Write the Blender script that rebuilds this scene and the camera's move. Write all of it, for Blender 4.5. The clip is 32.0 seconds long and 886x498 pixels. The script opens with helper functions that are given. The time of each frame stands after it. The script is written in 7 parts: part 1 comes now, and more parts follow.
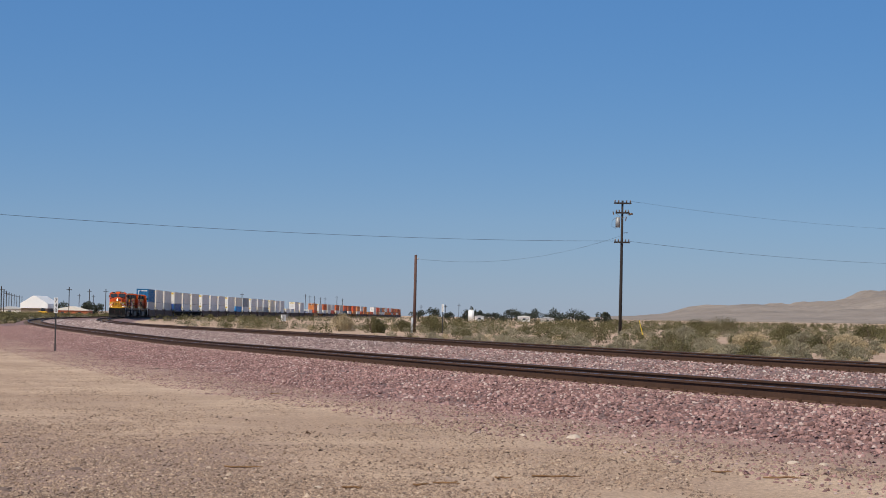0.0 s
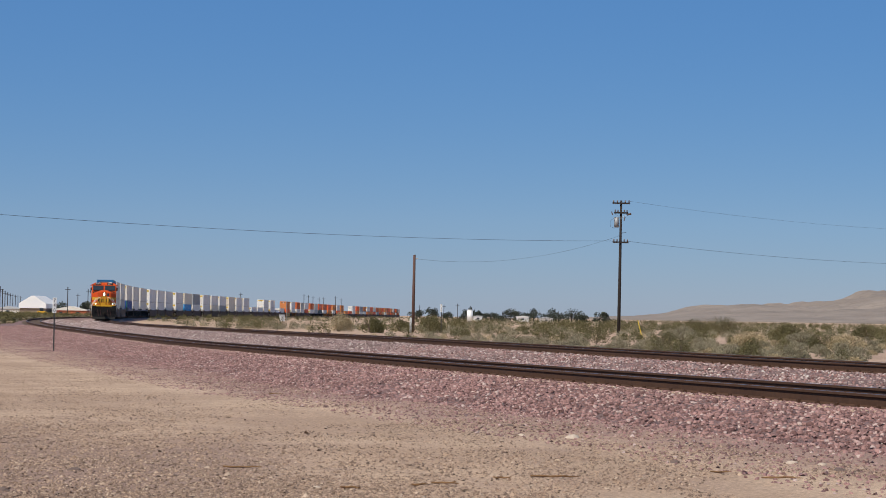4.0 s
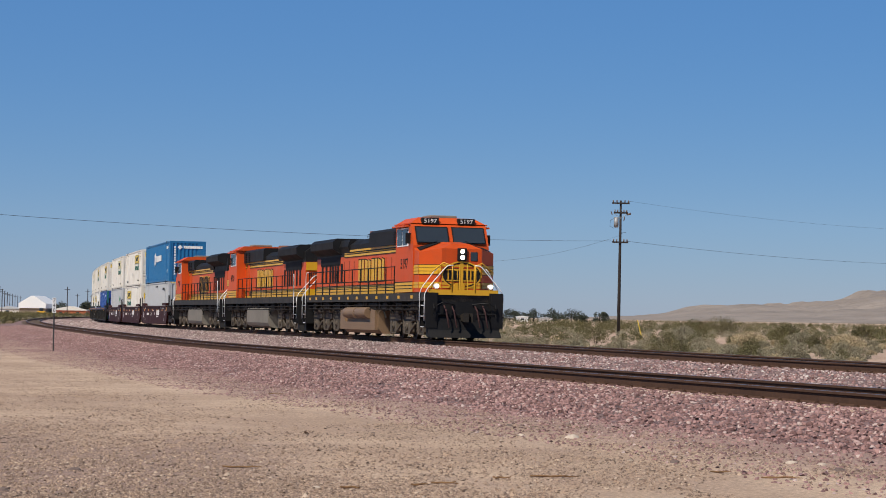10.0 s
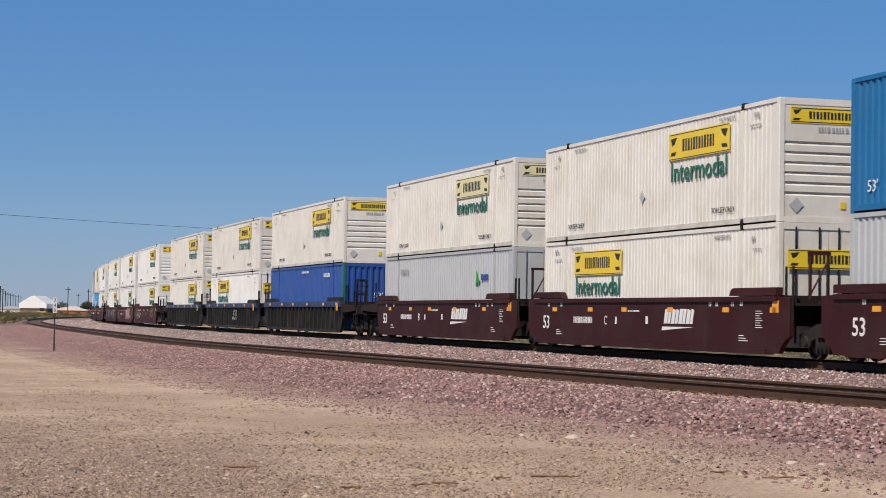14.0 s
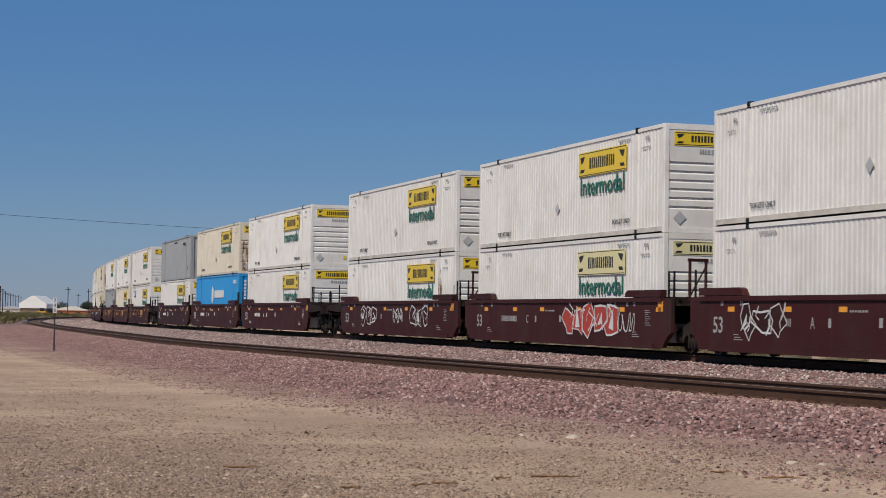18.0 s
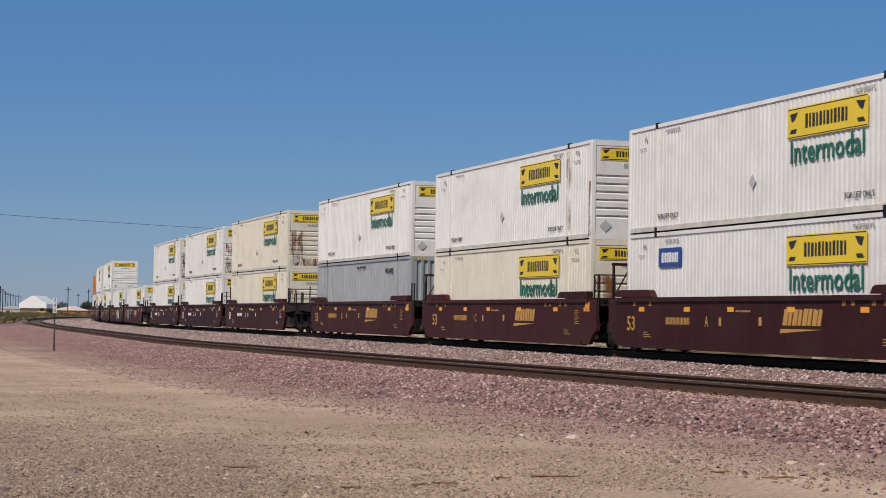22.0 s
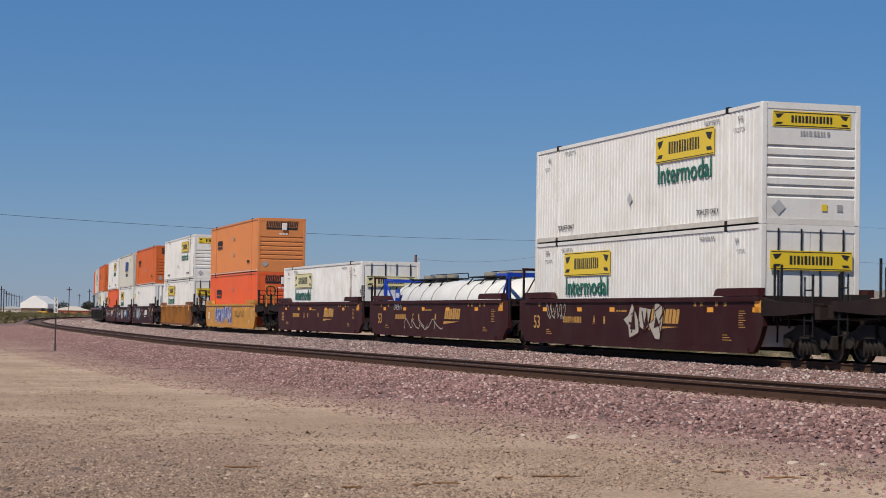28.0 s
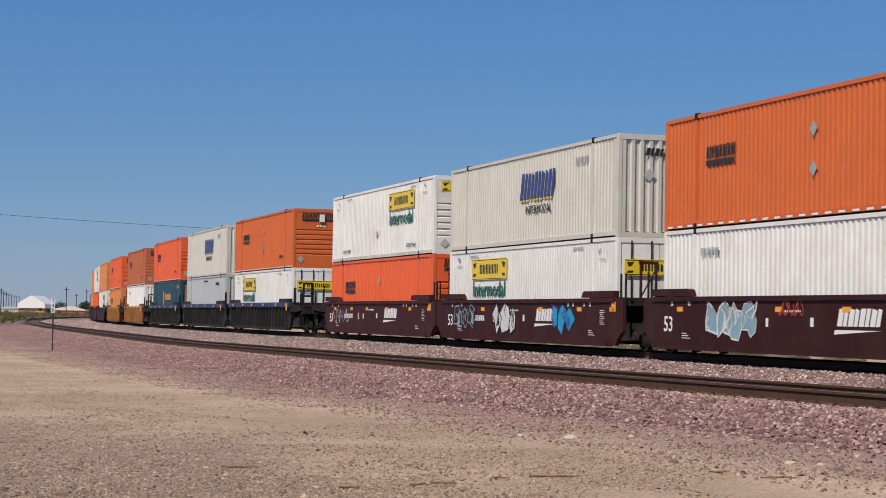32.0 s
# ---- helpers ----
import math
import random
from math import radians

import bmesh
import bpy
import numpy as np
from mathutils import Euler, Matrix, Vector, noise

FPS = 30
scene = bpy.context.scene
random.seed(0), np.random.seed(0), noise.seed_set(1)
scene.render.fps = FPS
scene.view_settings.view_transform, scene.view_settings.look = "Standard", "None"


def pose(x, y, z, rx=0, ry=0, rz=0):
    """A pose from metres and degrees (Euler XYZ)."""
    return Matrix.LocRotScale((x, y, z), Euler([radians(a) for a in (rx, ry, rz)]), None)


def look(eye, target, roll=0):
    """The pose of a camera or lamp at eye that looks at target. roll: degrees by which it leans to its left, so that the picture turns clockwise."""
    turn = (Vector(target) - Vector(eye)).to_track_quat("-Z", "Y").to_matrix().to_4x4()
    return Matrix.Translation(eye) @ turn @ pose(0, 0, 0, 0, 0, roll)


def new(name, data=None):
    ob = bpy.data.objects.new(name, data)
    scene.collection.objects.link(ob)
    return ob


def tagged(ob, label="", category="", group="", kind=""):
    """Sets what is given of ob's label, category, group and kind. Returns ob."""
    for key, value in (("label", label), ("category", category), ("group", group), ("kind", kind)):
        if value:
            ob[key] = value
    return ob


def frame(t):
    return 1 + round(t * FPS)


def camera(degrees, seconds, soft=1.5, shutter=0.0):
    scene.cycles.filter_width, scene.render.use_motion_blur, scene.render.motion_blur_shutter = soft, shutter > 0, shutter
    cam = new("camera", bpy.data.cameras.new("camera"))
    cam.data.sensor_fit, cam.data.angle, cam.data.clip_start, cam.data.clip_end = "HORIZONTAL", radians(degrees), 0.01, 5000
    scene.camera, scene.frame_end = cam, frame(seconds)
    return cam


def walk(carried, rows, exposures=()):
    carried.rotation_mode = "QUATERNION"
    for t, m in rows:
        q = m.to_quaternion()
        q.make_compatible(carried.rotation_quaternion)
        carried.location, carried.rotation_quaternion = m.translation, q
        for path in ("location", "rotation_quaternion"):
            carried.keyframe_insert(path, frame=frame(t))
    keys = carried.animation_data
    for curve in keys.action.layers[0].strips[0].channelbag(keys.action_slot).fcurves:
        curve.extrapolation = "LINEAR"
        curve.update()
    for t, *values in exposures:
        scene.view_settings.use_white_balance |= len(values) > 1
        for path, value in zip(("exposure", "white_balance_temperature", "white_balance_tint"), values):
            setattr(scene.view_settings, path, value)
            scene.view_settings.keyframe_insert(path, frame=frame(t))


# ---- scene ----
# ---- camera: on a tripod beside the line, long lens, a hair of pan ----
LENS = 25.31
EYE_Z = 0.882            # above the railhead of the far track
PITCH, ROLL = 1.965, 0.932
cam = camera(LENS, 32.0, soft=0.9, shutter=0.05)


def aim(pan):
    return pose(0, 0, EYE_Z, 90 + PITCH, 0, pan) @ pose(0, 0, 0, 0, 0, ROLL)


PAN = ((0, .030), (0.8, .046), (3.2, .046), (3.6, 0), (5.5, -.018), (12.6, -.018), (13.1, 0), (27.6, 0), (28.0, .03),
       (28.4, 0), (31.6, 0), (32.0, -.046))
EXPOSURES = [(t, e) for t, e in ((0, -0.05), (9, -0.05), (10.3, 0.05), (10.9, 0.22), (11.7, 0.29), (12.5, 0.34), (13.1, 0.22), (14.2, -0.02),
                                           (16.5, -0.36), (19, -0.36), (20, -0.31), (21, -0.16), (22, -0.2), (24, -0.26), (27, -0.22), (28, -0.2), (29.3, -0.1), (30.4, 0.0), (31.1, -0.07), (32, -0.09))]
walk(cam, [(t, aim(a)) for t, a in PAN], EXPOSURES)

# ---- world and sun ----
SUN_TO = Vector((-0.60, -0.80, 1.22)).normalized()
world = bpy.data.worlds.new("sky")
scene.world = world
world.use_nodes = True
wn = world.node_tree
for n in list(wn.nodes):
    wn.nodes.remove(n)
sky = wn.nodes.new("ShaderNodeTexSky")
sky.sky_type, sky.sun_disc = "NISHITA", False
sky.sun_elevation = math.asin(SUN_TO.z)
sky.sun_rotation = math.atan2(SUN_TO.x, SUN_TO.y)
sky.altitude, sky.air_density, sky.dust_density, sky.ozone_density = 900, 1.0, 0.2, 2.5
bg = wn.nodes.new("ShaderNodeBackground")
bg.inputs[1].default_value = 0.075
out = wn.nodes.new("ShaderNodeOutputWorld")
sat = wn.nodes.new("ShaderNodeHueSaturation")
sat.inputs["Saturation"].default_value = 1.5
wn.links.new(sky.outputs[0], sat.inputs["Color"])
haze = wn.nodes.new("ShaderNodeMix")
haze.data_type = "RGBA"
tc = wn.nodes.new("ShaderNodeTexCoord")
sep = wn.nodes.new("ShaderNodeSeparateXYZ")
wn.links.new(tc.outputs["Generated"], sep.inputs[0])
thin = wn.nodes.new("ShaderNodeMapRange")          # haze thins out above the horizon
thin.inputs["From Min"].default_value, thin.inputs["From Max"].default_value = 0.2, 0.65
thin.inputs["To Min"].default_value, thin.inputs["To Max"].default_value = 0.6, 0.12
wn.links.new(sep.outputs[2], thin.inputs["Value"])
wn.links.new(thin.outputs[0], haze.inputs[0])
haze.inputs[7].default_value = (1.65, 3.5, 7.8, 1)
wn.links.new(sat.outputs[0], haze.inputs[6])
wn.links.new(haze.outputs[2], bg.inputs[0])
wn.links.new(bg.outputs[0], out.inputs[0])
sun_data = bpy.data.lights.new("sun", "SUN")
sun_data.energy, sun_data.angle, sun_data.color = 4.8, radians(0.53), (1.0, 0.91, 0.77)
sun = new("sun", sun_data)
sun.matrix_world = look(SUN_TO * 100, (0, 0, 0))

# ---- the line of the railway: q metres back up the line from a mark near the camera ----
Q = np.arange(-800.0, 2300.0, 2.0)
BEND = np.interp(Q, (-800, -300, -100, -50, 0, 50, 100, 150, 200, 350, 500, 650, 800, 1000, 1400),
                 (0.0, 0.3, 0.639, 0.545, -0.026, 0.618, 0.599, 0.577, 0.674, 0.709, 0.352, -0.108, 0.169, 0.137, -0.308)) / 1000
TURN = np.concatenate([[0.0], np.cumsum((BEND[1:] + BEND[:-1]))])
THETA = radians(106.507) - (TURN - TURN[400])
_mid = (THETA[1:] + THETA[:-1]) / 2
LX = np.concatenate([[0.0], np.cumsum(np.cos(_mid) * 2)])
LY = np.concatenate([[0.0], np.cumsum(np.sin(_mid) * 2)])
LX, LY = LX - LX[400] + 3.338, LY - LY[400] + 64.882


def line_at(q, off=0.0):
    """Point off metres to the outer (camera) side of the far track's middle, and the way back up the line."""
    a = np.interp(q, Q, THETA)
    return np.interp(q, Q, LX) - np.sin(a) * off, np.interp(q, Q, LY) + np.cos(a) * off, a


def line_offset(x, y):
    """Nearest q and the offset of a place from the far track's middle."""
    i = int(np.argmin((LX - x) ** 2 + (LY - y) ** 2))
    return Q[i], -(x - LX[i]) * math.sin(THETA[i]) + (y - LY[i]) * math.cos(THETA[i])


NEAR_OFF, NEAR_Z = 8.41, -0.05      # the camera-side track
SPEED = 29.527


def far_z(q):
    """Height of the far track's railhead: the line dips a little into the bend."""
    return np.interp(q, (-60, -20, 20, 60, 120, 200, 350, 600, 900), (0.11, 0.0, 0.0, -0.07, -0.20, -0.23, -0.20, -0.06, 0.0))


def near_z(q):
    return np.interp(q, (-60, -20, 20, 60, 120, 200, 350, 600, 900), (0.09, -0.12, -0.29, -0.26, -0.30, -0.32, -0.28, -0.10, -0.05))


def bed_shift(q, off):
    """How far the bed under both tracks is raised or sunk at a place."""
    a, b = far_z(q), near_z(q) - NEAR_Z
    k = np.clip((off - 3.3) / (NEAR_OFF - 1.9 - 3.3), 0, 1)
    edge = np.clip((off + 5.6) / 2.6, 0, 1) * np.clip((NEAR_OFF + 4.6 - off) / 2.3, 0, 1)
    return (a + (b - a) * k) * edge + near_rise(q) * np.clip((off - NEAR_OFF - 2.3) / 2.3, 0, 1)

# ---- materials ----
def mix_node(nt, blend="MIX"):
    n = nt.nodes.new("ShaderNodeMix")
    n.data_type, n.blend_type = "RGBA", blend
    return n


def noise_node(nt, vec, scale, detail=4.0, rough=0.55):
    n = nt.nodes.new("ShaderNodeTexNoise")
    n.inputs["Scale"].default_value, n.inputs["Detail"].default_value = scale, detail
    n.inputs["Roughness"].default_value = rough
    nt.links.new(vec, n.inputs["Vector"])
    return n


def ramp_node(nt, fac, lo, hi):
    n = nt.nodes.new("ShaderNodeMapRange")
    n.inputs["From Min"].default_value, n.inputs["From Max"].default_value = lo, hi
    nt.links.new(fac, n.inputs["Value"])
    return n.outputs[0]


def coords(nt, stretch=(1, 1, 1), shift=True, world_space=False):
    """Object coordinates in metres, moved by the object's own random number so that repeats differ."""
    if world_space:
        g = nt.nodes.new("ShaderNodeNewGeometry")
        src = g.outputs["Position"]
    else:
        src = nt.nodes.new("ShaderNodeTexCoord").outputs["Object"]
    m = nt.nodes.new("ShaderNodeMapping")
    m.inputs["Scale"].default_value = stretch
    nt.links.new(src, m.inputs["Vector"])
    if shift:
        info = nt.nodes.new("ShaderNodeObjectInfo")
        k = nt.nodes.new("ShaderNodeMath")
        k.operation = "MULTIPLY"
        k.inputs[1].default_value = 60.0
        nt.links.new(info.outputs["Random"], k.inputs[0])
        c = nt.nodes.new("ShaderNodeCombineXYZ")
        for i in range(3):
            nt.links.new(k.outputs[0], c.inputs[i])
        nt.links.new(c.outputs[0], m.inputs["Location"])
    return m.outputs[0]


def mat(name, base, rough=0.6, metal=0.0, var=0.12, fine=25.0, coarse=1.3, bump=0.15, dirt=None, dirt_amount=0.3,
        streak=None, streak_amount=0.0, world_space=False, tint=0.0, depth=0.004, dirt_scale=None):
    """A surface of one paint or stuff: grain at two sizes, blotches of dirt, streaks that run down it, fine relief."""
    m = bpy.data.materials.new(name)
    m.use_nodes = True
    nt = m.node_tree
    p = nt.nodes["Principled BSDF"]
    vec = coords(nt, world_space=world_space, shift=not world_space)
    a, b = noise_node(nt, vec, fine), noise_node(nt, vec, coarse, 5)
    lo = tuple(c * (1 - var) for c in base) + (1,)
    hi = tuple(min(1, c * (1 + var)) for c in base) + (1,)
    m1 = mix_node(nt)
    m1.inputs[6].default_value, m1.inputs[7].default_value = lo, hi
    s = nt.nodes.new("ShaderNodeMath")
    s.operation = "ADD"
    nt.links.new(a.outputs[0], s.inputs[0])
    nt.links.new(b.outputs[0], s.inputs[1])
    nt.links.new(ramp_node(nt, s.outputs[0], 0.7, 1.3), m1.inputs[0])
    col = m1.outputs[2]
    if tint:
        info = nt.nodes.new("ShaderNodeObjectInfo")
        hsv = nt.nodes.new("ShaderNodeHueSaturation")
        nt.links.new(col, hsv.inputs["Color"])
        mr = nt.nodes.new("ShaderNodeMapRange")
        mr.inputs["To Min"].default_value, mr.inputs["To Max"].default_value = 1 - tint, 1 + tint * 0.6
        nt.links.new(info.outputs["Random"], mr.inputs["Value"])
        nt.links.new(mr.outputs[0], hsv.inputs["Value"])
        col = hsv.outputs[0]
    if dirt:
        d = noise_node(nt, vec, dirt_scale or coarse * 0.6, 7, 0.65)
        m2 = mix_node(nt)
        m2.inputs[7].default_value = (*dirt, 1)
        f = nt.nodes.new("ShaderNodeMath")
        f.operation = "MULTIPLY"
        f.inputs[1].default_value = dirt_amount
        nt.links.new(ramp_node(nt, d.outputs[0], 0.45, 0.72), f.inputs[0])
        nt.links.new(f.outputs[0], m2.inputs[0])
        nt.links.new(col, m2.inputs[6])
        col = m2.outputs[2]
    if streak:
        v2 = coords(nt, (1.0, 1.0, 0.07))
        d = noise_node(nt, v2, 5.0, 6, 0.6)
        m3 = mix_node(nt)
        m3.inputs[7].default_value = (*streak, 1)
        f = nt.nodes.new("ShaderNodeMath")
        f.operation = "MULTIPLY"
        f.inputs[1].default_value = streak_amount
        nt.links.new(ramp_node(nt, d.outputs[0], 0.56, 0.75), f.inputs[0])
        nt.links.new(f.outputs[0], m3.inputs[0])
        nt.links.new(col, m3.inputs[6])
        col = m3.outputs[2]
    nt.links.new(col, p.inputs["Base Color"])
    p.inputs["Metallic"].default_value = metal
    r = nt.nodes.new("ShaderNodeMapRange")
    r.inputs["To Min"].default_value, r.inputs["To Max"].default_value = max(0.02, rough - 0.1), min(1, rough + 0.12)
    nt.links.new(b.outputs[0], r.inputs["Value"])
    nt.links.new(r.outputs[0], p.inputs["Roughness"])
    if bump:
        bn = nt.nodes.new("ShaderNodeBump")
        bn.inputs["Strength"].default_value, bn.inputs["Distance"].default_value = bump, depth
        nt.links.new(a.outputs[0], bn.inputs["Height"])
        nt.links.new(bn.outputs[0], p.inputs["Normal"])
    return m


def lamp_mat(name, color, strength):
    m = bpy.data.materials.new(name)
    m.use_nodes = True
    p = m.node_tree.nodes["Principled BSDF"]
    p.inputs["Base Color"].default_value = (*color, 1)
    p.inputs["Emission Color"].default_value = (*color, 1)
    p.inputs["Emission Strength"].default_value = strength
    return m


GRIME = (0.10, 0.075, 0.055)
RUST = (0.20, 0.075, 0.03)
M = {}
M["white"] = mat("white_paint", (0.79, 0.78, 0.75), 0.5, var=0.05, dirt=(0.50, 0.42, 0.31), dirt_amount=0.35, streak=(0.3, 0.17, 0.09), streak_amount=0.16, tint=0.07)
M["warm_white"] = mat("aged_white_paint", (0.74, 0.71, 0.645), 0.5, var=0.05, dirt=(0.50, 0.40, 0.28), dirt_amount=0.4, streak=(0.3, 0.17, 0.09), streak_amount=0.2, tint=0.06)
M["cream"] = mat("cream_paint", (0.74, 0.68, 0.56), 0.5, var=0.05, dirt=(0.42, 0.33, 0.22), dirt_amount=0.3, streak=RUST, streak_amount=0.15)
M["swift_grey"] = mat("pale_stone_paint", (0.60, 0.575, 0.51), 0.5, var=0.05, dirt=(0.4, 0.35, 0.28), dirt_amount=0.25, streak=GRIME, streak_amount=0.12)
M["box_blue"] = mat("deep_blue_paint", (0.008, 0.135, 0.33), 0.45, var=0.08, dirt=(0.05, 0.14, 0.22), dirt_amount=0.3, streak=GRIME, streak_amount=0.15)
M["bright_blue"] = mat("bright_blue_paint", (0.02, 0.29, 0.66), 0.4, var=0.06, dirt=(0.1, 0.3, 0.5), dirt_amount=0.2)
M["navy"] = mat("navy_paint", (0.02, 0.075, 0.30), 0.42, var=0.1, dirt=(0.08, 0.09, 0.16), dirt_amount=0.3)
M["teal_dark"] = mat("dark_teal_paint", (0.012, 0.06, 0.09), 0.45, var=0.1, dirt=GRIME, dirt_amount=0.2)
M["light_grey"] = mat("light_grey_paint", (0.44, 0.455, 0.47), 0.5, var=0.05, dirt=(0.4, 0.39, 0.36), dirt_amount=0.3, streak=GRIME, streak_amount=0.12)
M["mid_grey"] = mat("weathered_grey_paint", (0.33, 0.35, 0.365), 0.55, var=0.08, dirt=(0.2, 0.2, 0.2), dirt_amount=0.35, streak=GRIME, streak_amount=0.25)
M["orange_deep"] = mat("strong_orange_paint", (0.60, 0.125, 0.022), 0.5, var=0.08, dirt=(0.45, 0.13, 0.05), dirt_amount=0.3, streak=GRIME, streak_amount=0.15)
M["orange_box"] = mat("faded_orange_paint", (0.66, 0.235, 0.07), 0.5, var=0.08, dirt=(0.5, 0.2, 0.08), dirt_amount=0.3, streak=GRIME, streak_amount=0.15)
M["orange_bright"] = mat("bright_orange_paint", (0.75, 0.115, 0.028), 0.45, var=0.06, dirt=(0.5, 0.12, 0.05), dirt_amount=0.25, streak=GRIME, streak_amount=0.1)
M["brown_orange"] = mat("brownish_orange_paint", (0.46, 0.12, 0.045), 0.55, var=0.08, dirt=(0.3, 0.1, 0.05), dirt_amount=0.3, streak=GRIME, streak_amount=0.15)
M["maroon"] = mat("maroon_car_paint", (0.044, 0.0095, 0.0095), 0.6, var=0.18, dirt=(0.06, 0.038, 0.028), dirt_amount=0.4, streak=(0.075, 0.05, 0.038), streak_amount=0.25, tint=0.25)
M["black_car"] = mat("black_car_paint", (0.018, 0.018, 0.019), 0.65, var=0.2, dirt=(0.08, 0.065, 0.05), dirt_amount=0.4, streak=(0.1, 0.08, 0.06), streak_amount=0.25)
M["blue_sill"] = mat("dark_blue_sill_paint", (0.015, 0.04, 0.12), 0.5, var=0.15, dirt=GRIME, dirt_amount=0.3)
M["yellow_car"] = mat("weathered_yellow_car_paint", (0.58, 0.27, 0.035), 0.55, var=0.12, dirt=(0.30, 0.15, 0.05), dirt_amount=0.4, streak=RUST, streak_amount=0.3)
M["brown_car"] = mat("rust_brown_car_paint", (0.17, 0.066, 0.022), 0.7, var=0.18, dirt=(0.12, 0.06, 0.03), dirt_amount=0.5, streak=(0.07, 0.04, 0.025), streak_amount=0.4)
M["truck"] = mat("grimy_cast_steel", (0.022, 0.019, 0.017), 0.8, var=0.25, dirt=(0.06, 0.048, 0.036), dirt_amount=0.5, bump=0.3)
M["wheel"] = mat("wheel_steel", (0.05, 0.04, 0.032), 0.6, 0.4, var=0.2)
M["black"] = mat("black_paint", (0.011, 0.011, 0.012), 0.6, var=0.2, dirt=(0.035, 0.03, 0.025), dirt_amount=0.3)
M["loco_orange"] = mat("locomotive_orange_paint", (0.62, 0.08, 0.011), 0.45, var=0.06, dirt=(0.36, 0.085, 0.03), dirt_amount=0.4, streak=(0.22, 0.05, 0.02), streak_amount=0.35, tint=0.1)
M["loco_orange"].node_tree.nodes["Principled BSDF"].inputs["Specular IOR Level"].default_value = 0.25
M["loco_yellow"] = mat("locomotive_yellow_paint", (0.68, 0.36, 0.015), 0.4, var=0.05, dirt=(0.45, 0.25, 0.06), dirt_amount=0.25)
M["sign_yellow"] = mat("sign_yellow", (0.80, 0.57, 0.025), 0.4, var=0.04, dirt=(0.55, 0.36, 0.08), dirt_amount=0.2)
M["sign_pale"] = mat("faded_sign_yellow", (0.72, 0.66, 0.36), 0.5, var=0.05)
M["ink"] = mat("black_lettering", (0.02, 0.02, 0.02), 0.5, var=0.1)
M["green_ink"] = mat("green_lettering", (0.012, 0.13, 0.085), 0.5, var=0.1)
M["blue_ink"] = mat("blue_lettering", (0.02, 0.06, 0.26), 0.5, var=0.1)
M["white_ink"] = mat("white_lettering", (0.78, 0.78, 0.76), 0.5, var=0.05)
M["yellow_ink"] = mat("yellow_lettering", (0.50, 0.27, 0.06), 0.5, var=0.08)
M["grey_ink"] = mat("grey_lettering", (0.35, 0.35, 0.35), 0.5, var=0.08)
M["reflector"] = mat("orange_reflector", (0.85, 0.36, 0.03), 0.4, var=0.05)
M["grime_grey"] = mat("dusty_tank_grey", (0.20, 0.18, 0.15), 0.75, var=0.15, dirt=(0.12, 0.1, 0.08), dirt_amount=0.4, streak=GRIME, streak_amount=0.3)
M["copper_tank"] = mat("bronze_brown_tank", (0.22, 0.14, 0.08), 0.55, 0.1, var=0.15, dirt=(0.15, 0.1, 0.07), dirt_amount=0.4)
M["chrome"] = mat("white_handrail_paint", (0.82, 0.82, 0.82), 0.35, var=0.04)
M["glass"] = mat("dark_cab_glass", (0.03, 0.04, 0.05), 0.08, var=0.05, bump=0)
M["lamp"] = lamp_mat("lit_headlight", (1.0, 0.86, 0.62), 5.0)
M["rail"] = mat("rusty_rail_steel", (0.085, 0.046, 0.03), 0.75, 0.1, var=0.2, fine=12, world_space=True)
M["railhead"] = mat("polished_rail_head", (0.30, 0.29, 0.28), 0.28, 1.0, var=0.1, fine=12, world_space=True)
M["tie"] = mat("concrete_and_timber_tie", (0.13, 0.095, 0.07), 0.85, var=0.25, fine=18, dirt=(0.06, 0.04, 0.03), dirt_amount=0.5, bump=0.4)
M["pole"] = mat("weathered_pole_timber", (0.022, 0.016, 0.014), 0.85, var=0.25, fine=14, coarse=1.0, streak=(0.03, 0.022, 0.02), streak_amount=0.5, bump=0.4)
M["galv"] = mat("galvanised_steel", (0.30, 0.31, 0.32), 0.6, 0.4, var=0.1)
M["wire"] = mat("wire_black", (0.03, 0.03, 0.035), 0.6, var=0.05, bump=0)
M["insulator"] = mat("insulator_brown", (0.12, 0.08, 0.06), 0.3, var=0.1)
M["building"] = mat("pale_far_plaster", (0.66, 0.63, 0.57), 0.8, var=0.06)
M["roof_white"] = mat("white_tent_roof", (0.80, 0.80, 0.79), 0.6, var=0.03)
M["yellow_machine"] = mat("yellow_machine_paint", (0.62, 0.34, 0.02), 0.5, var=0.08)

# ---- mesh helpers ----
def link_mesh(name, bm, material, parent=None, label="", smooth=False):
    me = bpy.data.meshes.new(name)
    bm.to_mesh(me)
    bm.free()
    for m in (material if isinstance(material, (list, tuple)) else [material]):
        me.materials.append(m)
    if smooth:
        for f in me.polygons:
            f.use_smooth = True
    return place(name, me, parent, label)


JOINED = {"stencil", "marking", "name_band", "reflective_tape", "data_plate", "logo", "nose_stencil", "spray_painting", "stain", "warning_stripe",
          "vent", "roof_grille", "step_edge", "sill_stripe", "top_stripe", "cab_stripe", "nose_band", "nose_emblem", "name_panel", "nose_sign", "door_sign"}


def place(name, me, parent=None, label="", at=None):
    ob = new(name, me)
    if parent:
        ob.parent = parent
    if label:
        ob["label"] = label
    if at is not None:
        ob.matrix_basis = at
    if name in JOINED:
        ob["kind"] = "stuff"
    return ob


part = link_mesh


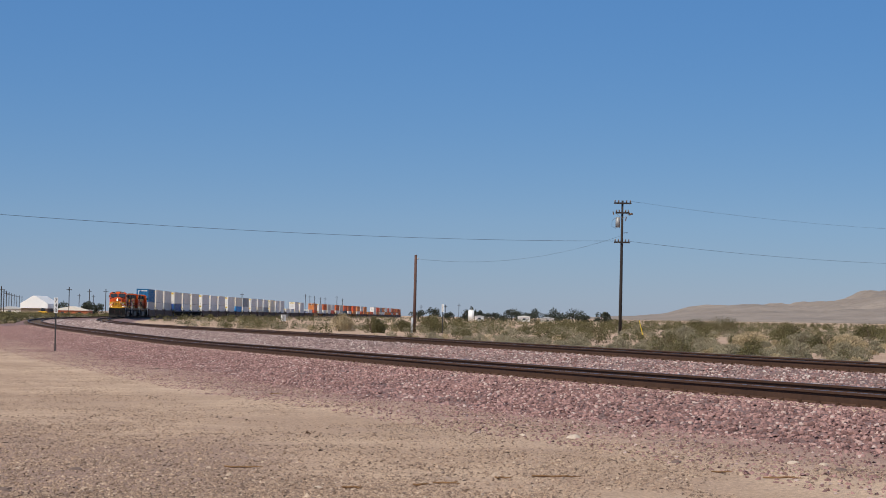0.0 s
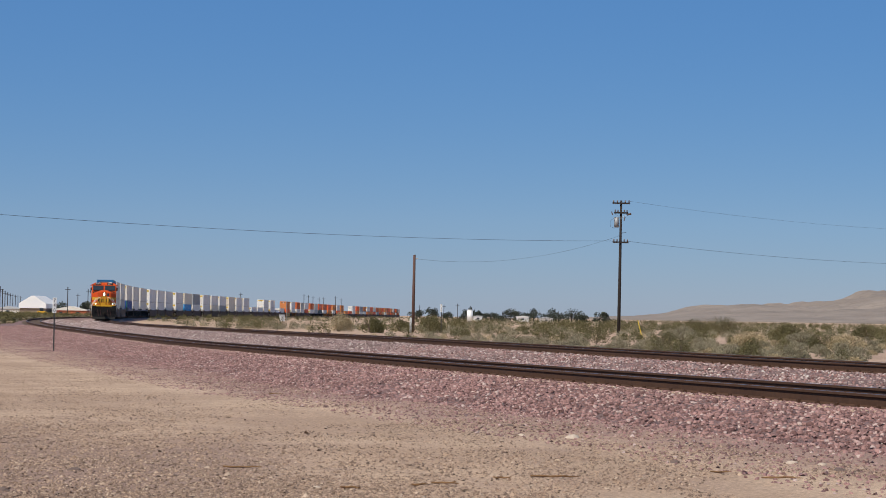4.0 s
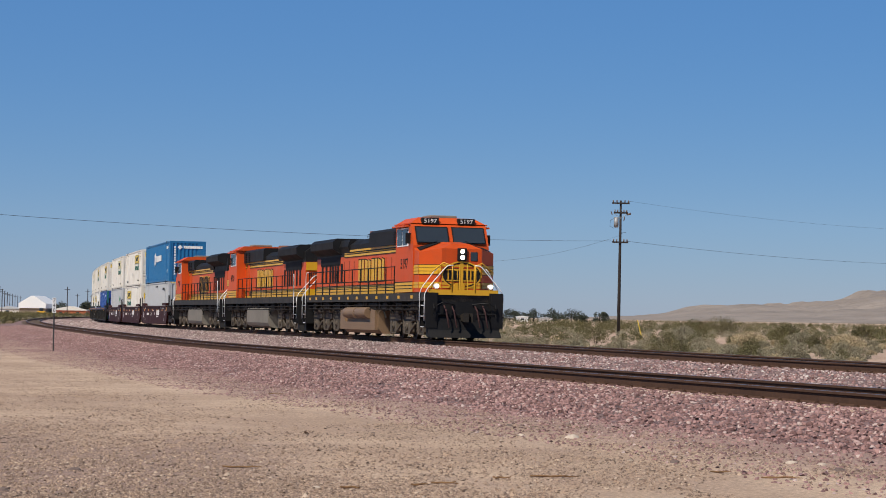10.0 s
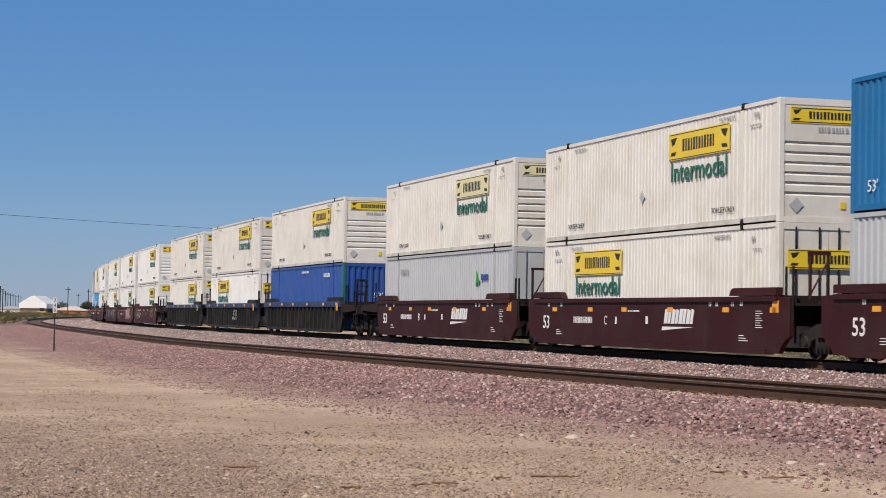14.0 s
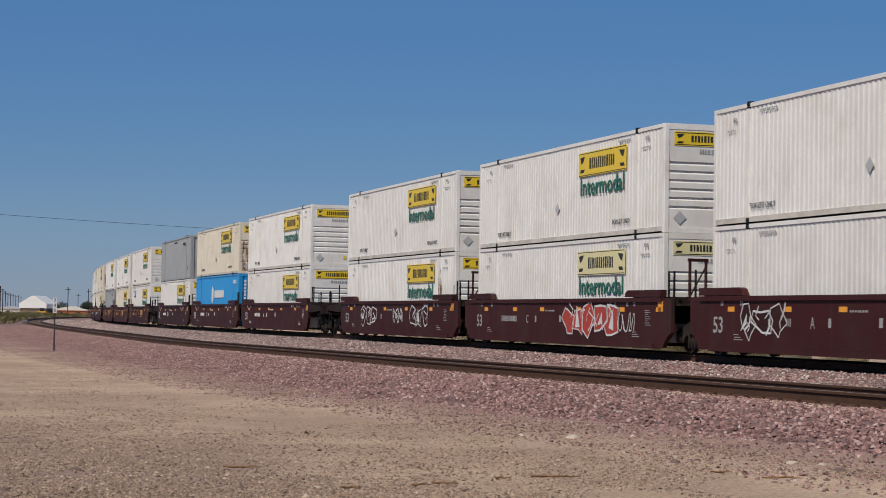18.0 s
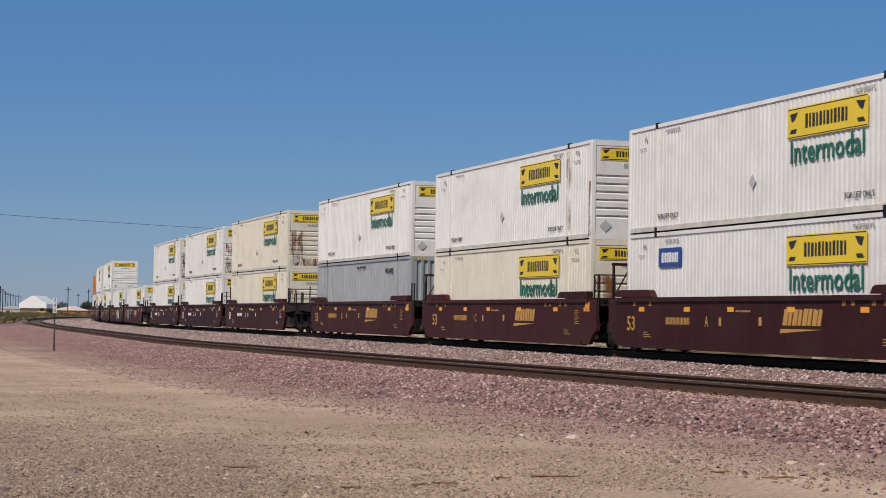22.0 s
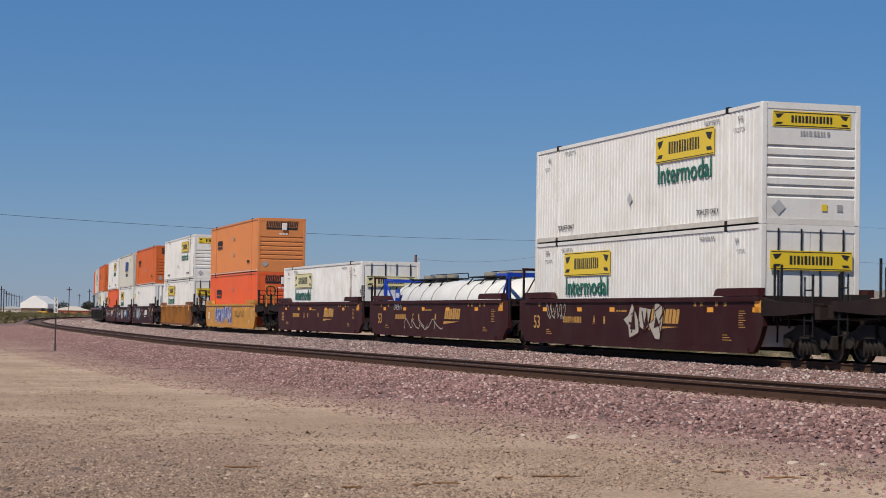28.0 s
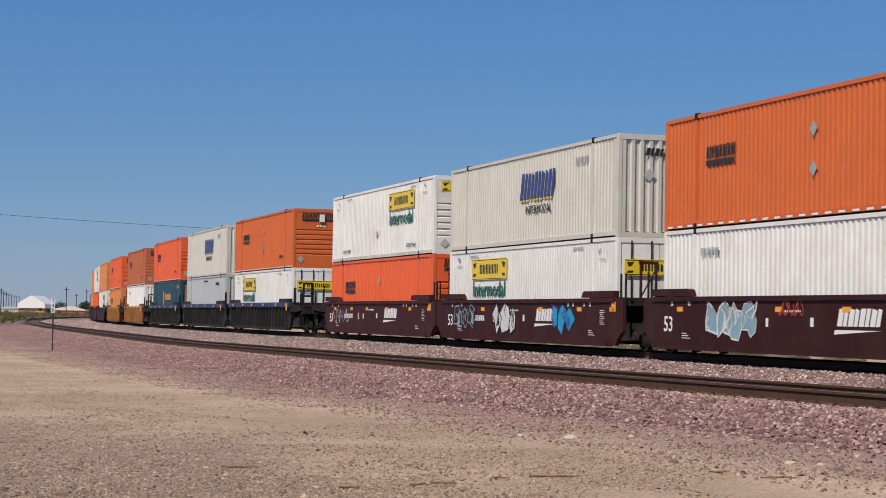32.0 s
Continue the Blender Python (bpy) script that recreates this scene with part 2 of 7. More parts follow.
def box(bm, x0, x1, y0, y1, z0, z1, mi=0, bevel=0.0):
    v = [bm.verts.new(p) for p in ((x0, y0, z0), (x1, y0, z0), (x1, y1, z0), (x0, y1, z0), (x0, y0, z1), (x1, y0, z1), (x1, y1, z1), (x0, y1, z1))]
    fs = [bm.faces.new([v[i] for i in q]) for q in ((3, 2, 1, 0), (4, 5, 6, 7), (0, 1, 5, 4), (1, 2, 6, 5), (2, 3, 7, 6), (3, 0, 4, 7))]
    for f in fs:
        f.material_index = mi
    if bevel:
        es = list({e for f in fs for e in f.edges})
        r = bmesh.ops.bevel(bm, geom=es, offset=bevel, segments=1, affect="EDGES")
        for f in r["faces"]:
            f.material_index = mi
    return fs


def prism(bm, outline, axis, lo, hi, mi=0):
    """An outline of (a, b) pairs drawn out along an axis: x gives (y, z), y gives (x, z), z gives (x, y)."""
    def at(p, w):
        return {"x": (w, p[0], p[1]), "y": (p[0], w, p[1]), "z": (p[0], p[1], w)}[axis]
    a = [bm.verts.new(at(p, lo)) for p in outline]
    b = [bm.verts.new(at(p, hi)) for p in outline]
    n = len(a)
    fs = [bm.faces.new(a[::-1]), bm.faces.new(b)] + [bm.faces.new((a[i], a[(i + 1) % n], b[(i + 1) % n], b[i])) for i in range(n)]
    for f in fs:
        f.material_index = mi
    bmesh.ops.recalc_face_normals(bm, faces=fs)
    return fs


def tube(bm, pts, r, sides=6, mi=0, cap=True, radii=None):
    pts = [Vector(p) for p in pts]
    rings = []
    for i, p in enumerate(pts):
        d = (pts[min(i + 1, len(pts) - 1)] - pts[max(i - 1, 0)]).normalized()
        u = d.cross(Vector((0, 0, 1)))
        u = Vector((1, 0, 0)) if u.length < 0.05 else u.normalized()
        w = d.cross(u)
        rr = radii[i] if radii else r
        rings.append([bm.verts.new(p + (u * math.cos(a) + w * math.sin(a)) * rr) for a in [2 * math.pi * k / sides for k in range(sides)]])
    for a, b in zip(rings, rings[1:]):
        for k in range(sides):
            f = bm.faces.new((a[k], a[(k + 1) % sides], b[(k + 1) % sides], b[k]))
            f.material_index, f.smooth = mi, sides > 6
    if cap:
        bm.faces.new(rings[0][::-1]).material_index = mi
        bm.faces.new(rings[-1]).material_index = mi


def grid_mesh(name, verts, faces, material, smooth=False):
    me = bpy.data.meshes.new(name)
    me.from_pydata(verts, [], faces)
    me.materials.append(material)
    if smooth:
        me.polygons.foreach_set("use_smooth", [True] * len(me.polygons))
    return me


# ---- ground: one sheet out to the horizon ----
GROUND_Z = -0.72


def graded(lo, hi, near, growth):
    out, s, w = [0.0], near, 0.0
    while w < hi:
        w += s
        out.append(w)
        s *= growth
    neg, s, w = [], near, 0.0
    while w > lo:
        w -= s
        neg.append(w)
        s *= growth
    return np.array(neg[::-1] + out)


def near_rise(q):
    """The dirt climbs a little towards the near end of the line."""
    return np.interp(q, (-60, -42, -30, -15, 0), (0.27, 0.25, 0.18, 0.06, 0.0))


def ground_height(x, y):
    q, off = line_offset(x, y)
    d = math.hypot(x, y)
    h = GROUND_Z - (0.3 if -3 < off < NEAR_OFF + 2.3 else 0.0)
    if off < -3:
        h += 0.12 * min(1, (-off - 3) / 6)
        h += 0.12 * noise.noise((x * 0.07, y * 0.05, 3.1)) * min(1, (-off - 3) / 8)
    else:
        h += float(near_rise(q)) if off > NEAR_OFF else 0.0
        h += 0.035 * noise.noise((x * 0.25, y * 0.12, 0.5)) + 0.02 * noise.noise((x * 0.9, y * 0.5, 2.5))
    if d > 500:
        h += min(2.0, (d - 500) * 0.0004)
    return h


def dust_at(x, y):
    """Shares of purple ballast dust, of pale wheel-sifted sand and of grey gravel on the ground at a place."""
    d = math.hypot(x, y)
    if d > 160 or y < 5:
        return 0.0, 0.0, 0.0
    q, off = line_offset(x, y)
    if off < NEAR_OFF:
        return 0.3, 0.0, 0.0
    n = noise.noise((x * 0.5, y * 0.16, 4.4))
    out = off - (NEAR_OFF + 4.6 + foot_reach(q))
    dust = 1 - min(1, max(0, (out - 0.7 + 0.9 * n) / (1.0 + 0.012 * d)))
    sand = math.exp(-((out - 2.1 - 0.6 * n) / 0.6) ** 2) * min(1, max(0, 0.75 + 0.8 * noise.noise((x * 0.3, y * 0.1, 8.0))))
    left = min(1, max(0, (22 + 3 * n - y + (x + 2.1) * -1.6) / 5)) * min(1, max(0, (-0.2 - x + n) / 2.0))
    return dust, sand, max(left, 0.55 * min(1, max(0, noise.noise((x * 0.22, y * 0.11, 6.0)) * 2 - 0.3)))


def build_ground():
    xs = graded(-4500, 4500, 0.45, 1.06)
    ys = graded(-900, 4800, 0.5, 1.034)
    verts = [(x, y, ground_height(x, y)) for y in ys for x in xs]
    n = len(xs)
    faces = [(j * n + i, j * n + i + 1, (j + 1) * n + i + 1, (j + 1) * n + i) for j in range(len(ys) - 1) for i in range(n - 1)]
    me = grid_mesh("ground", verts, faces, ground_material(), True)
    shares = np.array([dust_at(v[0], v[1]) for v in verts])
    for k, name in enumerate(("purple_dust", "pale_sand", "grey_gravel")):
        at = me.attributes.new(name, "FLOAT", "POINT")
        at.data.foreach_set("value", np.ascontiguousarray(shares[:, k]))
    tagged(new("ground", me), "pale sandy desert ground with gravel and tyre-smoothed dirt", "ground", kind="structure")


def ground_material():
    m = bpy.data.materials.new("desert_dirt")
    m.use_nodes = True
    nt = m.node_tree
    p = nt.nodes["Principled BSDF"]
    vec = coords(nt, world_space=True, shift=False)
    big = noise_node(nt, vec, 0.22, 6, 0.6)
    mid = noise_node(nt, vec, 1.6, 6, 0.65)
    fine = noise_node(nt, vec, 26, 5, 0.75)
    m1, m2, m3 = mix_node(nt), mix_node(nt), mix_node(nt)
    m1.inputs[6].default_value, m1.inputs[7].default_value = (0.39, 0.27, 0.187, 1), (0.52, 0.375, 0.262, 1)
    nt.links.new(ramp_node(nt, big.outputs[0], 0.38, 0.62), m1.inputs[0])
    m2.inputs[7].default_value = (0.36, 0.25, 0.18, 1)
    nt.links.new(ramp_node(nt, mid.outputs[0], 0.48, 0.72), m2.inputs[0])
    nt.links.new(m1.outputs[2], m2.inputs[6])
    col = m2.outputs[2]
    for name, tone, most in (("grey_gravel", (0.27, 0.18, 0.145), 0.8), ("pale_sand", (0.60, 0.445, 0.32), 0.9), ("purple_dust", (0.30, 0.19, 0.16), 0.75)):
        at = nt.nodes.new("ShaderNodeAttribute")
        at.attribute_name = name
        rag = nt.nodes.new("ShaderNodeMath")
        rag.operation = "MULTIPLY_ADD"
        rag.inputs[1].default_value, rag.inputs[2].default_value = 0.9, -0.45
        nt.links.new(mid.outputs[0], rag.inputs[0])
        add = nt.nodes.new("ShaderNodeMath")
        add.operation = "ADD"
        nt.links.new(at.outputs["Fac"], add.inputs[0])
        nt.links.new(rag.outputs[0], add.inputs[1])
        k = nt.nodes.new("ShaderNodeMapRange")
        k.inputs["From Min"].default_value, k.inputs["From Max"].default_value = 0.08, 0.9
        k.inputs["To Max"].default_value = most
        nt.links.new(add.outputs[0], k.inputs["Value"])
        mx = mix_node(nt)
        mx.inputs[7].default_value = (*tone, 1)
        nt.links.new(k.outputs[0], mx.inputs[0])
        nt.links.new(col, mx.inputs[6])
        col = mx.outputs[2]
    m3.blend_type = "MULTIPLY"
    m3.inputs[0].default_value = 0.85
    nt.links.new(col, m3.inputs[6])
    g = nt.nodes.new("ShaderNodeMapRange")
    g.inputs["From Min"].default_value, g.inputs["From Max"].default_value = 0.3, 0.7
    g.inputs["To Min"].default_value, g.inputs["To Max"].default_value = 0.42, 1.55
    nt.links.new(fine.outputs[0], g.inputs["Value"])
    nt.links.new(g.outputs[0], m3.inputs[7])
    nt.links.new(m3.outputs[2], p.inputs["Base Color"])
    p.inputs["Roughness"].default_value = 0.95
    bn = nt.nodes.new("ShaderNodeBump")
    bn.inputs["Strength"].default_value, bn.inputs["Distance"].default_value = 0.6, 0.03
    nt.links.new(fine.outputs[0], bn.inputs["Height"])
    nt.links.new(bn.outputs[0], p.inputs["Normal"])
    return m


FOOT = ((-70, -42, -38, -30, -24, -8, 2, 22, 60, 120, 140, 175), (-1.5, -1.2, -0.7, -0.35, 0.2, 0.15, 0.45, 0.75, 1.3, 1.9, 1.2, -1.0))


def foot_reach(q):
    """How much further the ballast's foot reaches out up the line."""
    return float(np.interp(q, *FOOT))


def sweep(profile, q0, q1, step, z=0.0, foot=False, rise=None):
    """Vertices and faces of an open profile of (offset, height) drawn along the line."""
    qs = np.arange(q0, q1 + step / 2, step)
    verts = []
    for q in qs:
        for off, h in profile:
            lift = bed_shift(q, off) if foot else 0.0
            if foot and off > NEAR_OFF + 2.3:
                off += foot_reach(q) * (off - NEAR_OFF - 2.3) / 2.3
            x, y, _ = line_at(q, off)
            verts.append((float(x), float(y), h + float(lift) + (z if rise is None else float(rise(q)))))
    n = len(profile)
    faces = [(j * n + i, j * n + i + 1, (j + 1) * n + i + 1, (j + 1) * n + i) for j in range(len(qs) - 1) for i in range(n - 1)]
    return verts, faces


BED = ((-5.6, GROUND_Z - 0.05), (-3.0, -0.40), (-1.8, -0.20), (1.8, -0.20), (3.3, -0.42), (5.2, -0.42), (NEAR_OFF - 1.9, NEAR_Z - 0.2),
       (NEAR_OFF + 1.75, NEAR_Z - 0.20), (NEAR_OFF + 2.3, NEAR_Z - 0.27), (NEAR_OFF + 4.6, GROUND_Z - 0.04))


BALLAST = mat("pink_grey_ballast", (0.20, 0.122, 0.113), 0.9, var=0.6, fine=24, coarse=0.5, bump=1.0, depth=0.05, world_space=True, dirt=(0.32, 0.25, 0.225), dirt_amount=0.3)


def build_bed():
    dense = []
    for (a, ha), (b, hb) in zip(BED, BED[1:]):
        k = max(1, int((b - a) / 0.4))
        dense += [(a + (b - a) * i / k, ha + (hb - ha) * i / k) for i in range(k)]
    dense.append(BED[-1])
    for i, (q0, q1, step) in enumerate(((-90, 120, 0.5), (120, 1900, 6.0))):
        verts, faces = sweep(dense, q0, q1, step, foot=True)
        if i == 0:
            verts = [(x, y, z + 0.03 * noise.noise((x * 2.1, y * 2.1, 0)) + 0.02 * noise.noise((x * 0.4, y * 0.4, 5))) for x, y, z in verts]
        me = grid_mesh("ballast_bed", verts, [f[::-1] for f in faces], BALLAST, True)
        tagged(new("ballast_bed", me), "bed of crushed pinkish ballast under two tracks", "ballast", kind="structure")


RAIL_PROFILE = ((-0.075, -0.186), (-0.075, -0.172), (-0.012, -0.15), (-0.010, -0.048), (-0.036, -0.036), (-0.036, -0.006), (-0.030, 0.0),
                (0.030, 0.0), (0.036, -0.006), (0.036, -0.036), (0.010, -0.048), (0.012, -0.15), (0.075, -0.172), (0.075, -0.186))


def build_track(off, rise, label):
    track = tagged(new("railway_track"), label, "railway track", kind="structure")
    for side in (-0.7525, 0.7525):
        verts, faces = sweep([(off + side + a, h) for a, h in RAIL_PROFILE], -90, 300, 3.0, rise=rise)
        v2, f2 = sweep([(off + side + a, h) for a, h in RAIL_PROFILE], 300, 1900, 12.0, rise=rise)
        k = len(verts)
        me = grid_mesh("rail", verts + v2, [f[::-1] for f in faces] + [tuple(i + k for i in f[::-1]) for f in f2], M["rail"])
        me.materials.append(M["railhead"])
        for i, f in enumerate(me.polygons):
            if i % 13 == 6:
                f.material_index = 1
        place("rail", me, track)
    return track


build_ground()
build_bed()
tracks = [build_track(0.0, far_z, "far railway track of steel rails on ties"),
          build_track(NEAR_OFF, near_z, "near railway track of rusty rails on ties")]

# ---- the train: shared meshes, so that alike parts share their data ----
CACHE = {}


def shared(key, build, materials, smooth=False):
    """The mesh of that key, built once by build(bm)."""
    if key not in CACHE:
        bm = bmesh.new()
        build(bm)
        me = bpy.data.meshes.new(key[0] if isinstance(key, tuple) else key)
        bm.to_mesh(me)
        bm.free()
        for m in materials:
            me.materials.append(m)
        if smooth:
            for f in me.polygons:
                f.use_smooth = True
        CACHE[key] = me
    return CACHE[key]


def box_part(name, parent, dims, material, label="", bevel=0.0, at=None):
    me = shared((name, dims, material.name, bevel), lambda bm: box(bm, *dims, bevel=bevel), [material])
    return place(name, me, parent, label, at)


def tube_part(name, parent, pts, r, material, sides=6, label=""):
    me = shared((name, tuple(pts), r, material.name), lambda bm: tube(bm, pts, r, sides), [material])
    return place(name, me, parent, label)


def text_mesh(word, width, height, material):
    key = ("text", word, width, height, material.name)
    if key not in CACHE:
        cu = bpy.data.curves.new("lettering", "FONT")
        cu.body, cu.extrude, cu.resolution_u, cu.offset = word, 0.004, 2, 0.012 if height > 0.3 else 0.0
        ob = new("lettering", cu)
        bpy.context.view_layer.update()
        me = bpy.data.meshes.new_from_object(ob.evaluated_get(bpy.context.evaluated_depsgraph_get()))
        bpy.data.objects.remove(ob)
        co = np.empty(len(me.vertices) * 3)
        me.vertices.foreach_get("co", co)
        co = co.reshape(-1, 3)
        lo, hi = co.min(0), co.max(0)
        co[:, 0] = (co[:, 0] - (lo[0] + hi[0]) / 2) * width / (hi[0] - lo[0])
        co[:, 1] = (co[:, 1] - (lo[1] + hi[1]) / 2) * height / (hi[1] - lo[1])
        me.vertices.foreach_set("co", co.ravel())
        me.materials.clear()
        me.materials.append(material)
        CACHE[key] = me
    return CACHE[key]


def facing(side, x, z, off):
    """A pose on a car's flank or end: side 'out' (the camera's flank), 'in', 'front' or 'rear'."""
    return {"out": pose(x, -off, z, 90, 0, 0), "in": pose(x, off, z, 90, 0, 180), "front": pose(off, x, z, 90, 0, 90), "rear": pose(-off, x, z, 90, 0, -90)}[side]


def plate(bm, x0, x1, y0, y1, mi=0, z=0.0, t=0.006):
    box(bm, x0, x1, y0, y1, z, z + t, mi)


def name_shapes(bm, x0, x1, y0, y1, count, mi=0, slant=0.0, z=0.004, grow=0.0, stroke=0.30):
    """A row of plain upright bars, a broad and a slim one by turns, in place of a name."""
    w = (x1 - x0) / count
    for i in range(count):
        a = x0 + w * i
        for k, (p, q) in enumerate(((0.06, 0.06 + stroke * 1.35), (0.60, 0.60 + stroke))):
            d = (y1 - y0) * (0.0, 0.07, 0.0, 0.11)[(i + 2 * k) % 4]
            box_pts = ((a + w * p - grow, y0 - grow), (a + w * q + grow, y0 - grow), (a + w * q + grow, y1 - d + grow), (a + w * p - grow, y1 + grow))
            prism(bm, [(x + slant * (y - y0), y) for x, y in box_pts], "z", z, z + 0.006, mi)


# ---- containers ----
CL, CW, CH = 16.15, 2.59, 2.896
HX, HY = CL / 2, CW / 2


def corrugated(bm, length, z0, z1, pitch, depth, lead=0.16):
    """A wall in the xz plane at y = 0 with ribs towards -y, from -length/2 to length/2."""
    pts = [(-length / 2, 0.0)]
    x = -length / 2 + lead
    while x < length / 2 - lead - pitch * 0.9:
        pts += [(x, 0.0), (x + pitch * 0.15, depth), (x + pitch * 0.5, depth), (x + pitch * 0.65, 0.0)]
        x += pitch
    pts.append((length / 2, 0.0))
    a = [bm.verts.new((p[0], p[1], z0)) for p in pts]
    b = [bm.verts.new((p[0], p[1], z1)) for p in pts]
    for i in range(len(pts) - 1):
        bm.faces.new((a[i], a[i + 1], b[i + 1], b[i]))
    box(bm, -length / 2, length / 2, depth + 0.004, depth + 0.04, z0, z1)


def ribbed_end(bm):
    """A nose wall in the yz plane at x = 0, with horizontal ribs and a plain band above."""
    prof, z = [(0.0, 0.12)], 0.62
    while z < 2.0:
        prof += [(0.0, z), (-0.03, z + 0.035), (-0.085, z + 0.045), (-0.085, z + 0.085), (0.0, z + 0.095)]
        z += 0.235
    prof += [(0.0, 2.80)]
    a = [bm.verts.new((p[0], -1.15, p[1])) for p in prof]
    b = [bm.verts.new((p[0], 1.15, p[1])) for p in prof]
    for i in range(len(prof) - 1):
        bm.faces.new((a[i], b[i], b[i + 1], a[i + 1]))
    box(bm, -0.12, -0.06, -1.15, 1.15, 0.12, 2.8)


def hunt_sign(bm, w, h):
    plate(bm, -w / 2, w / 2, -h / 2, h / 2, 0)
    for y in (-h / 2 + 0.02, h / 2 - 0.045):
        plate(bm, -w / 2 + 0.03, w / 2 - 0.03, y, y + 0.02, 1, 0.003)
    for s in (-1, 1):
        prism(bm, [(s * w * 0.47, -h * 0.34), (s * w * 0.39, -h * 0.34), (s * w * 0.37, -h * 0.2), (s * w * 0.45, -h * 0.2)], "z", 0.004, 0.009, 1)
        prism(bm, [(s * w * 0.47, h * 0.30), (s * w * 0.36, h * 0.34), (s * w * 0.40, h * 0.1), (s * w * 0.44, h * 0.02)], "z", 0.004, 0.008, 1)
    name_shapes(bm, -w * 0.27, w * 0.27, -h * 0.22, h * 0.24, 6, 1, stroke=0.27)


def small_marks(bm, w, h, count, seed, cx=0.0, cy=0.0):
    rnd = random.Random(seed)
    x = cx - w / 2
    while x < cx + w / 2 - 0.03:
        k = rnd.uniform(0.03, 0.07)
        plate(bm, x, x + k, cy - h / 2, cy + h / 2, 0)
        x += k + rnd.uniform(0.03, 0.06)


def diamond(bm, s):
    prism(bm, [(0, -s), (s, 0), (0, s), (-s, 0)], "z", 0, 0.008)


BOX_STYLES = {
    # look: (paint, rib pitch, rib depth, nose, owner marks)
    "hunt": ("white", 0.225, 0.015, "ribs", "hunt"),
    "hunt_warm": ("warm_white", 0.225, 0.015, "ribs", "hunt"),
    "hunt_cream": ("cream", 0.225, 0.015, "ribs", "hunt"),
    "hunt_faded": ("white", 0.225, 0.015, "ribs", "hunt_faded"),
    "hunt_aged": ("warm_white", 0.225, 0.015, "ribs", "hunt_faded"),
    "hunt_ads": ("white", 0.225, 0.015, "ribs", "hunt_ads"),
    "blue": ("box_blue", 0.27, 0.036, "upright", "logo_white"),
    "sky": ("bright_blue", 0.27, 0.036, "upright", "logo_white"),
    "navy": ("navy", 0.27, 0.036, "upright", "marks_white"),
    "teal": ("teal_dark", 0.27, 0.036, "upright", "logo_yellow"),
    "pale": ("light_grey", 0.27, 0.036, "upright", "marks_ink"),
    "pale_leaf": ("light_grey", 0.27, 0.036, "upright", "leaf"),
    "grey": ("mid_grey", 0.27, 0.036, "upright", "marks_ink"),
    "stone": ("swift_grey", 0.25, 0.03, "upright", "slanted"),
    "orange": ("orange_box", 0.24, 0.028, "ribs", "black_name"),
    "amber": ("orange_deep", 0.24, 0.028, "ribs", "black_name"),
    "red": ("orange_bright", 0.24, 0.028, "ribs", "black_name"),
    "rust": ("brown_orange", 0.24, 0.028, "ribs", "black_name"),
    "plain": ("white", 0.25, 0.03, "upright", "leaf"),
}
BOX_WORDS = {
    "hunt": "white ribbed intermodal container with a yellow name panel and green lettering",
    "hunt_warm": "aged warm white ribbed intermodal container with a yellow name panel",
    "hunt_cream": "cream weathered intermodal container with a yellow name panel and rust stains",
    "hunt_faded": "white intermodal container with a faded pale yellow name panel",
    "hunt_aged": "aged cream-white intermodal container with a faded name panel",
    "hunt_ads": "white intermodal container with an added blue advertising panel",
    "blue": "deep blue corrugated container with a white logo shape",
    "sky": "bright blue corrugated container with a white logo shape",
    "navy": "navy blue corrugated container with green corner posts",
    "teal": "dark teal container with a yellow logo shape",
    "pale": "pale grey corrugated steel container with dark marks",
    "pale_leaf": "pale grey container with a small blue and green logo shape",
    "grey": "weathered mid grey corrugated steel container",
    "stone": "stone-coloured container with slanted blue name shapes",
    "orange": "faded orange ribbed container with black name shapes",
    "amber": "strong orange ribbed container with black name shapes and grey placards",
    "red": "bright orange-red container with black name shapes",
    "rust": "brownish orange container with black name shapes",
    "plain": "plain white ribbed container with a green leaf logo",
}


